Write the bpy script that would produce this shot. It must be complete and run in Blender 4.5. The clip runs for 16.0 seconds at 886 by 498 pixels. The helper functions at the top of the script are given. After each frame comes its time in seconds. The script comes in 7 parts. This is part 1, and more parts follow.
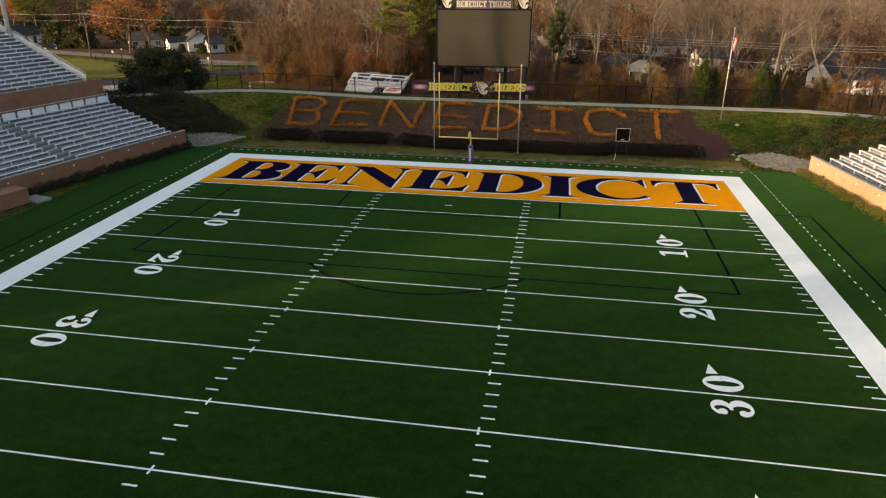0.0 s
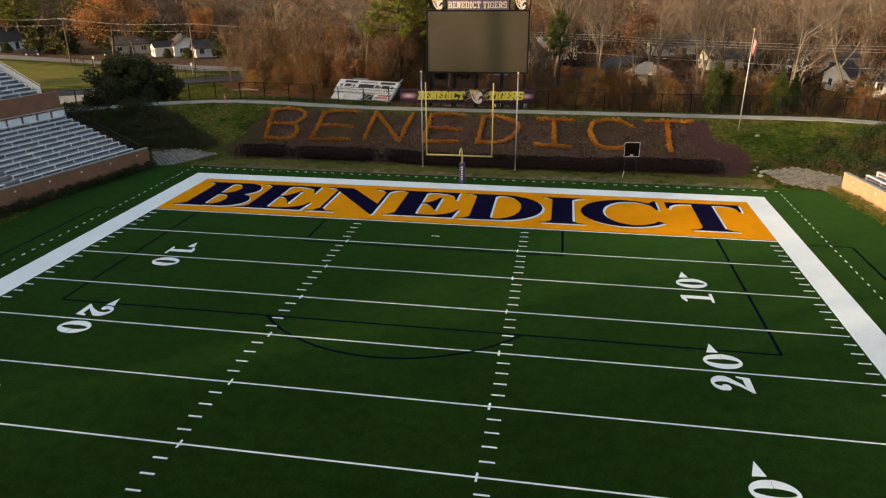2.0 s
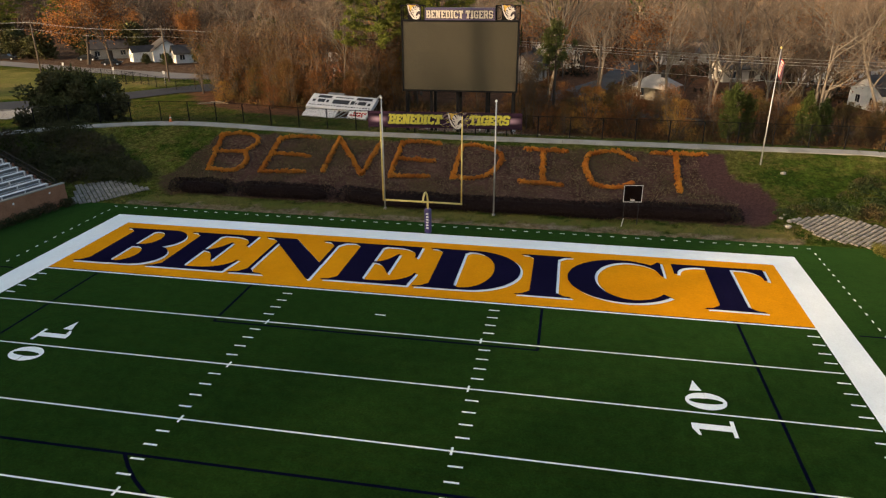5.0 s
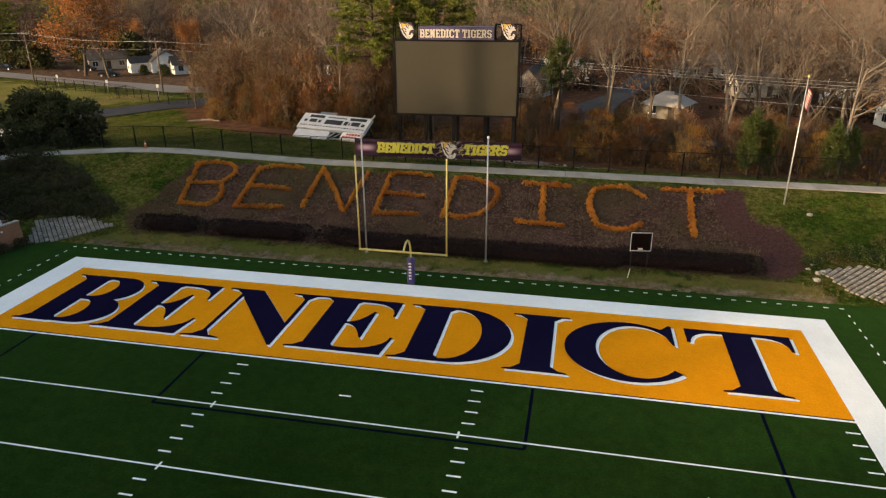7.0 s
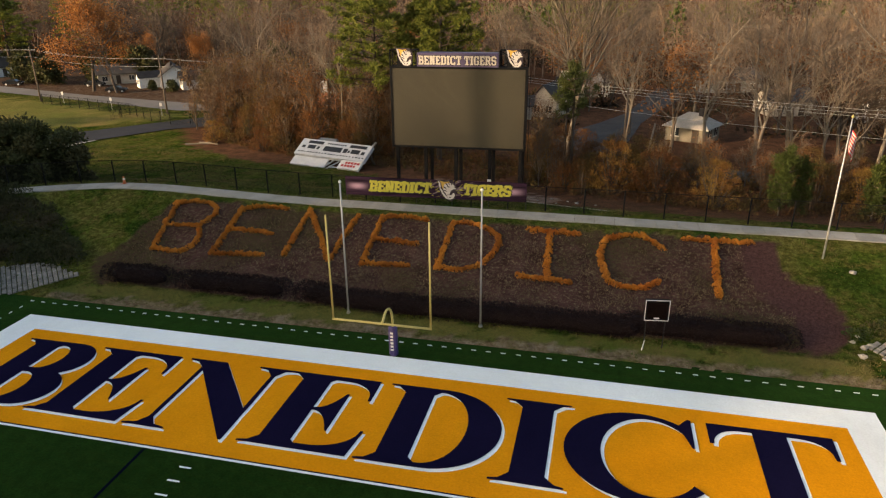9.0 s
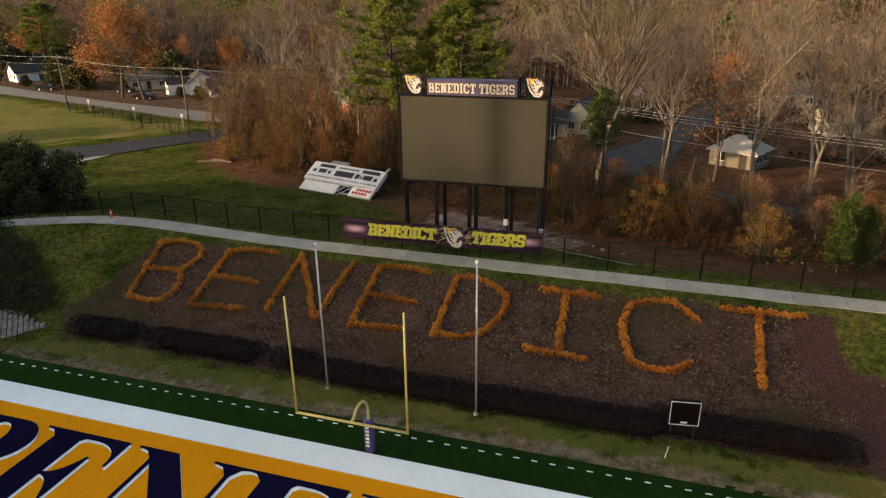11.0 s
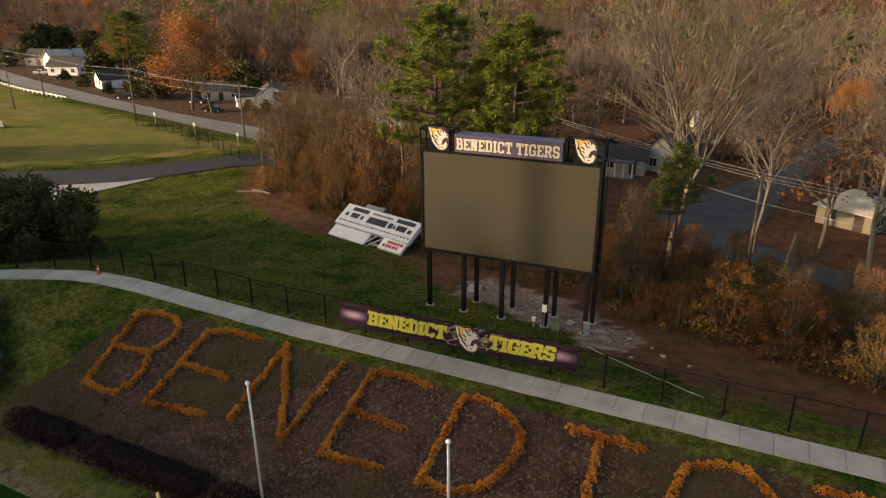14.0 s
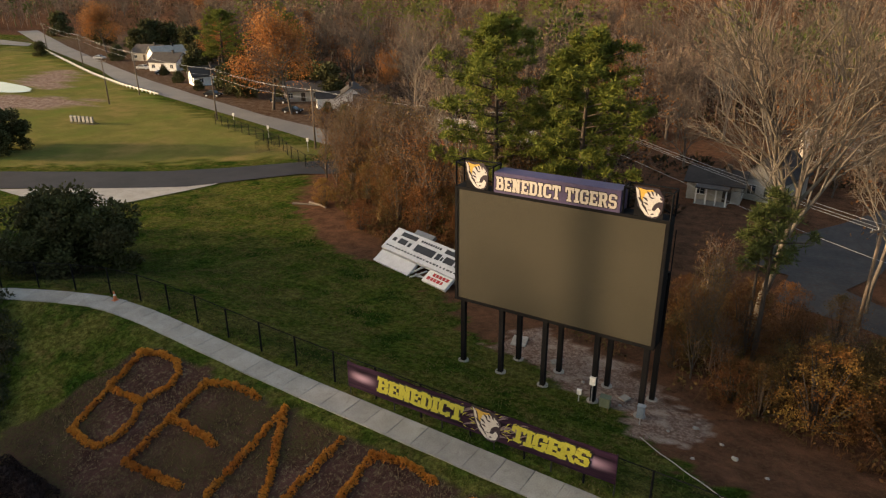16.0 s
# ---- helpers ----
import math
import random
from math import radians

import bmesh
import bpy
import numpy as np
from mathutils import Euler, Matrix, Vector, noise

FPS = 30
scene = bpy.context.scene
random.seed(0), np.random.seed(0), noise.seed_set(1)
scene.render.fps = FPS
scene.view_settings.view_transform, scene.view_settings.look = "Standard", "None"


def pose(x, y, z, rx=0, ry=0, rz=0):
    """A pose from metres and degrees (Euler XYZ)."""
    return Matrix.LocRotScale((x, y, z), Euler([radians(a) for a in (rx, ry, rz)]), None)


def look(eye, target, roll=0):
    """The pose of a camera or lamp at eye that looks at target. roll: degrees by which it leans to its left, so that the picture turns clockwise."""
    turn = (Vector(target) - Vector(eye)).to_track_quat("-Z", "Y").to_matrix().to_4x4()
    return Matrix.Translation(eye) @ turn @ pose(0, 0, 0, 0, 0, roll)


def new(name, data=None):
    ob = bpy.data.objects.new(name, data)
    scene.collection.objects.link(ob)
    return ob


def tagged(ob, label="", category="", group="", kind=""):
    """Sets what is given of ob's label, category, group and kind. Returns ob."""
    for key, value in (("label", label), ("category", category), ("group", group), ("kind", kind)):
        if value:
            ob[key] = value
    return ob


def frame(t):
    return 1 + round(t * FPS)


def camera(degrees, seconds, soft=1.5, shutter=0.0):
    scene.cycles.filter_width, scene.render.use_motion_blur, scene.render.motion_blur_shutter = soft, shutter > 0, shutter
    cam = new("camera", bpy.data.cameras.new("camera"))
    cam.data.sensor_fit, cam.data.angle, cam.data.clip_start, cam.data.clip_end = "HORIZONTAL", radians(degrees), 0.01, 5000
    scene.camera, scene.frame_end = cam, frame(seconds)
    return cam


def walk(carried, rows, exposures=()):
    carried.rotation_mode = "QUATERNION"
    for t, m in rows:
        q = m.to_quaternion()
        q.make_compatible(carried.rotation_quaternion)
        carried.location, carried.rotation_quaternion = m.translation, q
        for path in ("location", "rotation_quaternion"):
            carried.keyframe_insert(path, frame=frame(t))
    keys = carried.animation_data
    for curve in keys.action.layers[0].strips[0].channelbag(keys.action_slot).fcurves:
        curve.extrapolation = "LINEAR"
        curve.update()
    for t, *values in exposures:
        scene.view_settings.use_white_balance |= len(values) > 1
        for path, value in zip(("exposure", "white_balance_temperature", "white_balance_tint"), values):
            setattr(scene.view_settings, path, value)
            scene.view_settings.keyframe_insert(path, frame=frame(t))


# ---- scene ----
cam = camera(66.7, 16.0, soft=1.25)
PATH = [
    (0, (8.534, -55.27, 17.75), (8.222, -53.444, 16.997), 0.2),
    (0.5, (8.336, -53.762, 17.694), (8.025, -51.935, 16.941), 0.0),
    (1, (8.235, -51.927, 17.659), (7.922, -50.101, 16.905), -0.0),
    (1.5, (8.246, -49.888, 17.629), (7.931, -48.062, 16.875), -0.2),
    (2, (8.405, -47.706, 17.646), (8.087, -45.881, 16.892), -0.4),
    (2.5, (8.644, -45.516, 17.645), (8.324, -43.69, 16.895), -0.4),
    (3, (8.955, -43.336, 17.708), (8.632, -41.512, 16.955), -0.5),
    (5.5, (10.129, -34.28, 18.384), (9.782, -32.461, 17.629), -0.1),
    (6, (10.358, -32.651, 18.628), (9.998, -30.832, 17.878), -0.2),
    (6.5, (10.513, -31.069, 18.964), (10.144, -29.251, 18.215), -0.2),
    (7, (10.569, -29.493, 19.321), (10.194, -27.676, 18.575), -0.2),
    (7.5, (10.687, -27.846, 19.696), (10.301, -26.03, 18.953), -0.3),
    (8, (10.89, -26.164, 20.069), (10.492, -24.349, 19.329), -0.4),
    (8.5, (11.102, -24.466, 20.43), (10.686, -22.655, 19.692), -0.6),
    (9, (11.321, -22.687, 20.755), (10.88, -20.879, 20.021), -0.6),
    (11.5, (12.377, -12.939, 22.804), (11.786, -11.177, 22.064), -0.7),
    (12, (12.495, -10.886, 23.086), (11.87, -9.135, 22.35), -0.7),
    (12.5, (12.599, -8.841, 23.365), (11.937, -7.102, 22.632), -0.6),
    (13, (12.698, -6.767, 23.681), (11.996, -5.044, 22.949), -0.5),
    (13.5, (12.779, -4.703, 24.031), (12.031, -2.998, 23.3), -0.5),
    (14, (12.798, -2.582, 24.372), (11.999, -0.901, 23.64), -0.4),
    (14.5, (12.796, -0.447, 24.697), (11.934, 1.201, 23.962), -0.4),
    (15, (12.76, 1.661, 24.927), (11.84, 3.276, 24.189), -0.4),
    (15.5, (12.704, 3.685, 25.044), (11.729, 5.267, 24.306), -0.4),
    (16, (12.567, 5.675, 25.139), (11.535, 7.221, 24.4), -0.3),
]
walk(cam, [(t, look(eye, target, roll)) for t, eye, target, roll in PATH])

# ---- sky, sun, exposure ----
SUN_EL, SUN_AZ = 10.5, 235.0          # degrees; azimuth clockwise from +y
world = bpy.data.worlds.new("world")
scene.world = world
world.use_nodes = True
wn = world.node_tree
sky = wn.nodes.new("ShaderNodeTexSky")
sky.sky_type = "NISHITA"
sky.sun_disc = False
sky.sun_elevation, sky.sun_rotation = radians(SUN_EL), radians(SUN_AZ)
sky.altitude, sky.air_density, sky.dust_density, sky.ozone_density = 80, 1.0, 4.0, 1.0
wn.nodes["Background"].inputs[1].default_value = 0.19
wn.links.new(sky.outputs[0], wn.nodes["Background"].inputs[0])
sun_data = bpy.data.lights.new("sun", "SUN")
sun_data.energy, sun_data.angle, sun_data.color = 4.1, radians(0.7), (1.0, 0.73, 0.47)
sun = new("sun", sun_data)
sun_way = Vector((math.sin(radians(SUN_AZ)) * math.cos(radians(SUN_EL)), math.cos(radians(SUN_AZ)) * math.cos(radians(SUN_EL)), math.sin(radians(SUN_EL))))
sun.matrix_world = look(sun_way * 300, (0, 0, 0))
scene.view_settings.exposure = 1.05
scene.view_settings.use_white_balance = True
scene.view_settings.white_balance_temperature = 7000


# ---- materials ----
def shader(name):
    m = bpy.data.materials.new(name)
    m.use_nodes = True
    return m, m.node_tree, m.node_tree.nodes["Principled BSDF"]


def rgba(c):
    return (c[0], c[1], c[2], 1.0)


def noise_node(nt, scale, detail=4.0, rough=0.6, coords="world"):
    tc = nt.nodes.new("ShaderNodeTexCoord") if coords == "object" else nt.nodes.new("ShaderNodeNewGeometry")
    n = nt.nodes.new("ShaderNodeTexNoise")
    n.inputs["Scale"].default_value, n.inputs["Detail"].default_value, n.inputs["Roughness"].default_value = scale, detail, rough
    nt.links.new(tc.outputs["Object" if coords == "object" else "Position"], n.inputs["Vector"])
    return n


def mix_node(nt, fac, a, b, blend="MIX"):
    n = nt.nodes.new("ShaderNodeMix")
    n.data_type, n.blend_type = "RGBA", blend
    for value, sock in ((fac, n.inputs[0]), (a, n.inputs[6]), (b, n.inputs[7])):
        if isinstance(value, (int, float)):
            sock.default_value = value
        elif isinstance(value, tuple):
            sock.default_value = rgba(value)
        else:
            nt.links.new(value, sock)
    return n.outputs[2]


def ramp(nt, fac, lo, hi):
    n = nt.nodes.new("ShaderNodeMapRange")
    n.inputs[1].default_value, n.inputs[2].default_value = lo, hi
    nt.links.new(fac, n.inputs[0])
    return n.outputs[0]


def bump(nt, bsdf, height, strength, distance):
    b = nt.nodes.new("ShaderNodeBump")
    b.inputs["Strength"].default_value, b.inputs["Distance"].default_value = strength, distance
    nt.links.new(height, b.inputs["Height"])
    nt.links.new(b.outputs[0], bsdf.inputs["Normal"])


def surface(name, dark, light, scale=1.0, fine=12.0, rough=0.8, relief=0.3, depth=0.02, metal=0.0, vary=0.0, coords="world", stain=None, spec=0.35):
    """A two-scale procedural surface: broad patches, fine grain, optional stains, and a change from object to object."""
    m, nt, b = shader(name)
    big, small = noise_node(nt, scale, 5, 0.6, coords), noise_node(nt, fine, 6, 0.7, coords)
    col = mix_node(nt, ramp(nt, big.outputs[0], 0.3, 0.7), dark, light)
    col = mix_node(nt, ramp(nt, small.outputs[0], 0.35, 0.75), col, mix_node(nt, 1.0, col, (0.62, 0.6, 0.58), "MULTIPLY"))
    if stain:
        st = noise_node(nt, scale * 2.7, 8, 0.75, coords)
        col = mix_node(nt, ramp(nt, st.outputs[0], 0.56, 0.7), col, stain)
    if vary:
        info = nt.nodes.new("ShaderNodeObjectInfo")
        hsv = nt.nodes.new("ShaderNodeHueSaturation")
        nt.links.new(col, hsv.inputs["Color"])
        v = nt.nodes.new("ShaderNodeMapRange")
        v.inputs[3].default_value, v.inputs[4].default_value = 1 - vary, 1 + vary
        nt.links.new(info.outputs["Random"], v.inputs[0])
        nt.links.new(v.outputs[0], hsv.inputs["Value"])
        col = hsv.outputs[0]
    nt.links.new(col, b.inputs["Base Color"])
    b.inputs["Roughness"].default_value, b.inputs["Metallic"].default_value = rough, metal
    b.inputs["Specular IOR Level"].default_value = spec
    if relief:
        bump(nt, b, small.outputs[0], relief, depth)
    return m


def leafy(name, a, b2, c=None, vary=0.15, through_leaf=0.25, island=True):
    """Leaves, needles or twigs: colour changes from piece to piece and from plant to plant."""
    m, nt, b = shader(name)
    geo = nt.nodes.new("ShaderNodeNewGeometry")
    col = mix_node(nt, geo.outputs["Random Per Island"], a, b2)
    if c:
        n = noise_node(nt, 0.35, 3, 0.5)
        col = mix_node(nt, ramp(nt, n.outputs[0], 0.45, 0.62), col, c)
    info = nt.nodes.new("ShaderNodeObjectInfo")
    hsv = nt.nodes.new("ShaderNodeHueSaturation")
    v = nt.nodes.new("ShaderNodeMapRange")
    v.inputs[3].default_value, v.inputs[4].default_value = 1 - vary, 1 + vary
    nt.links.new(info.outputs["Random"], v.inputs[0])
    nt.links.new(v.outputs[0], hsv.inputs["Value"])
    nt.links.new(col, hsv.inputs["Color"])
    nt.links.new(hsv.outputs[0], b.inputs["Base Color"])
    b.inputs["Roughness"].default_value = 0.7
    b.inputs["Specular IOR Level"].default_value = 0.08
    if through_leaf:
        tr = nt.nodes.new("ShaderNodeBsdfTranslucent")
        nt.links.new(hsv.outputs[0], tr.inputs[0])
        mx = nt.nodes.new("ShaderNodeMixShader")
        mx.inputs[0].default_value = through_leaf
        out = nt.nodes["Material Output"]
        nt.links.new(b.outputs[0], mx.inputs[1])
        nt.links.new(tr.outputs[0], mx.inputs[2])
        nt.links.new(mx.outputs[0], out.inputs[0])
    return m


def turf_material(name, dark, light, fade=0.25, fine_dark=0.8, sheen=0.0, worn=None):
    """Artificial turf or paint on it: short fibres, broad brushing tones, faint wear."""
    m, nt, b = shader(name)
    broad, mid, fine = noise_node(nt, 0.16, 4, 0.6), noise_node(nt, 1.3, 6, 0.75), noise_node(nt, 9, 5, 0.8)
    col = mix_node(nt, ramp(nt, broad.outputs[0], 0.3, 0.72), dark, light)
    if worn:
        # drag marks of the grooming brush: faint crossing streaks of paler, flattened fibre
        tc = nt.nodes.new("ShaderNodeTexCoord")
        for turned, stretch in ((0.1, (0.12, 1.6, 1)), (1.5, (0.16, 2.2, 1))):
            mp = nt.nodes.new("ShaderNodeMapping")
            mp.inputs["Rotation"].default_value, mp.inputs["Scale"].default_value = (0, 0, turned), stretch
            nt.links.new(tc.outputs["Object"], mp.inputs["Vector"])
            streak = noise_node(nt, 1.0, 6, 0.75)
            nt.links.new(mp.outputs[0], streak.inputs["Vector"])
            col = mix_node(nt, ramp(nt, streak.outputs[0], 0.48, 0.78), col, worn)
    col = mix_node(nt, ramp(nt, mid.outputs[0], 0.38, 0.72), col, mix_node(nt, 1.0, col, (1 - fade, 1 - fade, 1 - fade), "MULTIPLY"))
    col = mix_node(nt, ramp(nt, fine.outputs[0], 0.38, 0.66), col, mix_node(nt, 1.0, col, (fine_dark, fine_dark, fine_dark), "MULTIPLY"))
    nt.links.new(col, b.inputs["Base Color"])
    b.inputs["Roughness"].default_value = 0.75
    b.inputs["Sheen Weight"].default_value, b.inputs["Sheen Roughness"].default_value, b.inputs["Sheen Tint"].default_value = sheen, 0.45, (0.3, 0.8, 0.22, 1)
    b.inputs["Specular IOR Level"].default_value = 0.0
    bump(nt, b, fine.outputs[0], 0.5, 0.03)
    return m


TURF = turf_material("turf", (0.0069, 0.0222, 0.0042), (0.0138, 0.0382, 0.0068), 0.55, 0.42, 0.09, (0.015, 0.0285, 0.006))
TURF_WHITE = turf_material("turf_white", (0.7, 0.75, 0.76), (0.82, 0.87, 0.88), 0.08, 0.88)
TURF_GOLD = turf_material("turf_gold", (0.66, 0.245, 0.0078), (0.76, 0.3, 0.0105), 0.13)
TURF_NAVY = turf_material("turf_navy", (0.00608, 0.00532, 0.0209), (0.00912, 0.0076, 0.0285), 0.15)
TURF_LINE = turf_material("turf_navy_line", (0.002, 0.003, 0.01), (0.0032, 0.0045, 0.014), 0.2)
CONCRETE = surface("concrete", (0.24, 0.224, 0.2), (0.336, 0.32, 0.288), 0.8, 14, 0.85, 0.25, 0.01, vary=0.1, stain=(0.176, 0.16, 0.136))
PAVER = surface("paver", (0.235, 0.215, 0.19), (0.33, 0.31, 0.28), 1.5, 14, 0.9, 0.4, 0.02, vary=0.2, stain=(0.16, 0.144, 0.12))
BRICK = surface("brick_wall_face", (0.2232, 0.0992, 0.0558), (0.2852, 0.1364, 0.0806), 1.0, 9, 0.85, 0.4, 0.01, stain=(0.1674, 0.0868, 0.0558))
ALU = surface("aluminium", (0.68, 0.69, 0.72), (0.84, 0.84, 0.87), 0.7, 6, 0.5, 0.1, 0.01, metal=0.12, vary=0.06)
ALU_DARK = surface("aluminium_deck", (0.1512, 0.1559, 0.1701), (0.2268, 0.2315, 0.2457), 0.8, 8, 0.6, 0.2, 0.01, metal=0.2)
FENCE_BLACK = surface("black_fence_coating", (0.005, 0.005, 0.006), (0.009, 0.009, 0.01), 2, 20, 0.85, 0.1, 0.01, spec=0.08)
HOUSE_WHITE = surface("white_clapboard", (0.68, 0.69, 0.68), (0.8, 0.8, 0.79), 0.7, 9, 0.8, 0.2, 0.01, vary=0.12, stain=(0.34, 0.31, 0.27))
BLACK = surface("black_paint", (0.008, 0.008, 0.01), (0.016, 0.016, 0.018), 2, 20, 0.5, 0.1, 0.01)
GALV = surface("galvanised", (0.36, 0.37, 0.38), (0.5, 0.5, 0.5), 2, 20, 0.5, 0.1, 0.005, metal=0.5)
YELLOW = surface("yellow_paint", (0.5, 0.41, 0.13), (0.6, 0.5, 0.18), 1.5, 15, 0.5, 0.1, 0.005)
WHITE = surface("white_paint", (0.66, 0.65, 0.62), (0.78, 0.77, 0.74), 1.2, 14, 0.6, 0.15, 0.01, vary=0.08, stain=(0.5, 0.47, 0.42))
PURPLE_PAD = surface("purple_vinyl", (0.05, 0.035, 0.13), (0.075, 0.05, 0.17), 2, 12, 0.5, 0.1, 0.01)
ROOF = surface("shingle_roof", (0.034, 0.03, 0.029), (0.066, 0.058, 0.054), 0.8, 6, 0.9, 0.4, 0.02, vary=0.3)
ROOF_PALE = surface("pale_roof", (0.3, 0.28, 0.25), (0.42, 0.385, 0.34), 0.8, 6, 0.85, 0.3, 0.02)
SIDING = surface("siding", (0.34, 0.31, 0.26), (0.46, 0.42, 0.36), 0.7, 9, 0.8, 0.2, 0.01, vary=0.1)
RED_BRICK = surface("red_brick", (0.3, 0.12, 0.075), (0.42, 0.18, 0.11), 1.2, 8, 0.9, 0.3, 0.01)
GLASS, nt_, b_ = shader("dark_glass")
b_.inputs["Base Color"].default_value, b_.inputs["Roughness"].default_value = (0.02, 0.025, 0.03, 1), 0.08
WOOD_POLE = surface("pole_wood", (0.1, 0.075, 0.055), (0.17, 0.13, 0.1), 1.5, 9, 0.9, 0.4, 0.02)
ASPHALT = surface("asphalt", (0.02, 0.021, 0.026), (0.034, 0.034, 0.04), 0.3, 6, 0.85, 0.3, 0.01, spec=0.15)
STREET = surface("leaf_strewn_street", (0.045, 0.042, 0.042), (0.075, 0.068, 0.064), 0.35, 3, 0.9, 0.3, 0.01, stain=(0.07, 0.04, 0.028), spec=0.15)
OAK_LEAF = leafy("olive_evergreen_leaf", (0.034, 0.039, 0.014), (0.085, 0.086, 0.033), (0.062, 0.056, 0.024), vary=0.1, through_leaf=0.12)
ROAD = surface("worn_road", (0.1125, 0.105, 0.1013), (0.165, 0.1537, 0.1425), 0.12, 4, 0.85, 0.3, 0.01, stain=(0.09, 0.0825, 0.075))
ROCK = surface("rock", (0.2, 0.19, 0.17), (0.36, 0.34, 0.31), 2, 9, 0.9, 0.6, 0.03)
BARK = surface("bark", (0.091, 0.07, 0.0525), (0.182, 0.147, 0.1155), 0.5, 8, 0.9, 0.5, 0.03, vary=0.2)
BARK_DARK = surface("dark_bark", (0.04, 0.03, 0.022), (0.08, 0.06, 0.045), 0.5, 8, 0.9, 0.5, 0.03, vary=0.2)
BARK_PALE = surface("pale_bark", (0.108, 0.0896, 0.0704), (0.188, 0.16, 0.1304), 0.4, 7, 0.9, 0.4, 0.03, vary=0.15)
TWIG = leafy("twig", (0.098, 0.071, 0.053), (0.165, 0.122, 0.09), vary=0.22, through_leaf=0)
TWIG_PALE = leafy("pale_twig", (0.0966, 0.0736, 0.0552), (0.1656, 0.1288, 0.0966), vary=0.2, through_leaf=0)
TWIG_GREY = leafy("grey_twig", (0.0756, 0.05616, 0.04428), (0.1458, 0.108, 0.081), vary=0.3, through_leaf=0)
BARK_GREY = surface("grey_bark", (0.055, 0.044, 0.035), (0.115, 0.093, 0.074), 0.5, 8, 0.9, 0.5, 0.03, vary=0.2)
OLIVE_BROWN = leafy("olive_brown_leaf", (0.05108, 0.04162, 0.01514), (0.1088, 0.07379, 0.02649), (0.1183, 0.05487, 0.02081), vary=0.3)
GOLD_BROWN = leafy("golden_brown_leaf", (0.08187, 0.05201, 0.01926), (0.1445, 0.08091, 0.02793), (0.09632, 0.04431, 0.01637), vary=0.25)
RUST_LEAF = leafy("rust_leaf", (0.1043, 0.04393, 0.01757), (0.1648, 0.07248, 0.02745), (0.1098, 0.0549, 0.01977), vary=0.25)
TWIG_LEAF = leafy("brown_leaf", (0.13, 0.056, 0.02), (0.19, 0.092, 0.034), (0.105, 0.05, 0.022), vary=0.2)
ORANGE_LEAF = leafy("orange_leaf", (0.22, 0.095, 0.03), (0.36, 0.16, 0.052), (0.2, 0.09, 0.032), vary=0.12)
YELLOW_LEAF = leafy("yellow_brown_leaf", (0.1126, 0.07507, 0.01931), (0.2037, 0.1179, 0.03218), (0.1608, 0.07078, 0.02145), vary=0.2)
PINE = leafy("pine_needle", (0.063, 0.0882, 0.0162), (0.153, 0.1575, 0.0306), vary=0.12, through_leaf=0.15)
PINE_DARK = leafy("young_pine_needle", (0.026, 0.04, 0.01), (0.062, 0.076, 0.019), vary=0.12, through_leaf=0.15)
TAN_SIDING = surface("tan_siding", (0.15, 0.1312, 0.0975), (0.21, 0.1875, 0.1425), 0.7, 9, 0.8, 0.2, 0.01)
YOUNG_PINE = leafy("slender_pine_needle", (0.04, 0.054, 0.016), (0.085, 0.095, 0.028), vary=0.1, through_leaf=0.15)
GREY_SIDING = surface("grey_siding", (0.2, 0.2, 0.2), (0.28, 0.275, 0.27), 0.7, 9, 0.8, 0.2, 0.01)
EVERGREEN = leafy("dark_evergreen_leaf", (0.026, 0.031, 0.014), (0.056, 0.058, 0.025), (0.058, 0.046, 0.028), vary=0.1, through_leaf=0.12)
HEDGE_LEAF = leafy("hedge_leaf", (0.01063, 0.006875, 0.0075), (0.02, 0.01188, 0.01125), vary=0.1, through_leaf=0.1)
IVY = leafy("ground_cover_leaf", (0.02025, 0.03442, 0.01316), (0.04556, 0.06075, 0.02025), (0.06075, 0.04556, 0.02025), vary=0.1, through_leaf=0.12)
MARIGOLD = leafy("orange_bedding_leaf", (0.4465, 0.171, 0.0266), (0.589, 0.266, 0.0475), (0.399, 0.1425, 0.0285), vary=0.06, through_leaf=0.2)
SHRUB_GREEN = leafy("yellow_green_leaf", (0.081, 0.09, 0.0225), (0.153, 0.135, 0.036), vary=0.15)
GRASS_BLADE = leafy("grass_blade", (0.0375, 0.06375, 0.015), (0.0825, 0.09, 0.02625), (0.12, 0.09, 0.0375), vary=0.1)


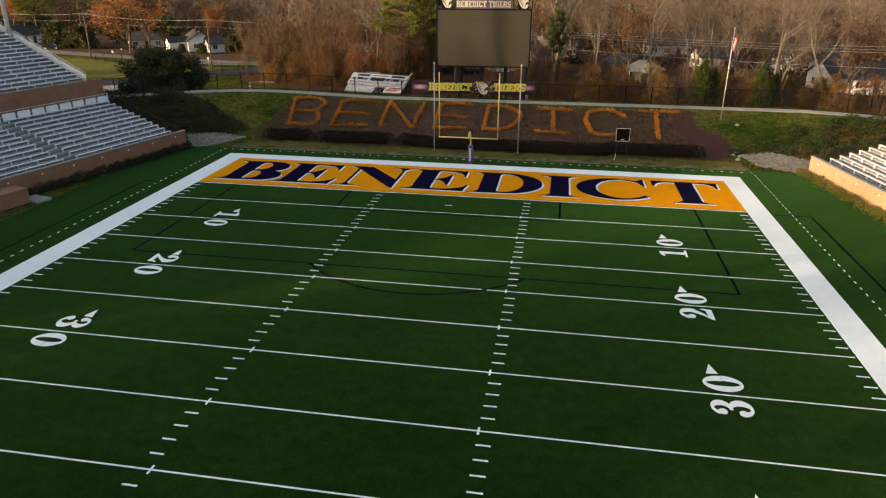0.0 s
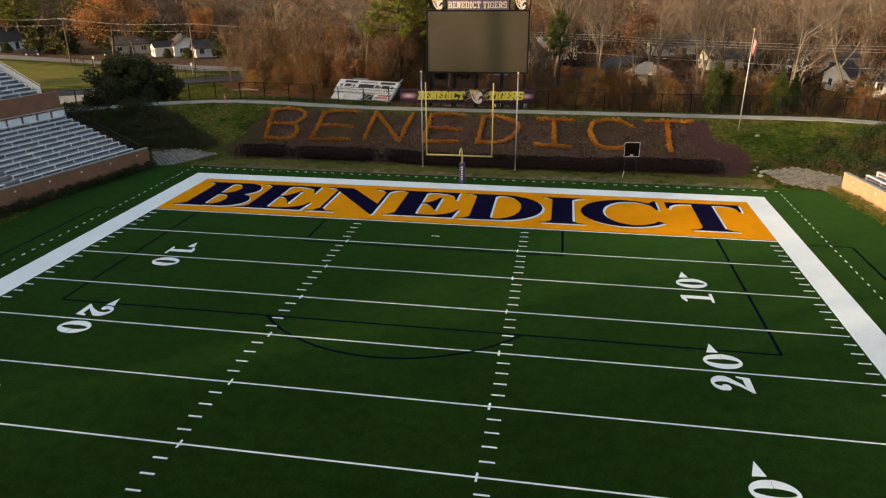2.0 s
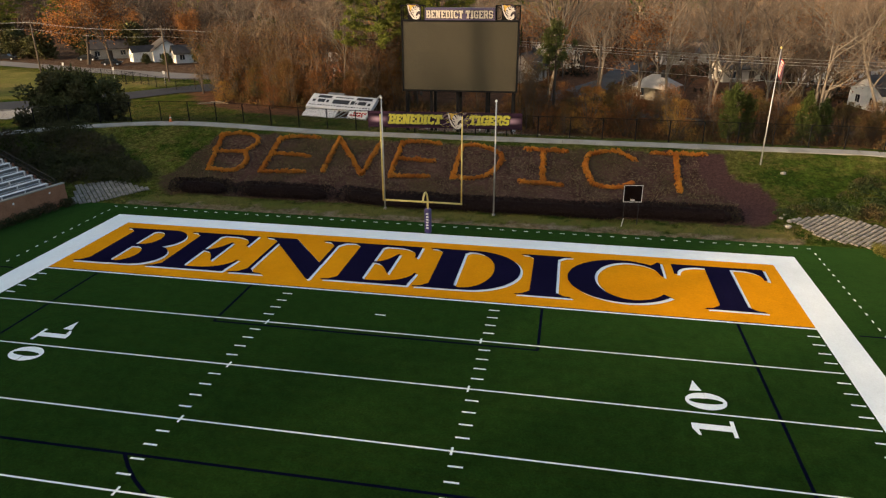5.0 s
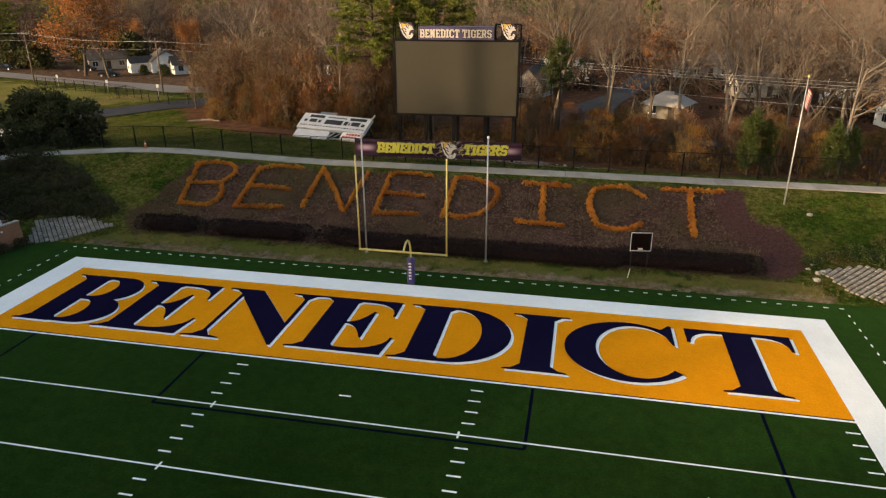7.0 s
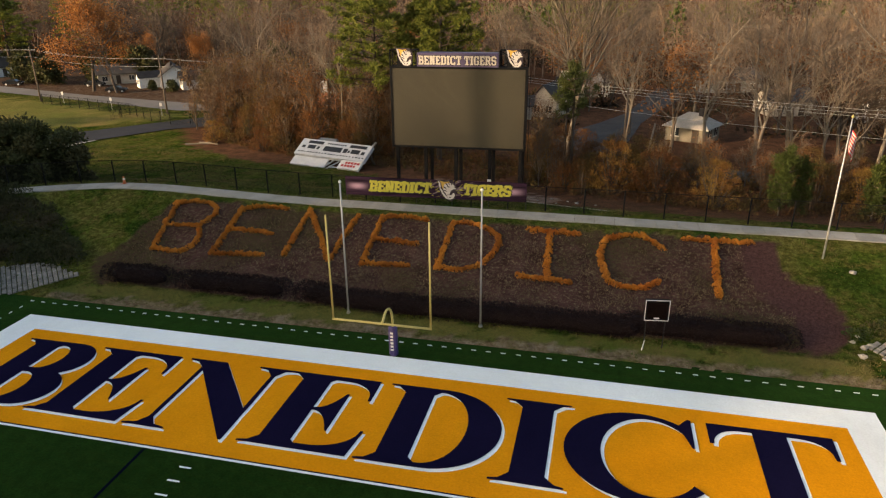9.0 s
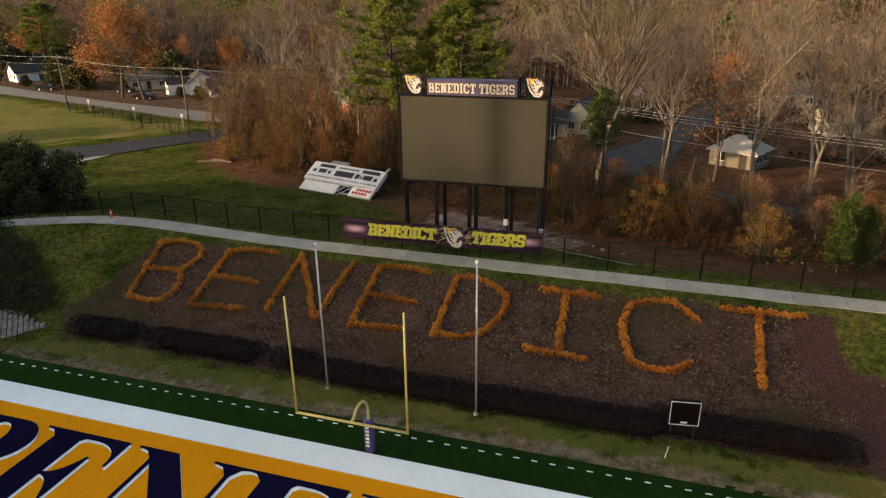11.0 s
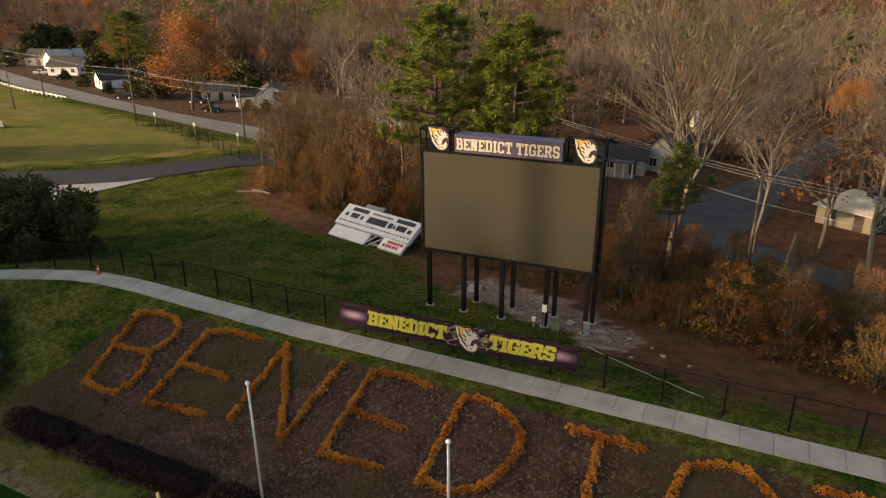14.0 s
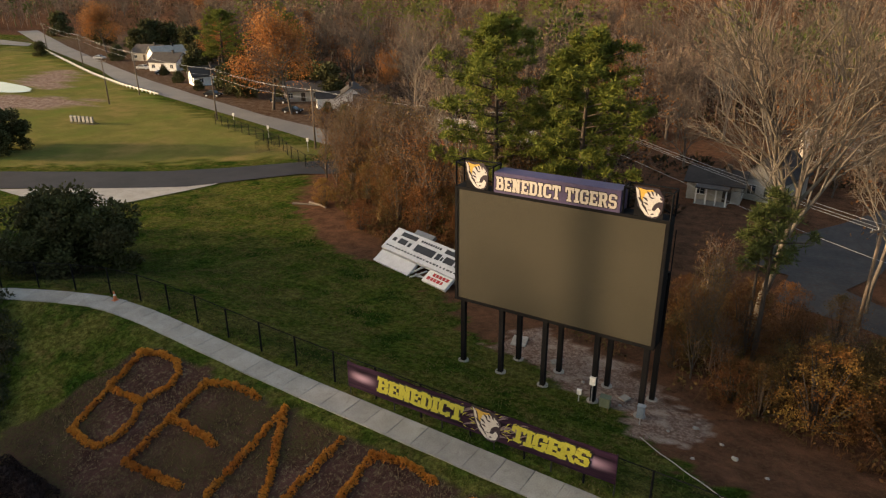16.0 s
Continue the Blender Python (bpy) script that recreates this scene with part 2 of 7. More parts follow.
# ---- mesh helpers ----
class Build:
    """Collects vertices and faces of one mesh."""

    def __init__(self):
        self.v, self.f = [], []

    def face(self, pts):
        n = len(self.v)
        self.v.extend(tuple(p) for p in pts)
        self.f.append(tuple(range(n, n + len(pts))))
        return self

    def box(self, x0, y0, z0, x1, y1, z1, m=None, bevel=0.0):
        n = len(self.v)
        if bevel:
            b = bevel
            for z, i in ((z0, b), (z0 + b, 0), (z1 - b, 0), (z1, b)):
                self.v.extend(self._m(m, p) for p in ((x0 + i, y0 + i, z), (x1 - i, y0 + i, z), (x1 - i, y1 - i, z), (x0 + i, y1 - i, z)))
            for k in range(3):
                for j in range(4):
                    a, c = n + 4 * k + j, n + 4 * k + (j + 1) % 4
                    self.f.append((a, c, c + 4, a + 4))
            self.f += [(n + 3, n + 2, n + 1, n), (n + 12, n + 13, n + 14, n + 15)]
            return self
        self.v.extend(self._m(m, p) for p in ((x0, y0, z0), (x1, y0, z0), (x1, y1, z0), (x0, y1, z0), (x0, y0, z1), (x1, y0, z1), (x1, y1, z1), (x0, y1, z1)))
        self.f += [tuple(n + i for i in q) for q in ((3, 2, 1, 0), (4, 5, 6, 7), (0, 1, 5, 4), (1, 2, 6, 5), (2, 3, 7, 6), (3, 0, 4, 7))]
        return self

    @staticmethod
    def _m(m, p):
        return tuple(m @ Vector(p)) if m is not None else p

    def tube(self, pts, radii, sides=8, caps=True):
        """A tapered tube along points."""
        pts = [Vector(p) for p in pts]
        rings, side = [], None
        for i, p in enumerate(pts):
            d = (pts[min(i + 1, len(pts) - 1)] - pts[max(i - 1, 0)]).normalized()
            a = d.cross(Vector((0, 0, 1)) if abs(d.z) < 0.95 else Vector((1, 0, 0))).normalized() if side is None else (side - d * side.dot(d)).normalized()
            side, b, n = a, d.cross(a), len(self.v)
            r = radii[i] if isinstance(radii, (list, tuple)) else radii
            for k in range(sides):
                t = 2 * math.pi * k / sides
                self.v.append(tuple(p + a * (r * math.cos(t)) + b * (r * math.sin(t))))
            rings.append(n)
        for a, b in zip(rings, rings[1:]):
            for k in range(sides):
                j = (k + 1) % sides
                self.f.append((a + k, a + j, b + j, b + k))
        if caps:
            self.f.append(tuple(rings[0] + k for k in reversed(range(sides))))
            self.f.append(tuple(rings[-1] + k for k in range(sides)))
        return self

    def mesh(self, name, material, smooth=False):
        me = bpy.data.meshes.new(name)
        me.from_pydata(self.v, [], self.f)
        me.materials.append(material)
        if smooth:
            me.polygons.foreach_set("use_smooth", [True] * len(me.polygons))
        me.update()
        return me


def part(name, b, material, parent=None, label="", m=None, smooth=False):
    """Links a Build, or a mesh that is ready, as one object under its thing."""
    me = b.mesh(name, material, smooth) if isinstance(b, Build) else b
    ob = new(name, me)
    ob.parent = parent
    if m is not None:
        ob.matrix_basis = m
    return tagged(ob, label)


def thing(name, label, category, m=None, group="", kind=""):
    """An empty at the base of a thing, which carries its parts."""
    ob = new(name)
    ob.empty_display_size = 0.2
    if m is not None:
        ob.matrix_basis = m
    return tagged(ob, label, category, group, kind)


def lerp(t, pts):
    if t <= pts[0][0]:
        return pts[0][1]
    for (a, b), (c, d) in zip(pts, pts[1:]):
        if t <= c:
            return b + (d - b) * (t - a) / (c - a)
    return pts[-1][1]


def smooth_step(a, b, t):
    t = max(0.0, min(1.0, (t - a) / (b - a)))
    return t * t * (3 - 2 * t)


# ---- ground ----
PATH_LINE = [(-70, 8), (-46, 20.5), (-40.5, 24.95), (-36.4, 27.0), (-32.4, 28.5), (-28, 28.85), (36, 28.85), (41, 27.6), (46, 25.6), (60, 18), (80, 8)]


def path_y(x):
    return (lerp(x - 1, PATH_LINE) + lerp(x + 1, PATH_LINE) + lerp(x, PATH_LINE)) / 3


def crest(x):
    return 3.3 + 0.4 * smooth_step(-12, -30, x)


SLOPE = [(0, 0), (0.23, 0.11), (0.45, 0.27), (0.57, 0.41), (0.96, 0.93), (1, 0.985)]
BEHIND = [(7.5, 1.5), (11.5, 0.85), (20, 0.3), (34, -0.4), (52, -1.1), (120, -1.5), (220, -0.3), (420, 12), (900, 45), (2500, 110)]


def ground(x, y):
    """Height of the ground: flat field, bank with a path along its crest, land that falls away and rises far off."""
    c, z = path_y(x), crest(x)
    if y < c - 1.5:
        u = (y - 13.2) / (c - 14.7) if c > 16 else -1
        return 0.0 if u <= 0 else z * lerp(u, SLOPE)
    if y < c + 2.2:
        return z
    return lerp(y - c - 2.2, [(0, z)] + BEHIND)


def steps(*runs):
    out = []
    for a, b, s in runs:
        n = max(1, round((b - a) / s))
        out += [a + (b - a) * i / n for i in range(n)]
    return out + [runs[-1][1]]


def inside(x, y, poly):
    hit = False
    for (x0, y0), (x1, y1) in zip(poly, poly[1:] + poly[:1]):
        if (y0 > y) != (y1 > y) and x < x0 + (y - y0) / (y1 - y0) * (x1 - x0):
            hit = not hit
    return hit


BED = [(-26.6, 18.9), (-25.6, 22), (-24.9, 26.2), (-23, 27), (22.4, 26.9), (23.8, 26.9), (24.1, 23.4), (24.8, 22.6), (26.2, 22.4), (26.9, 21), (26.8, 18.4), (26.1, 16.6), (24.2, 15.6), (-24.6, 15.9), (-26.4, 17)]
LITTER = [(13, 33.6), (6.5, 35.2), (4.5, 41), (-3, 42), (-12, 44), (-13, 47), (-22, 52), (-27, 51.5), (-32, 52), (-40, 57), (-47, 62), (-60, 79), (-56, 92), (-70, 115), (-330, 205), (-430, 190), (-2500, 190), (-2500, 2500), (2500, 2500), (2500, 200), (90, 30), (40, 31), (22, 32.5)]
DRY = [(-62, 88), (-72, 76), (-95, 55), (-105, 40), (-250, 40), (-330, 165), (-180, 118), (-105, 96), (-75, 87)]
YARDS = [(-62, 92), (-72, 100), (-104, 101), (-210, 135), (-340, 180), (-340, 240), (-200, 190), (-110, 160), (-60, 140)]
MUD = [(-8.5, 43.4), (-7, 47), (-3.5, 47.2), (0, 46), (5, 43.6), (8.6, 40.8), (7.4, 38.4), (4.6, 37.2), (1.6, 39.2), (-2.4, 40.9), (-5, 42.4)]

EAST_BANK = [(23, 29.5), (22, 26.8), (27, 20), (28, 14.5), (46, 14), (60, 22), (40, 31)]
FRINGE = [(-27, 14.0), (27, 13.9), (27, 15.5), (10, 15.2), (-8, 15.3), (-25, 15.7)]
EDGE = [(-27, 13.0), (27, 13.0), (27, 13.9), (-27, 14.1)]
SAND = [(-152, 76), (-144, 91.5), (-150, 95.5), (-166, 93), (-176, 87), (-215, 76), (-200, 66)]
BARE_PATCH = [(-176, 100.5), (-180, 107), (-214, 128), (-224, 128), (-206, 108), (-196, 100)]


def mask(poly, x, y, soft, seed):
    """0 to 1 inside an area whose edge wanders."""
    jx = x + soft * noise.noise((x * 0.55, y * 0.55, seed)) + 0.5 * soft * noise.noise((x * 1.7, y * 1.7, seed))
    jy = y + soft * noise.noise((x * 0.55, y * 0.55, seed + 9)) + 0.5 * soft * noise.noise((x * 1.7, y * 1.7, seed + 9))
    return 1.0 if inside(jx, jy, poly) else 0.0


gx = steps((-2500, -700, 200), (-700, -330, 40), (-330, -120, 6), (-120, -46, 1.5), (-46, 46, 0.4), (46, 90, 2), (90, 300, 15), (300, 2500, 220))
gy = steps((-300, -60, 40), (-60, 12.8, 10), (12.8, 44, 0.36), (44, 66, 0.6), (66, 130, 1.5), (130, 250, 5), (250, 700, 30), (700, 2500, 200))
MULCH = [(21.4, 26.6), (23.6, 26.9), (24, 24.7), (23.9, 23), (24.7, 22.4), (26, 22.2), (26.7, 21), (26.6, 18.4), (26, 16.7), (24.8, 16), (23.4, 16), (23.9, 19.3), (22.8, 20.2), (21.6, 22.2)]
verts, mulch_mask, bed_mask, litter_mask, dry_mask, mud_mask, yard_mask = [], [], [], [], [], [], []
for y in gy:
    for x in gx:
        z = ground(x, y)
        if y > 13.4:
            z += 0.06 * noise.noise((x * 0.4, y * 0.4, 3)) + (0.03 * noise.noise((x * 1.4, y * 1.4, 5)) if abs(y - path_y(x)) > 1.6 else -0.02)
        verts.append((x, y, z - (0.03 if y < 13.0 else 0.0)))
        near = -60 < x < 60 and 12 < y < 60
        mulch_mask.append(mask(MULCH, x, y, 0.5, 8) if near and x > 15 else 0.0)
        bed_mask.append(mask(BED, x, y, 0.45, 1) if near else 0.0)
        litter_mask.append(mask(LITTER, x, y, 2.2, 2) if y > 28 else 0.0)
        dry_mask.append(mask(DRY, x, y, 3.0, 3) if x < -50 else 0.06 * mask(EAST_BANK, x, y, 1.5, 11) + 0.6 * mask(FRINGE, x, y, 0.8, 12) if near else 0.0)
        mud_mask.append(max(mask(MUD, x, y, 1.9, 4), 0.55 * mask(EDGE, x, y, 0.7, 6)) if near else max(mask(SAND, x, y, 5.0, 7), mask(BARE_PATCH, x, y, 3.0, 9)) if x < -120 else 0.0)
        yard_mask.append(mask(YARDS, x, y, 3.0, 5) if x < -40 else 0.0)
nx = len(gx)
faces = [(j * nx + i, j * nx + i + 1, (j + 1) * nx + i + 1, (j + 1) * nx + i) for j in range(len(gy) - 1) for i in range(nx - 1)]
ground_mesh = bpy.data.meshes.new("ground")
ground_mesh.from_pydata(verts, [], faces)
for key, values in (("mulch", mulch_mask), ("bed", bed_mask), ("litter", litter_mask), ("dry", dry_mask), ("mud", mud_mask), ("yard", yard_mask)):
    ground_mesh.attributes.new(key, "FLOAT", "POINT").data.foreach_set("value", values)
ground_mesh.polygons.foreach_set("use_smooth", [True] * len(faces))


def ground_material():
    m, nt, b = shader("lawn_soil_and_leaf_litter")

    def area(key):
        a = nt.nodes.new("ShaderNodeAttribute")
        a.attribute_name = key
        return a.outputs["Fac"]

    broad, mid, fine, grit = noise_node(nt, 0.09, 5, 0.6), noise_node(nt, 0.7, 6, 0.7), noise_node(nt, 5, 6, 0.75), noise_node(nt, 28, 3, 0.7)
    lawn = mix_node(nt, ramp(nt, broad.outputs[0], 0.35, 0.65), (0.044, 0.074, 0.0135), (0.092, 0.108, 0.0235))
    lawn = mix_node(nt, ramp(nt, mid.outputs[0], 0.48, 0.68), lawn, (0.135, 0.102, 0.04))
    tuft, patch = noise_node(nt, 2.1, 7, 0.8), noise_node(nt, 0.24, 5, 0.65)
    lawn = mix_node(nt, ramp(nt, patch.outputs[0], 0.5, 0.62), lawn, (0.125, 0.118, 0.035))
    lawn = mix_node(nt, ramp(nt, patch.outputs[0], 0.46, 0.36), lawn, (0.03, 0.056, 0.0105))
    lawn = mix_node(nt, ramp(nt, tuft.outputs[0], 0.42, 0.56), mix_node(nt, 1.0, lawn, (1.25, 1.25, 1.2), "MULTIPLY"), mix_node(nt, 1.0, lawn, (0.55, 0.58, 0.5), "MULTIPLY"))
    lawn = mix_node(nt, ramp(nt, fine.outputs[0], 0.44, 0.6), lawn, mix_node(nt, 1.0, lawn, (0.6, 0.6, 0.55), "MULTIPLY"))
    dry = mix_node(nt, ramp(nt, broad.outputs[0], 0.36, 0.64), (0.12, 0.145, 0.032), (0.22, 0.165, 0.06))
    dry = mix_node(nt, ramp(nt, patch.outputs[0], 0.42, 0.6), dry, (0.135, 0.13, 0.038))
    bed = mix_node(nt, ramp(nt, mid.outputs[0], 0.35, 0.65), (0.038, 0.02, 0.017), (0.09, 0.048, 0.04))
    bed = mix_node(nt, ramp(nt, fine.outputs[0], 0.52, 0.63), bed, (0.16, 0.13, 0.08))
    bed = mix_node(nt, ramp(nt, broad.outputs[0], 0.48, 0.58), bed, mix_node(nt, ramp(nt, fine.outputs[0], 0.4, 0.58), bed, (0.062, 0.054, 0.024)))
    litter = mix_node(nt, ramp(nt, mid.outputs[0], 0.35, 0.68), (0.064, 0.034, 0.022), (0.158, 0.077, 0.045))
    litter = mix_node(nt, ramp(nt, fine.outputs[0], 0.5, 0.72), litter, (0.15, 0.092, 0.05))
    mud = mix_node(nt, ramp(nt, fine.outputs[0], 0.38, 0.62), (0.12, 0.076, 0.058), (0.38, 0.28, 0.225))
    mud = mix_node(nt, ramp(nt, tuft.outputs[0], 0.46, 0.6), mud, (0.15, 0.088, 0.064))
    mud = mix_node(nt, ramp(nt, mid.outputs[0], 0.5, 0.62), mud, (0.34, 0.27, 0.225))
    yard = mix_node(nt, ramp(nt, mid.outputs[0], 0.4, 0.62), (0.075, 0.042, 0.027), (0.13, 0.095, 0.068))
    col = mix_node(nt, area("dry"), lawn, dry)
    col = mix_node(nt, area("litter"), col, litter)
    col = mix_node(nt, area("yard"), col, yard)
    col = mix_node(nt, area("mud"), col, mud)
    col = mix_node(nt, area("bed"), col, bed)
    col = mix_node(nt, area("mulch"), col, mix_node(nt, ramp(nt, fine.outputs[0], 0.35, 0.65), (0.048, 0.024, 0.022), (0.1, 0.054, 0.05)))
    col = mix_node(nt, ramp(nt, grit.outputs[0], 0.4, 0.62), col, mix_node(nt, 1.0, col, (0.55, 0.55, 0.53), "MULTIPLY"))
    nt.links.new(col, b.inputs["Base Color"])
    b.inputs["Roughness"].default_value = 0.95
    b.inputs["Specular IOR Level"].default_value = 0.0
    bump(nt, b, fine.outputs[0], 0.8, 0.12)
    return m


ground_mesh.materials.append(ground_material())
tagged(new("ground", ground_mesh), "rolling autumn ground with lawn, mulched bank and leaf litter", "ground", kind="structure")


def ribbon(name, left, right, material, label, lift=0.05, step=2.0):
    """A paved strip laid on the ground between two edge lines."""
    b = Build()
    rows = []
    for (l0, l1), (r0, r1) in zip(zip(left, left[1:]), zip(right, right[1:])):
        n = max(1, int((Vector(l1) - Vector(l0)).length / step))
        rows += [(Vector(l0).lerp(Vector(l1), i / n), Vector(r0).lerp(Vector(r1), i / n)) for i in range(n)]
    rows.append((Vector(left[-1]), Vector(right[-1])))
    across = 5
    for l, r in rows:
        for k in range(across):
            p = l.lerp(r, k / (across - 1))
            b.v.append((p.x, p.y, ground(p.x, p.y) + lift))
    for j in range(len(rows) - 1):
        for k in range(across - 1):
            a = j * across + k
            b.f.append((a, a + 1, a + across + 1, a + across))
    ob = part(name, b, material, smooth=True)
    return tagged(ob, label, name.replace("_", " "), kind="structure")


ribbon("road", [(-52, 92), (-68, 90.5), (-103, 100), (-135, 108), (-171, 117), (-208, 133), (-304, 165), (-420, 210)], [(-50, 99), (-66, 98), (-99, 104.5), (-132, 114), (-169, 125.5), (-205, 138), (-300, 173), (-415, 219)], ROAD, "worn grey street past small houses", 0.09)
ribbon("driveway", [(-52, 78), (-58.2, 73.8), (-62.5, 67), (-66.1, 60.2), (-74.1, 53.5), (-85.1, 45), (-94, 36)], [(-57, 87), (-64.4, 77.7), (-70, 70.5), (-75.8, 64.5), (-85, 57.2), (-95.1, 49.6), (-105, 40)], ASPHALT, "dark fresh asphalt driveway with curved edge", 0.1)
ribbon("concrete_apron", [(-63.9, 63.6), (-64.4, 58), (-65.2, 51.8), (-67, 45)], [(-64.3, 63.9), (-66.4, 60.3), (-74.3, 53.3), (-85, 44.6)], CONCRETE, "pale concrete apron beside the driveway", 0.08)
ribbon("back_street", [(12, 70), (14.7, 77), (17, 93), (21.2, 108), (30, 135)], [(3, 73), (6.4, 85), (10.2, 92), (15, 103), (22, 137)], STREET, "grey back street between the trees", 0.08)
ribbon("cross_street", [(7.5, 64.2), (8.5, 64), (14.4, 62.3), (18.3, 60), (23.6, 56.3), (30, 53), (60, 44)], [(7.5, 74), (8, 74), (13.5, 69.5), (17, 67), (21.6, 63.7), (31, 58), (61, 49)], STREET, "grey cross street with leaf-strewn edges", 0.09)
ribbon("side_street", [(-318, 165), (-340, 162), (-365, 164), (-560, 168)], [(-330, 173), (-345, 174), (-365, 176), (-560, 182)], ROAD, "pale grey street joining the worn street", 0.085)

pond = Build()
ring = [(-198 + 21 * math.cos(2 * math.pi * k / 28), 94 + 6.0 * math.sin(2 * math.pi * k / 28)) for k in range(28)]
pond.face([(px + 2 * noise.noise((px, py, 1)), py + noise.noise((px, py, 2)), -1.12) for px, py in ring])
WATER, nt_, b_ = shader("pond_water")
b_.inputs["Base Color"].default_value, b_.inputs["Roughness"].default_value = (0.08, 0.085, 0.08, 1), 0.06
bump(nt_, b_, noise_node(nt_, 1.5, 3, 0.5).outputs[0], 0.05, 0.02)
tagged(part("water", pond, WATER), "still pale pond in the bare sandy ground", "water", kind="structure")

# ---- turf field and its markings ----
WEST, EAST, YD = -23.95, 24.15, 4.572
turf = tagged(new("turf_field", None), "dark green artificial turf football field", "turf", kind="structure")
b = Build()
ty = steps((-75, 11, 4), (11, 13.4, 0.4))
for y0, y1 in zip(ty, ty[1:]):
    for x0, x1 in zip((-33.5, -29.5, -10, 10, 29), (-29.5, -10, 10, 29, 34.5)):
        b.face([(x0, y0, 0), (x1, y0, 0), (x1, y1, 0), (x0, y1, 0)])
part("turf_sheet", b, TURF, turf)


def marking(name, quads, material, z, label=""):
    b = Build()
    for i, pts in enumerate(quads):
        b.face([(x, y, z + 0.0006 * i) for x, y in pts])
    return part(name, b, material, turf, label)


def rect(x0, y0, x1, y1):
    return [(x0, y0), (x1, y0), (x1, y1), (x0, y1)]


for x0, x1 in ((-25.88, WEST), (EAST, 25.92)):
    marking("sideline", [rect(x0, -75, x1, 10.72)], TURF_WHITE, 0.008, "broad white sideline border")
marking("end_line", [rect(WEST, 9.02, EAST, 10.72)], TURF_WHITE, 0.008, "broad white end line border")
marking("end_zone", [rect(WEST, 0.16, EAST, 9.02)], TURF_GOLD, 0.008, "gold painted end zone")
marking("goal_line", [rect(WEST, -0.07, EAST, 0.07)], TURF_WHITE, 0.008)
marking("goal_line_edge", [rect(WEST, 0.07, EAST, 0.16)], TURF_NAVY, 0.008)
for k in range(1, 11):
    marking("yard_line", [rect(WEST + 0.1, -k * YD - 0.045, EAST - 0.1, -k * YD + 0.045)], TURF_WHITE, 0.008)


def shared(name, quads, material):
    b = Build()
    for pts in quads:
        b.face([(x, y, 0) for x, y in pts])
    return b.mesh(name, material)


hash_mesh, tick_mesh = shared("hash_mark", [rect(-0.31, -0.05, 0.31, 0.05)], TURF_WHITE), shared("cross_tick", [rect(-0.05, -0.25, 0.05, 0.25)], TURF_WHITE)
dash_x, dash_y = shared("dash", [rect(-0.15, -0.043, 0.15, 0.043)], TURF_WHITE), shared("dash", [rect(-0.043, -0.15, 0.043, 0.15)], TURF_WHITE)
for k in range(1, 46):
    y = -k * YD / 5
    for x in (-23.52, -6.4, 6.4, 23.74):
        if k % 5:
            part("hash_mark", hash_mesh, None, turf, m=pose(x, y, 0.008))
        elif abs(x) < 10:
            part("cross_tick", tick_mesh, None, turf, m=pose(math.copysign(6.1, x), y, 0.0125))
part("hash_mark", hash_mesh, None, turf, m=pose(0, -2.63, 0.008))
for i in range(-30, 31):
    part("dash", dash_x, None, turf, m=pose(i * 0.914, 12.52, 0.008))
for i in range(60):
    for x in (-27.45, 27.55):
        part("dash", dash_y, None, turf, m=pose(x, 11.54 - i * 0.914, 0.008))


def line(pts, w, z, closed=False):
    quads = []
    for (x0, y0), (x1, y1) in zip(pts, pts[1:]):
        d = math.hypot(x1 - x0, y1 - y0)
        nx_, ny_ = -(y1 - y0) / d * w / 2, (x1 - x0) / d * w / 2
        quads.append([(x0 + nx_, y0 + ny_), (x1 + nx_, y1 + ny_), (x1 - nx_, y1 - ny_), (x0 - nx_, y0 - ny_)])
    marking("soccer_line", quads, TURF_LINE, z)


line([(-9.14, -0.1), (-9.14, -5), (9.14, -5), (9.14, -0.1)], 0.15, 0.003)
line([(-20.0, -0.1), (-20.0, -16.25), (20.0, -16.25), (20.0, -0.1)], 0.15, 0.003)
line([(9.15 * math.cos(a), -10.5 + 9.15 * math.sin(a)) for a in (math.radians(-141 + 6 * i) for i in range(18))], 0.15, 0.003)
line([(9.15 * math.cos(a), -46.5 + 9.15 * math.sin(a)) for a in (math.radians(10 + 8 * i) for i in range(21))], 0.15, 0.003)
line([(26.2, -0.4), (28.9, -0.4), (28.9, -70)], 0.15, 0.003)
line([(-26.2, -0.4), (-28.9, -0.4), (-28.9, -70)], 0.15, 0.003)


# letters and numbers painted on the turf, as outlines in a box of width w and height h
def arc(cx, cy, rx, ry, a0, a1, n=22):
    return [(cx + rx * math.cos(math.radians(a0 + (a1 - a0) * i / n)), cy + ry * math.sin(math.radians(a0 + (a1 - a0) * i / n))) for i in range(n + 1)]


def strip(outer, inner):
    return [[outer[i], outer[i + 1], inner[i + 1], inner[i]] for i in range(len(outer) - 1)]


def stem(x0, x1, h, f0, f1, th=0.2, br=0.45, top=True, bottom=True):
    """An upright with bracketed serifs that reach from f0 to f1."""
    out = [rect(x0, 0 if not bottom else th, x1, h if not top else h - th)]
    for y, s in ((0, 1),) * bottom + ((h, -1),) * top:
        out.append([(f0, y), (f1, y), (f1, y + s * th * 0.6), (x1 + br, y + s * th * 1.05), (x1, y + s * (th + br)), (x0, y + s * (th + br)), (x0 - br, y + s * th * 1.05), (f0, y + s * th * 0.6)])
    return out


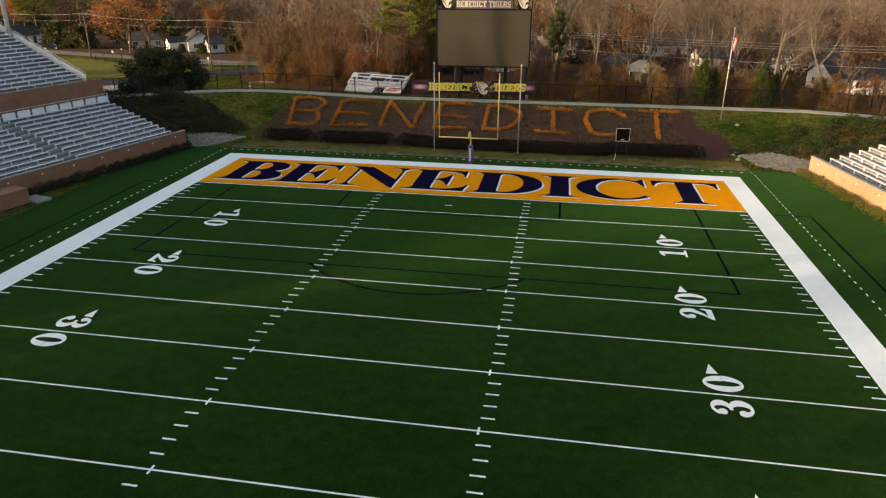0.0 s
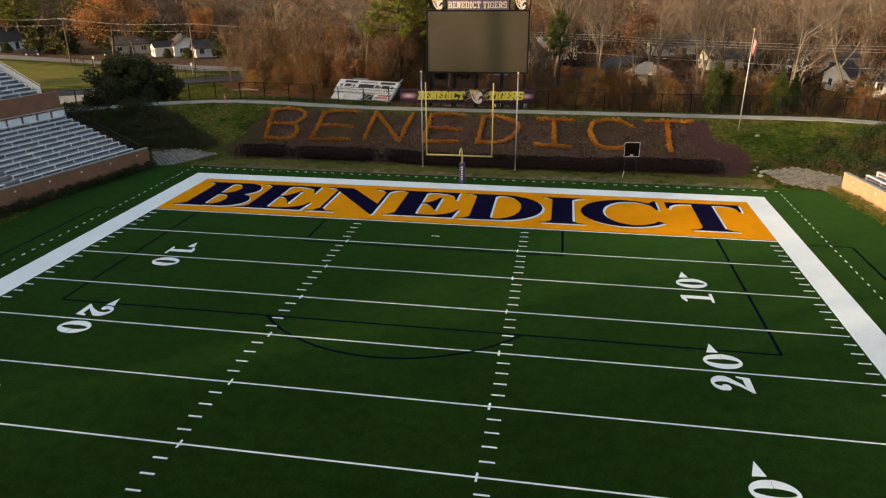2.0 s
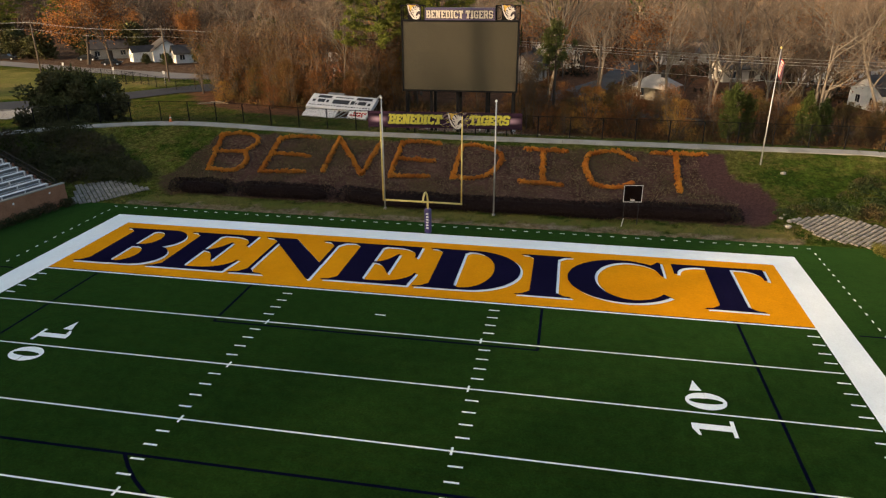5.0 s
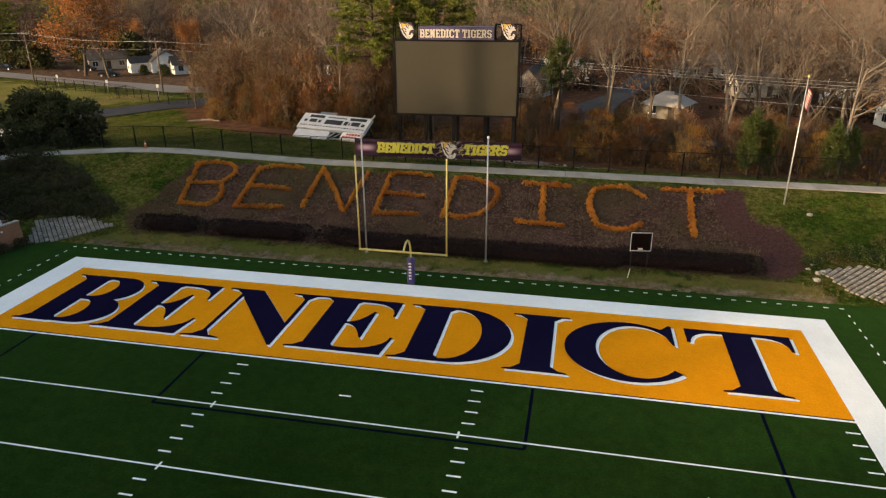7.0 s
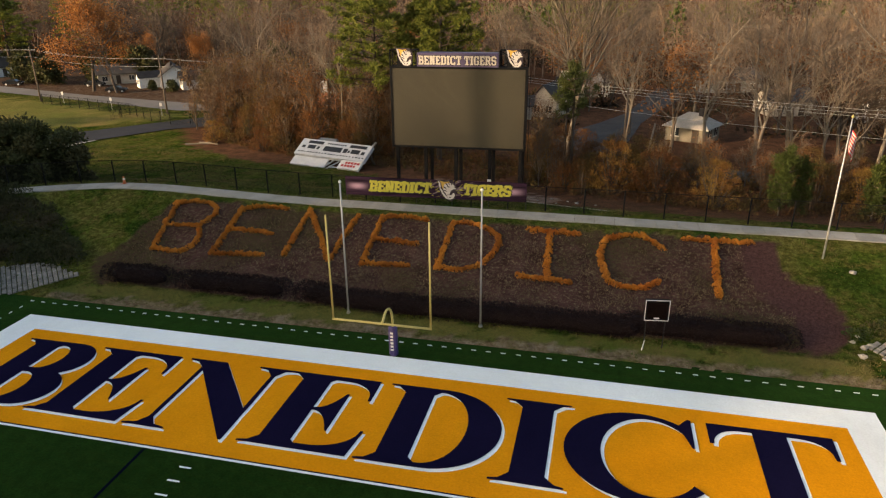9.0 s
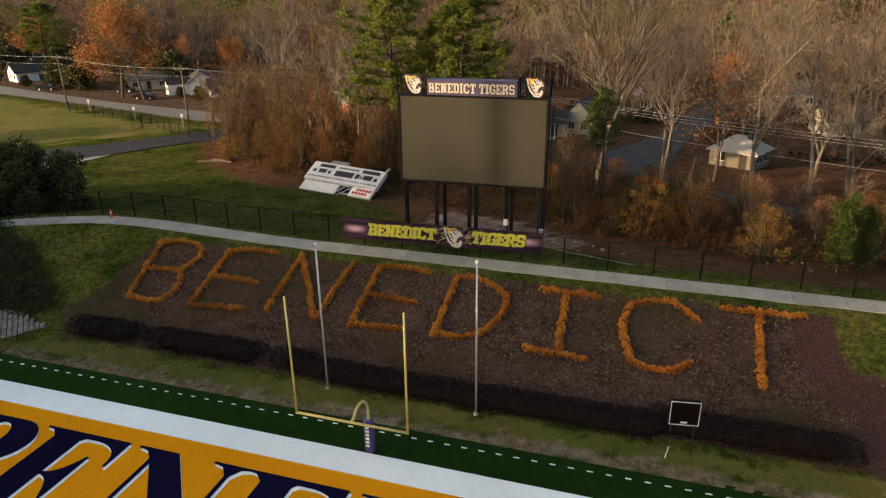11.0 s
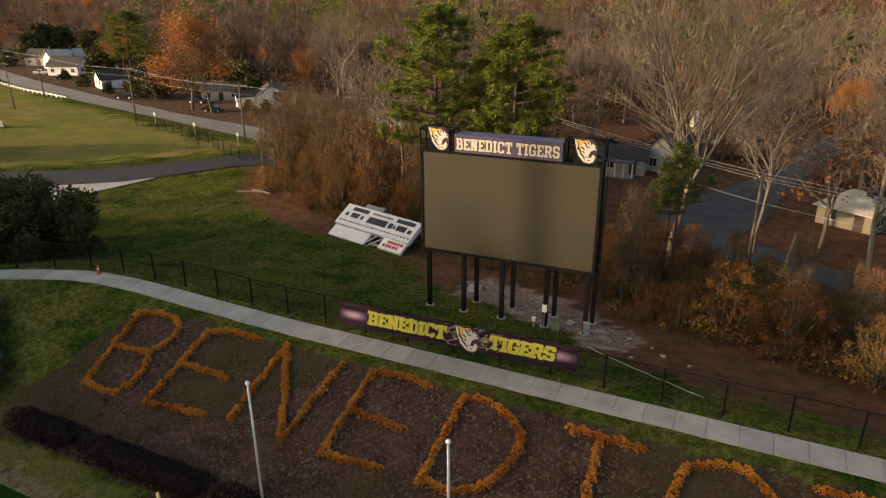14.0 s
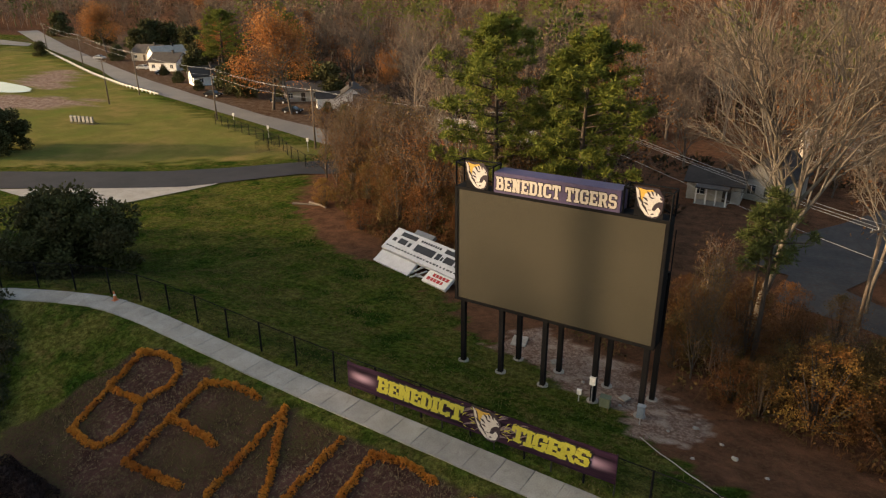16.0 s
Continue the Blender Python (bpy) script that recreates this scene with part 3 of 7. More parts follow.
def letter(c, h):
    """Width and pieces of one heavy serif capital."""
    if c == "I":
        return 3.4, stem(0.9, 2.53, h, 0, 3.4)
    if c == "T":
        left = arc(1.55, h - 1.5, 1.3, 1.12, 180, 90, 10)
        q = stem(2.1, 3.68, h - 0.3, 1.18, 4.53, top=False) + [rect(0.0, h - 0.38, 5.8, h), left + [(1.55, h - 0.2), (0.0, h - 0.2), (0.03, h - 1.62), (0.25, h - 1.62)]]
        return 5.8, q + [[(5.78 - px, py) for px, py in reversed(left)] + [(5.55, h - 1.75), (5.74, h - 1.75), (5.8, h - 0.2), (4.23, h - 0.2)]]
    if c == "E":
        q = stem(0.95, 2.63, h, 0, 2.8)
        q.append(arc(3.6, h - 1.65, 1.62, 1.25, 90, 0, 12) + [(5.24, h - 1.95), (5.42, h - 1.95), (5.42, h), (2.6, h), (2.6, h - 0.4)])
        q.append(arc(3.4, 2.0, 2.36, 1.56, -90, 0, 12) + [(5.93, 2.0), (5.68, 0), (2.6, 0), (2.6, 0.44)])
        edge = [(2.6 + 1.36 * u / 8, 0.12 + 1.5 * (u / 8) ** 2.4) for u in range(9)]
        q.append([(px, 3.3 + py) for px, py in edge] + [(4.12, 4.94), (4.08, 1.6)] + [(px, 3.3 - py) for px, py in reversed(edge)])
        return 5.93, q
    if c == "B":
        q = stem(0.85, 2.52, h, 0, 2.7)
        for cy, ry, cx, rx, iy, ix, it, ib in ((4.78, 1.72, 3.9, 1.72, 1.26, 0.88, 6.03, 3.5), (1.72, 1.72, 3.95, 1.95, 1.3, 0.9, 3.02, 0.42)):
            o = [(2.45, cy + ry)] + arc(cx, cy, rx, ry, 90, -90) + [(2.45, cy - ry)]
            i = [(2.45, it)] + arc(2.92, (it + ib) / 2, ix, (it - ib) / 2, 90, -90) + [(2.45, ib)]
            q += strip(o, i)
        return 5.9, q
    if c == "D":
        q = stem(0.95, 2.57, h, 0, 2.75)
        o = [(2.5, h)] + arc(3.2, h / 2, 3.4, h / 2, 90, -90) + [(2.5, 0)]
        i = [(2.5, h - 0.32)] + arc(3.0, h / 2, 1.86, h / 2 - 0.32, 90, -90) + [(2.5, 0.32)]
        return 6.6, q + strip(o, i)
    if c == "C":
        o = arc(3.52, h / 2, 3.52, h / 2 + 0.06, 48, 320, 44)
        i = arc(4.02, h / 2 + 0.02, 2.28, h / 2 - 0.38, 38, 322, 44)
        return 6.2, strip(o, i) + [[(6.1, h), (5.92, h), (5.35, h - 0.72), (5.7, h * 0.79), (6.0, h * 0.645), (6.12, h * 0.645)]]
    # N
    q = [[(0.42, h), (2.36, h), (5.55, 2.5), (5.77, 2.3), (5.77, -0.16), (5.6, -0.16), (1.0, h - 0.62)], rect(1.1, 0.2, 1.36, h - 0.75), rect(5.53, 2.3, 5.79, h - 0.1)]
    q += [[(0, 0), (2.42, 0), (2.42, 0.12), (1.75, 0.26), (1.36, 0.8), (1.1, 0.8), (0.72, 0.26), (0, 0.12)], [(4.48, h), (6.85, h), (6.85, h - 0.12), (6.2, h - 0.26), (5.79, h - 0.8), (5.53, h - 0.8), (5.1, h - 0.26), (4.48, h - 0.12)], [(0, h), (0.6, h), (1.1, h - 0.75), (0.62, h - 0.28), (0, h - 0.14)]]
    return 6.85, q


for c, x in (("B", -23.1), ("E", -17.68), ("N", -11.65), ("E", -5.15), ("D", 0.9), ("I", 7.34), ("C", 10.54), ("T", 17.37)):
    quads = letter(c, 6.48)[1]
    painted = marking("painted_letter", [[(x + px, 1.42 + py) for px, py in q] for q in quads], TURF_NAVY, 0.036, "navy serif letter with white drop shadow")
    b = Build()
    for i, q in enumerate(quads):
        b.face([(x + px + 0.17, 1.42 + py - 0.17, 0.012 + 0.0005 * i) for px, py in q])
    part("letter_shadow", b, TURF_WHITE, painted, "white paint edge").matrix_parent_inverse = Matrix()


def digit(c):
    """A heavy numeral 1.83 m high, feet at y = 0, centred in x."""
    if c == "0":
        return strip(arc(0, 0.915, 0.68, 0.915, 0, 360, 36), arc(0, 0.915, 0.22, 0.76, 0, 360, 36))
    if c == "1":
        return [rect(-0.2, 0.1, 0.2, 1.83), rect(-0.58, 0, 0.58, 0.17), [(-0.2, 1.83), (-0.62, 1.62), (-0.62, 1.5), (-0.2, 1.56)], [(0.2, 1.83), (-0.2, 1.83), (-0.1, 1.6), (0.2, 1.5)]]
    if c == "2":
        o = arc(0, 1.26, 0.62, 0.57, 175, -25, 18) + [(0.05, 0.5), (-0.5, 0.12)]
        i = arc(-0.06, 1.26, 0.2, 0.42, 175, -25, 18) + [(-0.2, 0.55), (-0.66, 0.1)]
        return strip(o, i) + [arc(-0.36, 1.2, 0.25, 0.21, 0, 342, 16), [(-0.66, 0), (0.58, 0), (0.68, 0.6), (0.56, 0.6), (0.42, 0.34), (-0.4, 0.3), (-0.66, 0.12)]]
    if c == "3":
        top = strip(arc(0, 1.38, 0.56, 0.45, 165, -90, 18), arc(-0.06, 1.38, 0.2, 0.31, 165, -90, 18))
        low = strip(arc(0, 0.52, 0.63, 0.52, 90, -165, 18), arc(-0.06, 0.52, 0.22, 0.37, 90, -165, 18))
        return top + low + [arc(-0.34, 1.36, 0.22, 0.19, 0, 342, 16), arc(-0.4, 0.48, 0.24, 0.21, 0, 342, 16), rect(-0.2, 0.9, 0.1, 1.05)]
    return [rect(0.05, 0, 0.45, 1.83), rect(-0.65, 0.42, 0.65, 0.6), [(0.05, 1.83), (-0.65, 0.6), (-0.5, 0.55), (0.1, 1.5)]]


for side in (-1, 1):
    for k, tens in ((2, "1"), (4, "2"), (6, "3"), (8, "4")):
        y0 = -k * YD
        for c, off in ((tens, -1.03), ("0", 0.92)):
            # read from the nearer sideline: right of the reader is +y on the right side, -y on the left
            pts = [[(side * (17.9 - py), y0 + side * (off + px)) for px, py in q] for q in digit(c)]
            marking("field_number", pts, TURF_WHITE, 0.02)
        marking("direction_arrow", [[(side * 16.36, y0 + 1.72), (side * 16.92, y0 + 1.78), (side * 16.64, y0 + 2.64)]], TURF_WHITE, 0.02)

# ---- footpath along the crest ----
footpath = tagged(new("footpath"), "pale concrete footpath of jointed slabs along the bank", "footpath", kind="structure")
slab_mesh = Build().box(-0.765, -0.88, -0.12, 0.765, 0.88, 0.0, bevel=0.012).mesh("slab", CONCRETE)
x = -62.0
while x < 66:
    d = (path_y(x + 0.5) - path_y(x - 0.5))
    dz = crest(x + 0.5) - crest(x - 0.5)
    step_x = 1.55 / math.sqrt(1 + d * d)
    xm = x + step_x / 2
    part("slab", slab_mesh, None, footpath, m=pose(xm, path_y(xm), crest(xm) + 0.055 + random.uniform(-0.006, 0.006), 0, -math.degrees(math.atan(dz)), math.degrees(math.atan(d))))
    x += step_x


# ---- chain-link fence behind the path ----
fence = thing("fence", "black chain-link fence with thin posts behind the footpath", "fence")
BAY, FH = 3.1, 2.05


def fence_y(x):
    return path_y(x) + 1.45


post_mesh = Build().tube([(0, 0, 0), (0, 0, FH + 0.05)], 0.058, 8).mesh("post", FENCE_BLACK)
rail_mesh = Build().tube([(0, 0, FH), (BAY, 0, FH)], 0.026, 6).mesh("top_rail", FENCE_BLACK)
b = Build()
gap, w = 0.085, 0.0045
for s in (-1, 1):
    k = -FH
    while k < BAY:
        x0, x1 = k, k + FH
        z0, z1 = 0.04, FH
        if x0 < 0:
            z0 += -x0 / FH * (FH - 0.04)
            x0 = 0
        if x1 > BAY:
            z1 -= (x1 - BAY) / FH * (FH - 0.04)
            x1 = BAY
        if s < 0:
            x0, x1 = BAY - x0, BAY - x1
        b.face([(x0 - w, 0, z0), (x0 + w, 0, z0), (x1 + w, 0, z1), (x1 - w, 0, z1)])
        k += gap
link_mesh = b.mesh("chain_link", FENCE_BLACK)
x = -60.0
while x < 58:
    d = (fence_y(x + 1.5) - fence_y(x - 1.5)) / 3
    step_x = BAY / math.sqrt(1 + d * d)
    xe = x + step_x
    ang = math.degrees(math.atan2(fence_y(xe) - fence_y(x), step_x))
    tilt = -math.degrees(math.atan2(crest(xe) - crest(x), BAY))
    z = crest(x) + 0.02
    part("post", post_mesh, None, fence, m=pose(x, fence_y(x), z - 0.05))
    part("chain_link", link_mesh, None, fence, m=pose(x, fence_y(x), z, 0, tilt, ang))
    part("top_rail", rail_mesh, None, fence, m=pose(x, fence_y(x), z, 0, tilt, ang))
    x = xe


# ---- letters planted on the bank ----
def leaf_quad(b, p, d, length, width, droop=0.0):
    """One narrow leaf from p along d."""
    d = Vector(d).normalized()
    side = d.cross(Vector((random.uniform(-1, 1), random.uniform(-1, 1), random.uniform(-1, 1)))).normalized() * width / 2
    p = Vector(p)
    tip = p + d * length - Vector((0, 0, droop))
    mid = p + d * length * 0.5
    b.face([p - side * 0.4, mid - side, tip, mid + side])


def dense(pts, step):
    out = []
    for (x0, y0), (x1, y1) in zip(pts, pts[1:]):
        n = max(1, round(math.hypot(x1 - x0, y1 - y0) / step))
        out += [(x0 + (x1 - x0) * i / n, y0 + (y1 - y0) * i / n) for i in range(n)]
    return out + [pts[-1]]


B_ROWS = [[(-24.3, 26.2), (-23.7, 23.3), (-23.1, 20.5)], [(-24.3, 26.2), (-23, 26.6), (-21.4, 26.7), (-20.5, 26.2), (-20.1, 25.2), (-20.7, 23.9)], [(-23.6, 23.4), (-20.8, 23.7), (-20.1, 22.6), (-19.9, 21.3), (-20.5, 20.4), (-23.1, 20.5)]]
E_ROWS = [[(-18.1, 26.3), (-18.0, 23.7), (-17.9, 20.6)], [(-18.1, 26.3), (-16.4, 26.9), (-14.3, 26.9)], [(-18.0, 23.7), (-14.1, 23.6)], [(-17.9, 20.6), (-13.8, 20.9)]]
N_ROWS = [[(-12.0, 21.1), (-12.2, 26.9)], [(-12.2, 26.9), (-10.1, 23.9), (-8.3, 20.9)], [(-8.2, 21.2), (-8.1, 23.8), (-7.8, 26.6)]]
SECOND_E_ROWS = [[(-5.7, 26.6), (-5.6, 21.0)], [(-5.7, 26.6), (-4, 26.9), (-2.0, 26.7)], [(-5.7, 23.9), (-2.1, 23.6)], [(-5.6, 21.0), (-2.1, 21.1)]]
D_ROWS = [[(0.2, 26.5), (0.1, 21.2)], [(0.2, 26.5), (1.6, 26.7), (3.1, 26.0), (4.0, 25.3), (4.2, 24.2), (3.8, 22.9), (3.0, 21.7), (1.9, 21.2), (0.1, 21.2)]]
I_ROWS = [[(6.2, 26.3), (10.0, 26.2)], [(7.85, 26.1), (8.1, 21.2)], [(6.1, 21.1), (9.8, 20.8)]]
C_ROWS = [[(16.0, 25.2), (15.5, 25.9), (14.6, 26.5), (13.3, 26.5), (12.0, 25.7), (11.7, 24.3), (11.8, 22.9), (12.3, 21.4), (13.1, 20.9), (14.2, 20.8), (14.8, 21.0), (15.7, 21.7)]]
T_ROWS = [[(17.7, 26.5), (22.1, 26.5)], [(19.7, 26.4), (19.5, 20.7)]]
for strokes in (B_ROWS, E_ROWS, N_ROWS, SECOND_E_ROWS, D_ROWS, I_ROWS, C_ROWS, T_ROWS):
    b = Build()
    for stroke in strokes:
        for x, y in dense(stroke, 0.2):
            # one bedding plant: a low mound of leaves, larger towards the sunny end of the bank
            r = (0.155 + 0.0006 * (x + 24)) * random.uniform(0.7, 1.3)
            px, py = x + random.gauss(0, 0.05), y + random.gauss(0, 0.05)
            z, tall = ground(px, py), r * random.uniform(1.2, 1.9)
            for _ in range(80):
                a, u = random.uniform(0, 2 * math.pi), random.random()
                q = math.sqrt(1 - u * u)
                n = Vector((math.cos(a) * q, math.sin(a) * q, u))
                k = random.uniform(0.7, 1.08)
                leaf_quad(b, (px + n.x * r * k, py + n.y * r * k, z + n.z * tall * k), n + Vector((random.uniform(-0.8, 0.8), random.uniform(-0.8, 0.8), random.uniform(-0.2, 1))), random.uniform(0.08, 0.17), 0.085, 0.02)
    tagged(part("planted_letter", b, MARIGOLD), "letter of orange bedding plants growing on the bank", "plant letter", group="plant letters on the bank")


def leafy_mass(name, sections, material, label, category, leaves, size, group="", cover=0.03, kind=""):
    """A clipped or spreading shrub: a row of round clumps, each a skin of many small leaves."""
    b = Build()
    for k in range(leaves):
        cx, cy, cz, rx, ry, rz = sections[k % len(sections)]
        th, u = random.uniform(0, 2 * math.pi), random.uniform(-0.15, 1)
        q = math.sqrt(max(0, 1 - u * u))
        n = Vector((math.cos(th) * q, math.sin(th) * q, u))
        r = 1 - cover * 5 * random.random() ** 2 + 0.1 * noise.noise((cx + n.x * 2, cy + n.y * 2, cz + n.z * 2))
        p = Vector((cx + n.x * rx * r, cy + n.y * ry * r, cz + n.z * rz * r))
        d = n + Vector((random.uniform(-1, 1), random.uniform(-1, 1), random.uniform(-0.8, 1)))
        leaf_quad(b, p, d, size * random.uniform(0.6, 1.4), size * 0.6)
    return tagged(part(name, b, material), label, category, group, kind)


for x0, x1 in ((-24.4, -18.7), (-18.1, -9.4), (-8.7, 23.7)):
    hedge = thing("hedge", "clipped dark reddish-brown hedge at the foot of the bank", "hedge", group="hedge row on the bank")
    x, run = x0 + 0.55, []
    while x < x1 - 0.3:
        y = 16.75 + 0.12 * noise.noise((x * 0.6, 0, 2)) - (0.5 if -8 < x < 14 else 0.0) * smooth_step(-9, -3, x)
        run.append((x, y, ground(x, y) + 0.1, 0.95, 0.92 + 0.1 * noise.noise((x, 3, 3)), 1.0 + 0.14 * noise.noise((x * 0.7, 5, 5))))
        x += 0.62
    for k in range(0, len(run), 5):
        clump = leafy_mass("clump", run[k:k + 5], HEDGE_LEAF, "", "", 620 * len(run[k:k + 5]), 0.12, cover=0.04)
        clump.parent = hedge
        tagged(clump, kind="stuff")
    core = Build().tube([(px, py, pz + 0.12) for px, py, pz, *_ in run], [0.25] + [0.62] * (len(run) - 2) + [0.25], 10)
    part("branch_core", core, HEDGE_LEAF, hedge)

# ground cover on the slope beside each stand
for sgn, spots in ((-1, 240), (1, 130)):
    secs = []
    while len(secs) < spots:
        x, y = sgn * random.uniform(26.8, 46), random.uniform(14.5, 27)
        left = sgn < 0
        lo = lerp(abs(x), [(26.5, 16.3), (31, 17.8), (34, 15.9), (46, 17)] if left else [(27, 18), (30, 18.7), (34, 17.0), (46, 17.5)])
        hi = lerp(abs(x), [(26.5, 16.8), (30, 20), (35.5, 23.5), (41, 25.5), (46, 20.2)] if left else [(27.5, 18.5), (33.8, 23), (39.4, 26.2), (44, 26), (46, 24.6)])
        if lo < y < hi and y < path_y(x) - 0.9:
            secs.append((x, y, ground(x, y) - 0.05, random.uniform(0.5, 1.0), random.uniform(0.5, 1.0), random.uniform(0.4, 0.8) * (1.5 if left else 0.8)))
    leafy_mass("ground_cover", secs, EVERGREEN if sgn < 0 else IVY, "low dark green ground cover spreading over the slope", "ground cover", 44000 if sgn < 0 else 26000, 0.17, kind="stuff", cover=0.05)

# shrubs planted along the foot of each stand's wall
for sgn in (-1, 1):
    for i in range(46):
        u = i * 0.62 + random.uniform(-0.2, 0.2)
        px, py = (-31.5 - 0.235 * u, 12.0 - 0.972 * u) if sgn < 0 else (32.0 + 0.163 * u, 13.0 - 0.986 * u)
        if sgn < 0 and u > 19.5:
            break
        clumps = [(px + random.uniform(-0.3, 0.3), py + random.uniform(-0.3, 0.3), random.uniform(0, 0.3), random.uniform(0.25, 0.5), random.uniform(0.25, 0.5), random.uniform(0.3, 0.62)) for _ in range(4)]
        leafy_mass("shrub", clumps, EVERGREEN if sgn < 0 else SHRUB_GREEN, "small dark shrub at the foot of the stand wall" if sgn < 0 else "small yellow-green shrub at the stand wall", "shrub", 380, 0.12, "shrubs along the stand walls", cover=0.1)

# concrete block aprons where the bank meets the stands
BLOCK = surface("weathered_block", (0.16, 0.147, 0.13), (0.235, 0.22, 0.198), 1.5, 14, 0.9, 0.4, 0.02, vary=0.22, stain=(0.11, 0.1, 0.083))
block_mesh = Build().box(-0.14, -0.128, -0.1, 0.14, 0.128, 0.02, bevel=0.024).mesh("block", BLOCK)
for sgn, poly in ((-1, [(-31.6, 12.2), (-29.5, 13.3), (-26.5, 16.4), (-30.8, 17.5), (-34, 16.2)]), (1, [(27.3, 17.3), (30.4, 18.4), (34, 16.8), (33.4, 13.7), (31.4, 13.3), (28.8, 14.5)])):
    apron = tagged(new("block_apron"), "sloping apron of pale concrete blocks beside the stand", "block apron", kind="structure")
    for i in range(-38, 38):
        for j in range(-19, 19):
            x, y = sgn * 30.2 + (i + j) * 0.24, 15.3 + (j - i) * 0.24
            if inside(x, y, poly):
                sx, sy = (ground(x + 0.3, y) - ground(x - 0.3, y)) / 0.6, (ground(x, y + 0.3) - ground(x, y - 0.3)) / 0.6
                part("block", block_mesh, None, apron, m=Matrix.Translation((x, y, ground(x, y) + 0.09 + random.uniform(-0.015, 0.015))) @ pose(0, 0, 0, math.degrees(math.atan(sy)), -math.degrees(math.atan(sx)), 0) @ pose(0, 0, 0, 0, 0, 45))

# dry stems on the bed, rough grass along the turf edge and on the bank
b = Build()
for _ in range(7000):
    x, y = random.uniform(-26, 26), random.uniform(18.3, 26.9)
    if not inside(x, y, BED) or inside(x, y, MULCH) or noise.noise((x * 0.35, y * 0.35, 4)) < random.uniform(-0.35, 0.25):
        continue
    for _ in range(3):
        px, py = x + random.uniform(-0.12, 0.12), y + random.uniform(-0.12, 0.12)
        leaf_quad(b, (px, py, ground(px, py)), (random.uniform(-1, 1), random.uniform(-1, 1), 1.0), random.uniform(0.14, 0.36), 0.03)
STRAW = leafy("dry_stem", (0.075, 0.058, 0.036), (0.2, 0.15, 0.085), (0.095, 0.07, 0.034), vary=0.0)
tagged(part("dry_stems", b, STRAW), "dry straw-coloured stems scattered on the planting bed", "dry stems", kind="stuff")
b = Build()
for _ in range(16000):
    x, y = random.uniform(-34, 34), random.uniform(13.3, 30)
    edge = y < 15.6
    if not edge and (inside(x, y, BED) or random.random() < 0.35 or abs(y - path_y(x)) < 1.0 or abs(x) > 29):
        continue
    for _ in range(3):
        px, py = x + random.uniform(-0.15, 0.15), y + random.uniform(-0.1, 0.1)
        leaf_quad(b, (px, py, ground(px, py) - 0.01), (random.uniform(-1, 1), random.uniform(-1, 1), 1.3), random.uniform(0.08, 0.2) * (1.3 if edge else 0.8), 0.03)
tufts = random.Random(8)
n = 0
while n < 15000:
    x = tufts.uniform(-62, 14)
    y = tufts.uniform(28, 62)
    if y < path_y(x) + 0.9 or inside(x, y, LITTER) or inside(x, y, MUD) or y > 74 + 0.42 * x and x < -30 and y > 60 or noise.noise((x * 0.22, y * 0.22, 9)) < tufts.uniform(-0.6, 0.3):
        continue
    z = ground(x, y)
    for _ in range(2):
        leaf_quad(b, (x + tufts.uniform(-0.15, 0.15), y + tufts.uniform(-0.15, 0.15), z - 0.01), (tufts.uniform(-1, 1), tufts.uniform(-1, 1), 1.1), tufts.uniform(0.1, 0.24), 0.05)
    n += 1
tagged(part("rough_grass", b, GRASS_BLADE), "rough grass along the turf edge and bank", "grass", kind="stuff")


def rocks(spots, label):
    for x, y, r in spots:
        b = Build()
        n = len(b.v)
        for i in range(5):
            for j in range(8):
                th, ph = 2 * math.pi * j / 8, math.pi * (i / 4)
                q = r * (0.75 + 0.45 * noise.noise((x + math.cos(th), y + math.sin(th) * 2, i)))
                b.v.append((q * math.sin(ph) * math.cos(th), q * math.sin(ph) * math.sin(th) * 0.8, q * math.cos(ph) * 0.6))
        for i in range(4):
            for j in range(8):
                b.f.append((n + i * 8 + j, n + i * 8 + (j + 1) % 8, n + (i + 1) * 8 + (j + 1) % 8, n + (i + 1) * 8 + j))
        tagged(part("rock", b, ROCK, m=pose(x, y, ground(x, y) + r * 0.25)), label, "rock", "loose rocks on the bank")


rocks([(27.2, 16.9, 0.3), (26.7, 17.4, 0.22), (27.6, 17.2, 0.25), (26.9, 16.0, 0.34), (27.1, 18.0, 0.18), (28.3, 24.2, 0.32)], "weathered grey rock on the grassy bank")

# ---- goal post, net poles, flagpole, play clock, cone ----
goal = thing("goal_post", "yellow goal post with tall uprights and purple padded base", "goal post", pose(0, 10.97, 0))
pad = part("pad", Build().tube([(0, 0, 0.02), (0, 0, 0.1), (0, 0, 1.85), (0, 0, 1.92)], [0.24, 0.27, 0.27, 0.22], 16), PURPLE_PAD, goal, "purple vinyl pad", smooth=True)
for i in range(6):
    part("pad_mark", Build().box(-0.09, -0.285, 0.42 + i * 0.22, 0.09, -0.262, 0.54 + i * 0.22), WHITE, pad)
neck = [(0, 0, 0), (0, 0, 2.3)] + [(0, -0.98 + 0.98 * math.cos(a), 2.3 + 1.15 * math.sin(a)) for a in (math.radians(15 * i) for i in range(1, 10))] + [(0, -1.97, 3.1)]
part("gooseneck", Build().tube(neck, 0.07, 12), YELLOW, goal, smooth=True)
part("crossbar", Build().tube([(-2.9, -1.97, 3.1), (2.9, -1.97, 3.1)], 0.065, 10), YELLOW, goal, smooth=True)
for s in (-1, 1):
    part("upright", Build().tube([(s * 2.85, -1.97, 3.05), (s * 2.87, -1.97, 9.3)], [0.055, 0.048], 10), YELLOW, goal, smooth=True)

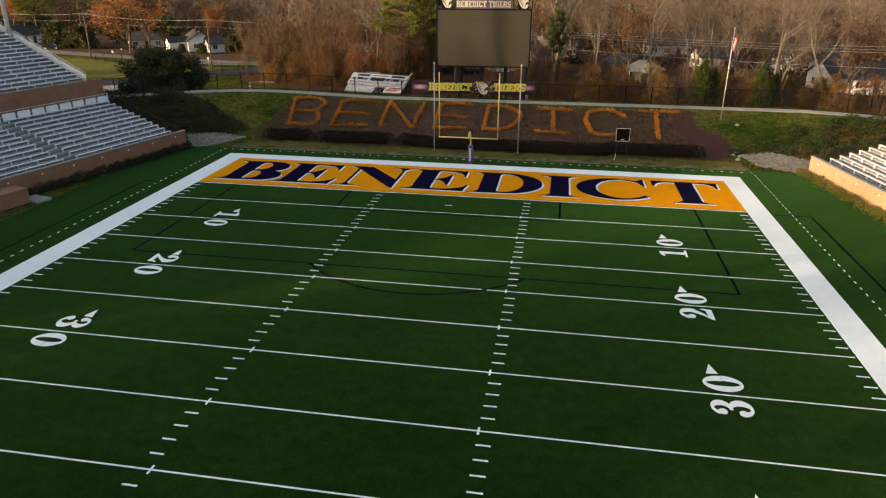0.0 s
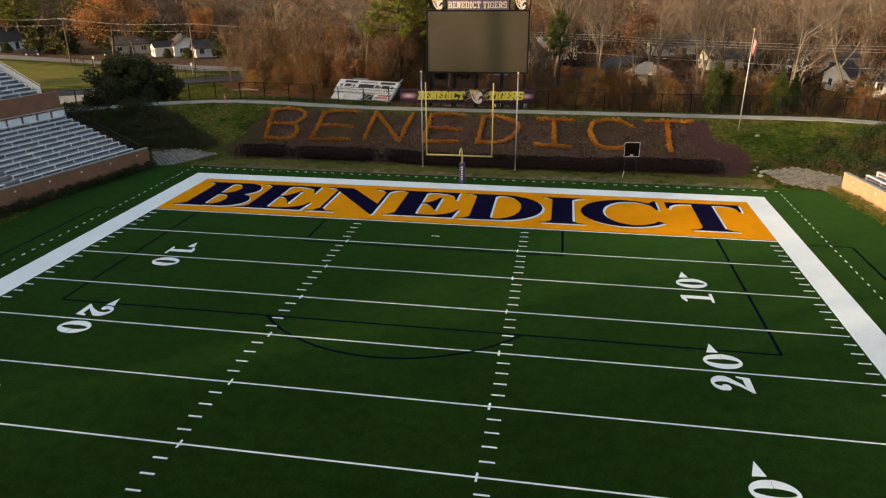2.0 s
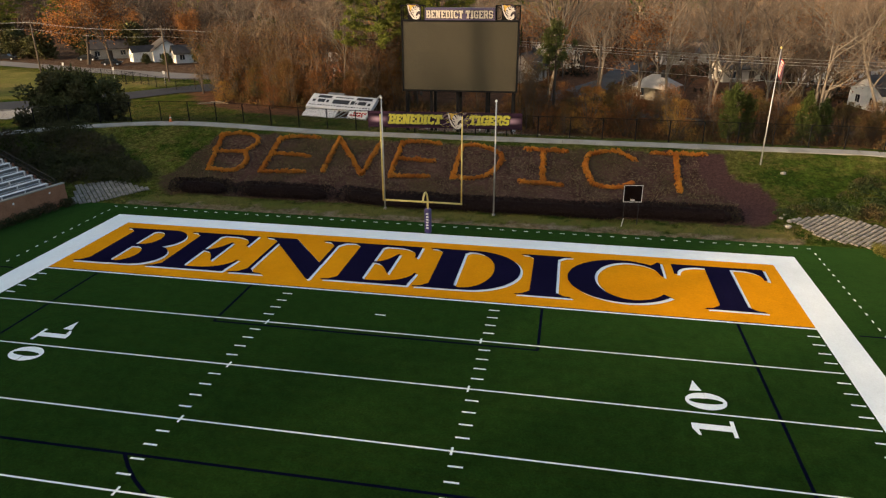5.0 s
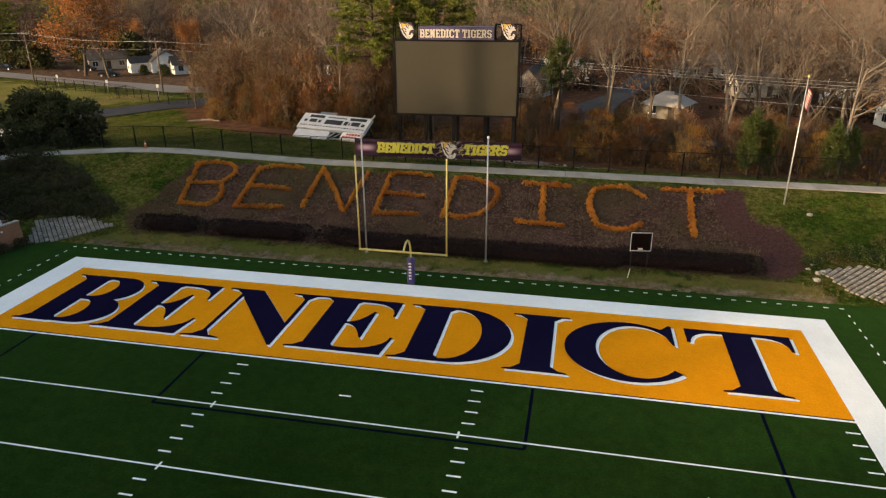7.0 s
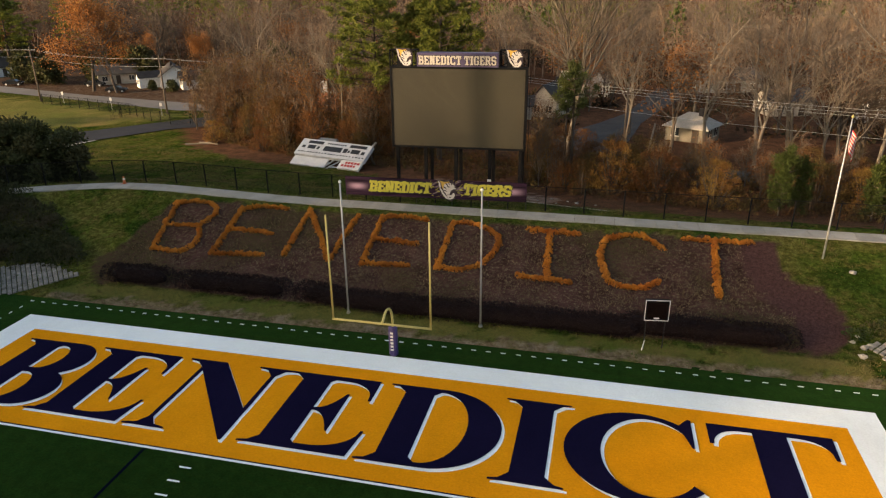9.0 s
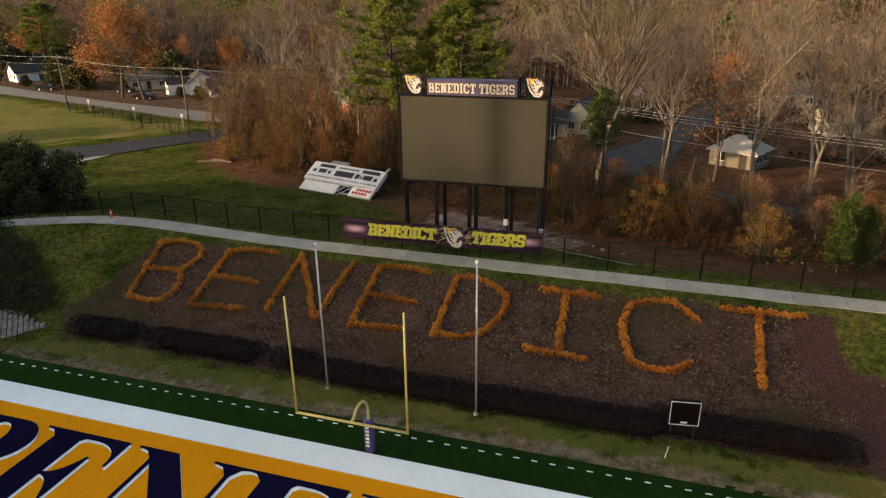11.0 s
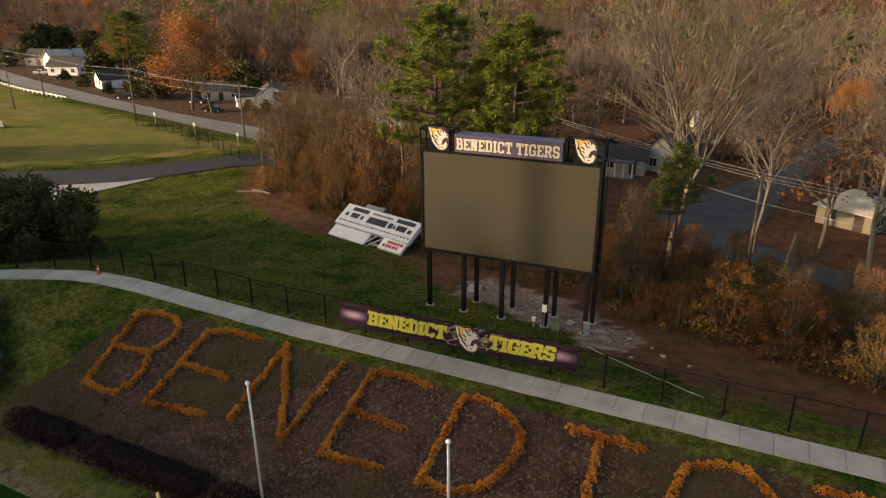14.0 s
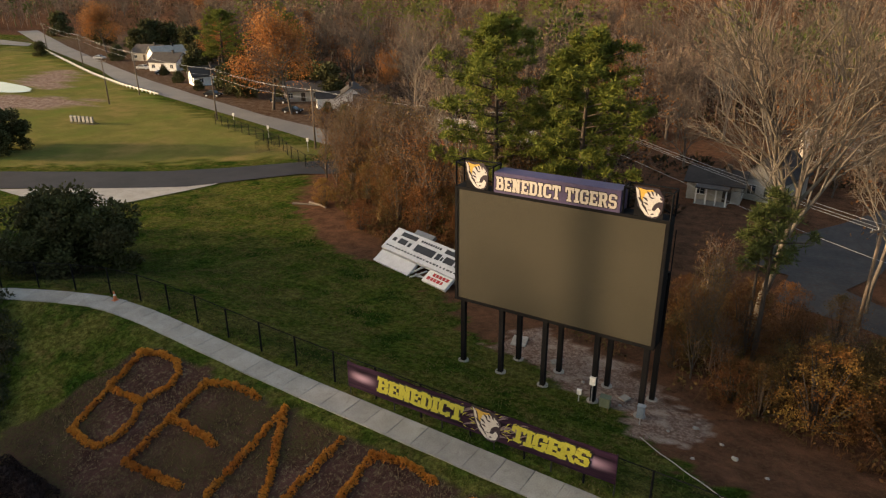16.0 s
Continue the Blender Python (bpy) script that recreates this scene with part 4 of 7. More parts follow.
for s in (-1, 1):
    z = ground(4.5, 15.2)
    pole = thing("net_pole", "tall pale metal net pole with a small cap", "pole", pose(s * 4.5, 15.2, z), "net poles behind the goal")
    part("shaft", Build().tube([(0, 0, -0.1), (0, 0, 9.3 - z)], [0.065, 0.05], 12), GALV, pole, smooth=True)
    part("cap", Build().tube([(0, 0, 9.28 - z), (0, 0, 9.36 - z), (0, 0, 9.44 - z)], [0.09, 0.1, 0.03], 12), WHITE, pole, smooth=True)
    part("collar", Build().tube([(0, 0, -0.05), (0, 0, 0.12)], [0.16, 0.12], 12), CONCRETE, pole)

fz = ground(26.75, 25.6)
flagpole = thing("flagpole", "tall white flagpole with a limp striped flag", "flagpole", pose(26.75, 25.6, fz))
part("shaft", Build().tube([(0, 0, -0.1), (0, 0, 4), (0, 0, 12.5 - fz)], [0.065, 0.052, 0.035], 12), GALV, flagpole, smooth=True)
part("ball", Build().tube([(0, 0, 12.45 - fz), (0, 0, 12.55 - fz), (0, 0, 12.65 - fz)], [0.05, 0.09, 0.03], 10), YELLOW, flagpole, smooth=True)
RED = surface("flag_red", (0.42, 0.03, 0.03), (0.5, 0.045, 0.04), 3, 20, 0.8, 0.1, 0.005)
BLUE = surface("flag_blue", (0.03, 0.04, 0.16), (0.04, 0.05, 0.2), 3, 20, 0.8, 0.1, 0.005)
flag_parts = {0: Build(), 1: Build(), 2: Build()}
for i in range(13):
    for j in range(10):
        def drape(u, v):
            out = 0.08 + 0.46 * u + 0.05 * math.sin(9 * u + v)
            return (out * math.cos(0.5 + 0.5 * math.sin(7 * u)), 0.16 * math.sin(8 * u + 2 * v) - 0.1, 11.95 - fz - 1.5 * v - 0.85 * u)
        u0, u1, v0, v1 = j / 10, (j + 1) / 10, i / 13, (i + 1) / 13
        flag_parts[2 if (j < 3 and i < 5) else i % 2].face([drape(u0, v0), drape(u1, v0), drape(u1, v1), drape(u0, v1)])
for k, (nm, mt) in enumerate((("red_stripes", RED), ("white_stripes", surface("flag_white", (0.4, 0.39, 0.38), (0.48, 0.47, 0.46), 3, 20, 0.8, 0.1, 0.005)), ("blue_field", BLUE))):
    part(nm, flag_parts[k], mt, flagpole)

cz = ground(15.0, 14.8)
clock = thing("play_clock", "black play clock with a pale frame on two posts", "play clock", pose(15.1, 14.75, cz, 0, 0, 8))
part("box", Build().box(-0.68, -0.12, 1.95, 0.68, 0.16, 3.25, bevel=0.02), FENCE_BLACK, clock)
part("display", Build().box(-0.58, -0.14, 2.08, 0.58, -0.122, 3.12), surface("dark_red_display", (0.005, 0.003, 0.003), (0.009, 0.005, 0.005), 2, 20, 0.85, 0.05, 0.005, spec=0.02), clock)
for q in ((-0.7, 1.94, 0.7, 1.97), (-0.7, 3.24, 0.7, 3.27), (-0.7, 1.97, -0.67, 3.24), (0.67, 1.97, 0.7, 3.24)):
    part("trim", Build().box(q[0], -0.15, q[1], q[2], -0.121, q[3]), ALU, clock)
part("nameplate", Build().box(-0.16, -0.155, 2.06, 0.16, -0.141, 2.15), WHITE, clock)
for s in (-0.55, 0.55):
    part("leg", Build().tube([(s, 0.02, -0.1), (s, 0.02, 1.98)], 0.035, 8), BLACK, clock)
part("ground_stake", Build().tube([(-0.68, -0.25, 0.0), (-0.56, -0.2, 0.65)], 0.03, 6), WHITE, clock)

cone_z = crest(-31.6)
cone = thing("traffic_cone", "faded orange traffic cone on the footpath edge", "traffic cone", pose(-31.7, path_y(-31.7) + 0.6, cone_z + 0.055))
CONE = surface("faded_orange", (0.5, 0.13, 0.05), (0.6, 0.2, 0.09), 4, 20, 0.7, 0.1, 0.005)
part("base", Build().box(-0.19, -0.19, 0, 0.19, 0.19, 0.035, bevel=0.008), CONE, cone)
part("body", Build().tube([(0, 0, 0.03), (0, 0, 0.72)], [0.145, 0.03], 14), CONE, cone, smooth=True)
part("band", Build().tube([(0, 0, 0.38), (0, 0, 0.5)], [0.093, 0.073], 14, caps=False), WHITE, cone, "pale reflective band")

# ---- video scoreboard ----
BX = Matrix.Translation((-8.44, 38.79, 0)) @ pose(0, 0, 0, 0, 0, 1.87)
BW, Z0, Z1 = 12.5, 6.27, 13.52
SCREEN = surface("led_screen", (0.03, 0.0275, 0.0185), (0.036, 0.0325, 0.022), 0.25, 40, 0.42, 0.12, 0.004, spec=0.4, coords="object")
board = thing("scoreboard", "large dark video scoreboard on black steel posts", "scoreboard", BX @ pose(0, 0, 0))
part("cabinet", Build().box(-0.14, 0.03, Z0 - 0.16, BW + 0.14, 1.05, Z1 + 0.14, bevel=0.02), FENCE_BLACK, board)
part("screen", Build().box(0.04, -0.01, Z0 + 0.02, BW - 0.04, 0.028, Z1 - 0.02), SCREEN, board, "unlit olive-grey led screen")
LOUVRE = surface("led_louvre", (0.1, 0.09, 0.065), (0.115, 0.104, 0.076), 0.25, 40, 0.7, 0.0, 0.004, spec=0.1, coords="object")
b = Build()
for i in range(240):
    z = Z0 + 0.05 + i * (Z1 - Z0 - 0.08) / 240
    b.face([(0.06, -0.029, z), (BW - 0.06, -0.029, z), (BW - 0.06, -0.0105, z + 0.002), (0.06, -0.0105, z + 0.002)])
    b.face([(0.06, -0.029, z - 0.003), (BW - 0.06, -0.029, z - 0.003), (BW - 0.06, -0.029, z), (0.06, -0.029, z)])
part("louvres", b, LOUVRE, board, "fine horizontal shading louvres")
for x0, z0, x1, z1 in ((-0.15, Z0 - 0.17, BW + 0.15, Z0 + 0.02), (-0.15, Z1 - 0.02, BW + 0.15, Z1 + 0.15), (-0.15, Z0 + 0.02, 0.04, Z1 - 0.02), (BW - 0.04, Z0 + 0.02, BW + 0.15, Z1 - 0.02)):
    part("frame", Build().box(x0, -0.075, z0, x1, 0.026, z1), FENCE_BLACK, board)
for i, x in enumerate((0.26, 3.05, 6.02, 9.32, 12.2)):
    for y, top in ((0.4, Z0 - 0.16), (3.1, 9.6))[:1 if i == 0 else 2]:
        p = board.matrix_basis @ Vector((x, y, 0))
        z = ground(p.x, p.y)
        post = part("post", Build().box(x - 0.15, y - 0.15, z - 0.1, x + 0.15, y + 0.15, top, bevel=0.012), FENCE_BLACK, board)
        part("footing", Build().tube([(x, y, z - 0.1), (x, y, z + 0.08)], 0.36, 14), PAVER, board)
        if y > 1:
            for z in (6.9, 9.3):
                part("strut", Build().box(x - 0.07, 1.05, z - 0.07, x + 0.07, 2.95, z + 0.07), FENCE_BLACK, board)
part("ladder_rail", Build().tube([(BW + 0.35, 0.7, 4.9), (BW + 0.35, 0.7, 13)], 0.03, 6), FENCE_BLACK, board)

# header sign with two emblem panels in open frames
SIGN_PURPLE = surface("purple_sign", (0.04875, 0.0375, 0.09), (0.06375, 0.04875, 0.1125), 0.6, 10, 0.5, 0.1, 0.005, coords="object")
header = part("header_sign", Build().box(2.48, -0.06, Z1 + 0.08, 10.0, 1.15, 14.9, bevel=0.03), SIGN_PURPLE, board, "purple header sign")
CREAM = surface("cream_vinyl", (0.4, 0.37, 0.32), (0.47, 0.43, 0.38), 1, 12, 0.6, 0.05, 0.005)


def slab_glyph(c):
    """Width and pieces of one blocky slab capital, 1 high."""
    def ring(w, y0, y1, cut, tx, ty, x0=0.14):
        o = [(x0, y1), (w - cut, y1), (w, y1 - cut), (w, y0 + cut), (w - cut, y0), (x0, y0)]
        i = [(x0, y1 - ty), (w - tx - cut * 0.3, y1 - ty), (w - tx, y1 - ty - cut * 0.3), (w - tx, y0 + ty + cut * 0.3), (w - tx - cut * 0.3, y0 + ty), (x0, y0 + ty)]
        return strip(o, i)

    bar = [rect(0.07, 0, 0.31, 1), rect(0, 0, 0.36, 0.17), rect(0, 0.83, 0.36, 1)]
    if c == "I":
        return 0.44, [rect(0.1, 0, 0.34, 1), rect(0, 0, 0.44, 0.18), rect(0, 0.82, 0.44, 1)]
    if c == "T":
        return 0.72, [rect(0.24, 0, 0.48, 1), rect(0.15, 0, 0.57, 0.16), rect(0, 0.8, 0.72, 1), rect(0, 0.62, 0.13, 0.82), rect(0.59, 0.62, 0.72, 0.82)]
    if c == "E":
        return 0.68, bar + [rect(0.3, 0, 0.68, 0.19), rect(0.3, 0.81, 0.68, 1), rect(0.3, 0.41, 0.52, 0.59), rect(0.54, 0.15, 0.68, 0.34), rect(0.54, 0.66, 0.68, 0.85)]
    if c == "N":
        return 0.8, bar + [[(0.1, 1), (0.36, 1), (0.72, 0.1), (0.72, 0), (0.46, 0), (0.2, 0.7)], rect(0.5, 0, 0.73, 1), rect(0.44, 0.83, 0.8, 1)]
    if c == "B":
        return 0.74, bar + ring(0.7, 0.44, 1, 0.12, 0.24, 0.17) + ring(0.74, 0, 0.58, 0.12, 0.24, 0.17)
    if c == "D":
        return 0.74, bar + ring(0.74, 0, 1, 0.18, 0.24, 0.18)
    if c == "R":
        return 0.78, bar + ring(0.72, 0.4, 1, 0.13, 0.24, 0.17) + [[(0.34, 0.46), (0.58, 0.46), (0.72, 0.1), (0.78, 0.16), (0.78, 0), (0.54, 0)]]
    open_ring = [[(0.72 - px, py) for px, py in q] for q in ring(0.72, 0, 1, 0.18, 0.25, 0.18, 0.1)]
    if c in "CG":
        q = open_ring + [rect(0.5, 0.64, 0.72, 0.92), [(0.5, 0.82), (0.72, 0.84), (0.6, 1), (0.5, 1)], [(0.5, 0), (0.6, 0), (0.72, 0.14), (0.5, 0.18)]]
        return 0.74, q + ([rect(0.5, 0.08, 0.72, 0.32)] if c == "C" else [rect(0.5, 0.08, 0.73, 0.5), rect(0.4, 0.36, 0.74, 0.52)])
    top = [[(0.68 - px, py) for px, py in q] for q in ring(0.68, 0.41, 1, 0.14, 0.22, 0.17, 0.12)]
    return 0.68, top + ring(0.68, 0, 0.58, 0.14, 0.22, 0.17, 0.12) + [rect(0.46, 0.68, 0.68, 0.9), rect(0.0, 0.1, 0.22, 0.32)]


def slab_words(words, wide, tall, slant, grow, material, gap=0.06, rough=0.0):
    """Words in blocky slab capitals, centred, in the xy plane."""
    total = sum((0.3 if c == " " else slab_glyph(c)[0]) + gap for c in words) - gap
    k, x, b, shake = wide / total, 0.0, Build(), random.Random(len(words))
    for c in words:
        w, quads = (0.3, []) if c == " " else slab_glyph(c)
        for i, q in enumerate(quads):
            mx, my = sum(p[0] for p in q) / len(q), sum(p[1] for p in q) / len(q)
            pts = []
            for px, py in q:
                ex, ey = (px - mx), (py - my)
                px, py = (x + px) * k - wide / 2 + math.copysign(grow, ex), (py - 0.5) * tall + math.copysign(grow, ey)
                px, py = px + rough * shake.uniform(-1, 1), py + rough * shake.uniform(-1.4, 1.4)
                pts.append((px + slant * py, py, 0.0004 * (i % 7)))
            b.face(pts)
        x += w + gap
    return b.mesh("lettering", material)


for words, x, wide in (("BENEDICT", 4.62, 4.01), ("TIGERS", 8.36, 2.92)):
    part("sign_lettering_edge", slab_words(words, wide, 0.8, 0.0, 0.035, FENCE_BLACK, 0.05), None, header, m=pose(x, -0.072, 14.25, 90))
    part("sign_lettering", slab_words(words, wide, 0.8, 0.0, 0.0, CREAM, 0.05), None, header, "cream slab letters", m=pose(x, -0.085, 14.25, 90))
GOLD = surface("gold_vinyl", (0.5, 0.32, 0.05), (0.58, 0.37, 0.07), 2, 14, 0.6, 0.05, 0.005)


def blade(p, q, bow, width, n=9):
    """A curved stroke from p to q that tapers at both ends."""
    (x0, z0), (x1, z1) = p, q
    dx, dz = x1 - x0, z1 - z0
    left, right = [], []
    for i in range(n + 1):
        u = i / n
        w, s = width * math.sin(math.pi * (0.04 + 0.92 * u)) / 2, bow * 4 * u * (1 - u)
        cx, cz = x0 + dx * u - dz * s, z0 + dz * u + dx * s
        left.append((cx - dz * w, cz + dx * w))
        right.append((cx + dz * w, cz - dx * w))
    return left + right[::-1]


EMBLEM_WHITE = surface("emblem_white_vinyl", (0.46, 0.44, 0.43), (0.56, 0.54, 0.52), 2, 14, 0.6, 0.05, 0.005)
EMBLEM_DARK = surface("emblem_dark_vinyl", (0.016, 0.01, 0.018), (0.03, 0.018, 0.03), 2, 14, 0.6, 0.05, 0.005)
# three white areas: a long swept edge, a broad face with a deep bite, and a hooked lower piece
EMBLEM_AREAS = ([(-0.52, 0.52), (-0.4, 0.4), (-0.34, 0.1), (-0.2, -0.2), (0.0, -0.44), (0.12, -0.56), (-0.08, -0.5), (-0.3, -0.24), (-0.44, 0.12)],
                [(-0.14, 0.38), (0.08, 0.42), (0.3, 0.36), (0.46, 0.2), (0.48, 0.06), (0.36, 0.06), (0.26, 0.0), (0.18, -0.1), (0.13, -0.27), (-0.08, -0.3), (-0.2, -0.06), (-0.24, 0.16)],
                [(-0.04, -0.32), (0.13, -0.29), (0.24, -0.3), (0.35, -0.14), (0.45, -0.26), (0.36, -0.48), (0.18, -0.56), (0.06, -0.5)])
EMBLEM_GOLD = ([(-0.44, 0.5), (-0.12, 0.44), (0.1, 0.48), (0.16, 0.42), (0.0, 0.38), (-0.16, 0.3), (-0.2, 0.14), (-0.26, -0.06), (-0.3, 0.14), (-0.34, 0.36)],)


def emblem(parent, x, z, s, y):
    """A plain patch of white, gold and dark shapes."""
    stripes = [blade(p, q, bow, w * 1.5) for p, q, bow, w in (((-0.12, 0.4), (0.04, 0.2), 0.1, 0.2), ((0.04, 0.44), (0.14, 0.26), 0.1, 0.2), ((0.2, 0.42), (0.26, 0.26), 0.1, 0.24), ((-0.24, 0.16), (-0.04, 0.02), 0.12, 0.2), ((-0.2, -0.04), (0.0, -0.12), 0.12, 0.2), ((-0.02, 0.24), (0.2, 0.18), -0.16, 0.16), ((-0.4, 0.14), (-0.24, -0.06), 0.1, 0.24), ((-0.26, -0.12), (-0.06, -0.3), 0.1, 0.2), ((0.1, -0.46), (0.24, -0.42), 0.1, 0.24), ((0.38, 0.22), (0.46, 0.12), 0.1, 0.3))]
    for k, (nm, mt, shapes) in enumerate((("emblem_ground", EMBLEM_DARK, ([(-0.56, 0.56), (0.32, 0.54), (0.54, 0.2), (0.5, -0.36), (0.3, -0.62), (0.04, -0.62), (-0.4, -0.2)],)), ("emblem_white", EMBLEM_WHITE, EMBLEM_AREAS), ("emblem_gold", GOLD, EMBLEM_GOLD), ("emblem_stripe", EMBLEM_DARK, stripes))):
        for i, pts in enumerate(shapes):
            part(nm, Build().face([(x + px * s, y - 0.006 * k - 0.0005 * i, z + pz * s) for px, pz in pts]), mt, parent)


for x0, x1, mid in ((-0.12, 2.36, 1.3), (10.12, 12.64, 11.45)):
    b = Build()
    for px in (x0, x1):
        for py in (0.05, 1.0):
            b.tube([(px, py, Z1 + 0.12), (px, py, 15.15)], 0.06, 6)
        b.tube([(px, 0.05, 15.12), (px, 1.0, 15.12)], 0.05, 6)
    for py in (0.05, 1.0):
        b.tube([(x0, py, 15.12), (x1, py, 15.12)], 0.05, 6)
    b.tube([(x0, 0.06, 15.1), (x1, 1.0, Z1 + 0.15)], 0.04, 6).tube([(x1, 0.06, 15.1), (x0, 1.0, Z1 + 0.15)], 0.04, 6)
    part("emblem_frame", b, FENCE_BLACK, board, "open black steel frame")
    panel = part("emblem_panel", Build().box(mid - 0.72, 0.0, Z1 + 0.17, mid + 0.78, 0.03, 15.08), FENCE_BLACK, board, "dark panel with gold and white strokes")
    emblem(panel, mid, 14.5, 1.42, -0.008)

# ---- equipment under the board ----
for x, y, w, d, h, mt, nm, lab in ((0.85, 39.3, 0.34, 0.22, 0.5, WHITE, "meter_box", "grey electrical meter box on a post"), (4.05, 38.6, 0.4, 0.3, 0.75, surface("blue_grey_paint", (0.16, 0.2, 0.24), (0.22, 0.26, 0.3), 2, 14, 0.6, 0.1, 0.01), "control_cabinet", "blue-grey control cabinet beside a scoreboard post"), (1.7, 39.35, 0.62, 0.45, 0.62, surface("dull_green", (0.06, 0.085, 0.06), (0.085, 0.11, 0.08), 2, 14, 0.7, 0.1, 0.01), "transformer_box", "dull green transformer box on the ground"), (0.2, 38.9, 0.25, 0.16, 0.3, WHITE, "junction_box", "small white junction box near the posts")):
    z = ground(x, y)
    box = thing(nm, lab, "electrical box", pose(x, y, z, 0, 0, 6))
    up = 1.25 if nm == "meter_box" else 0.05 if nm == "transformer_box" else 0.5
    part("case", Build().box(-w / 2, -d / 2, up, w / 2, d / 2, up + h, bevel=0.015), mt, box)
    part("lid", Build().box(-w / 2 - 0.015, -d / 2 - 0.02, up + h, w / 2 + 0.015, d / 2 + 0.02, up + h + 0.03), mt, box)
    part("stand", Build().tube([(0, 0, -0.1), (0, 0, up + 0.02)], 0.035 if up > 0.1 else 0.2, 8), GALV, box)
b = Build()
pts = [(4.6 + 7.6 * i / 16, 36.9 - 5.0 * (i / 16) ** 0.9 + 0.04 * math.sin(i * 1.7)) for i in range(17)]
b.tube([(x, y, ground(x, y) + 0.04) for x, y in pts], 0.03, 6)
tagged(part("conduit", b, PAVER), "thin pale conduit lying on the bare ground", "conduit")
for x, y, w, d, r in ((-6.7, 44.5, 1.1, 1.4, 15), (-3.2, 43.2, 0.7, 0.5, 40), (2.3, 41.2, 0.6, 0.5, 70)):
    tagged(part("concrete_slab_piece", Build().box(-w / 2, -d / 2, 0, w / 2, d / 2, 0.14, bevel=0.02), PAVER, m=pose(x, y, ground(x, y), 3, 0, r)), "loose pale concrete slab on bare earth", "slab")
rocks([(7.5, 36.5, 0.18), (9.3, 38.2, 0.26), (8.4, 39.4, 0.16), (11, 37.2, 0.18), (6.8, 40.3, 0.24), (2.4, 40.1, 0.16), (-0.6, 41.6, 0.2), (3.6, 41.0, 0.22), (-3.1, 43.9, 0.18), (5.6, 38.9, 0.15)], "pale stone half sunk in leaf litter")

# ---- banner on the fence ----
BANNER_LEN = 15.6
banner = thing("banner", "long dark purple banner with yellow lettering on the fence", "banner", pose(-10.08, fence_y(-10) - 0.42, 0, 0, 0, 0.9))


def banner_material():
    m, nt, b = shader("purple_printed_vinyl")
    tc = nt.nodes.new("ShaderNodeTexCoord")
    mp = nt.nodes.new("ShaderNodeMapping")
    mp.inputs["Scale"].default_value = (0.16, 1, 2.6)
    nt.links.new(tc.outputs["Object"], mp.inputs["Vector"])
    n = nt.nodes.new("ShaderNodeTexNoise")
    n.inputs["Scale"].default_value, n.inputs["Detail"].default_value = 2.2, 6
    nt.links.new(mp.outputs[0], n.inputs["Vector"])
    sep = nt.nodes.new("ShaderNodeSeparateXYZ")
    nt.links.new(tc.outputs["Object"], sep.inputs[0])

    def hump(sock, mid, half):
        s = nt.nodes.new("ShaderNodeMath")
        s.operation = "SUBTRACT"
        nt.links.new(sock, s.inputs[0])
        s.inputs[1].default_value = mid
        a = nt.nodes.new("ShaderNodeMath")
        a.operation = "ABSOLUTE"
        nt.links.new(s.outputs[0], a.inputs[0])
        r = nt.nodes.new("ShaderNodeMapRange")
        r.interpolation_type = "SMOOTHSTEP"
        r.inputs[1].default_value, r.inputs[2].default_value, r.inputs[3].default_value, r.inputs[4].default_value = 0, half, 1, 0
        nt.links.new(a.outputs[0], r.inputs[0])
        return r.outputs[0]

    def mul(p, q):
        k = nt.nodes.new("ShaderNodeMath")
        k.operation = "MULTIPLY"
        nt.links.new(p, k.inputs[0])
        nt.links.new(q, k.inputs[1])
        return k.outputs[0]

    band = hump(sep.outputs[2], 0.82, 0.42)
    col = mix_node(nt, ramp(nt, n.outputs[0], 0.35, 0.7), (0.008, 0.004, 0.009), (0.035, 0.016, 0.035))
    for mid, half in ((1.1, 1.2), (14.4, 1.3)):
        col = mix_node(nt, mul(band, hump(sep.outputs[0], mid, half)), col, (0.3, 0.2, 0.27))
    nt.links.new(col, b.inputs["Base Color"])
    b.inputs["Roughness"].default_value = 0.8
    b.inputs["Specular IOR Level"].default_value = 0.08
    return m


b = Build()
n = 60
for i in range(n + 1):
    x = BANNER_LEN * i / n
    for k in range(4):
        b.v.append((x, 0.025 * math.sin(i * 1.3) * (k / 3) + 0.02 * math.sin(i * 0.45 + k), 1.63 * k / 3))
for i in range(n):
    for k in range(3):
        a = i * 4 + k
        b.f.append((a, a + 4, a + 5, a + 1))
drop = -0.7
part("vinyl_sheet", b, banner_material(), banner, m=pose(0, -0.02, 3.82, 0, drop, 0), smooth=True)
LIME = surface("yellow_green_print", (0.3536, 0.34, 0.034), (0.4216, 0.408, 0.0612), 3, 14, 0.6, 0.05, 0.005)
for words, x, wide in (("BENEDICT", 4.88, 5.4), ("TIGERS", 12.36, 3.95)):
    for grow, mt, y, nm in ((0.075, BLACK, -0.055, "letter_outline"), (0.018, LIME, -0.075, "banner_lettering")):
        part(nm, slab_words(words, wide, 0.92, 0.16, grow, mt, 0.0, 0.035), None, banner, m=pose(x, y, 3.82 + 0.87 + 0.0122 * x, 90, drop, 0))
b, shake = Build(), random.Random(8)
for _ in range(46):
    x, z, turn = shake.uniform(7.3, 10.6), shake.uniform(3.98, 5.35), shake.uniform(-0.5, 0.9)
    n = shake.uniform(0.12, 0.42)
    b.face([(px, -0.068, pz + 0.0122 * 9) for px, pz in blade((x, z), (x + n * math.cos(turn), z + n * math.sin(turn)), shake.uniform(-0.2, 0.2), 0.14)])
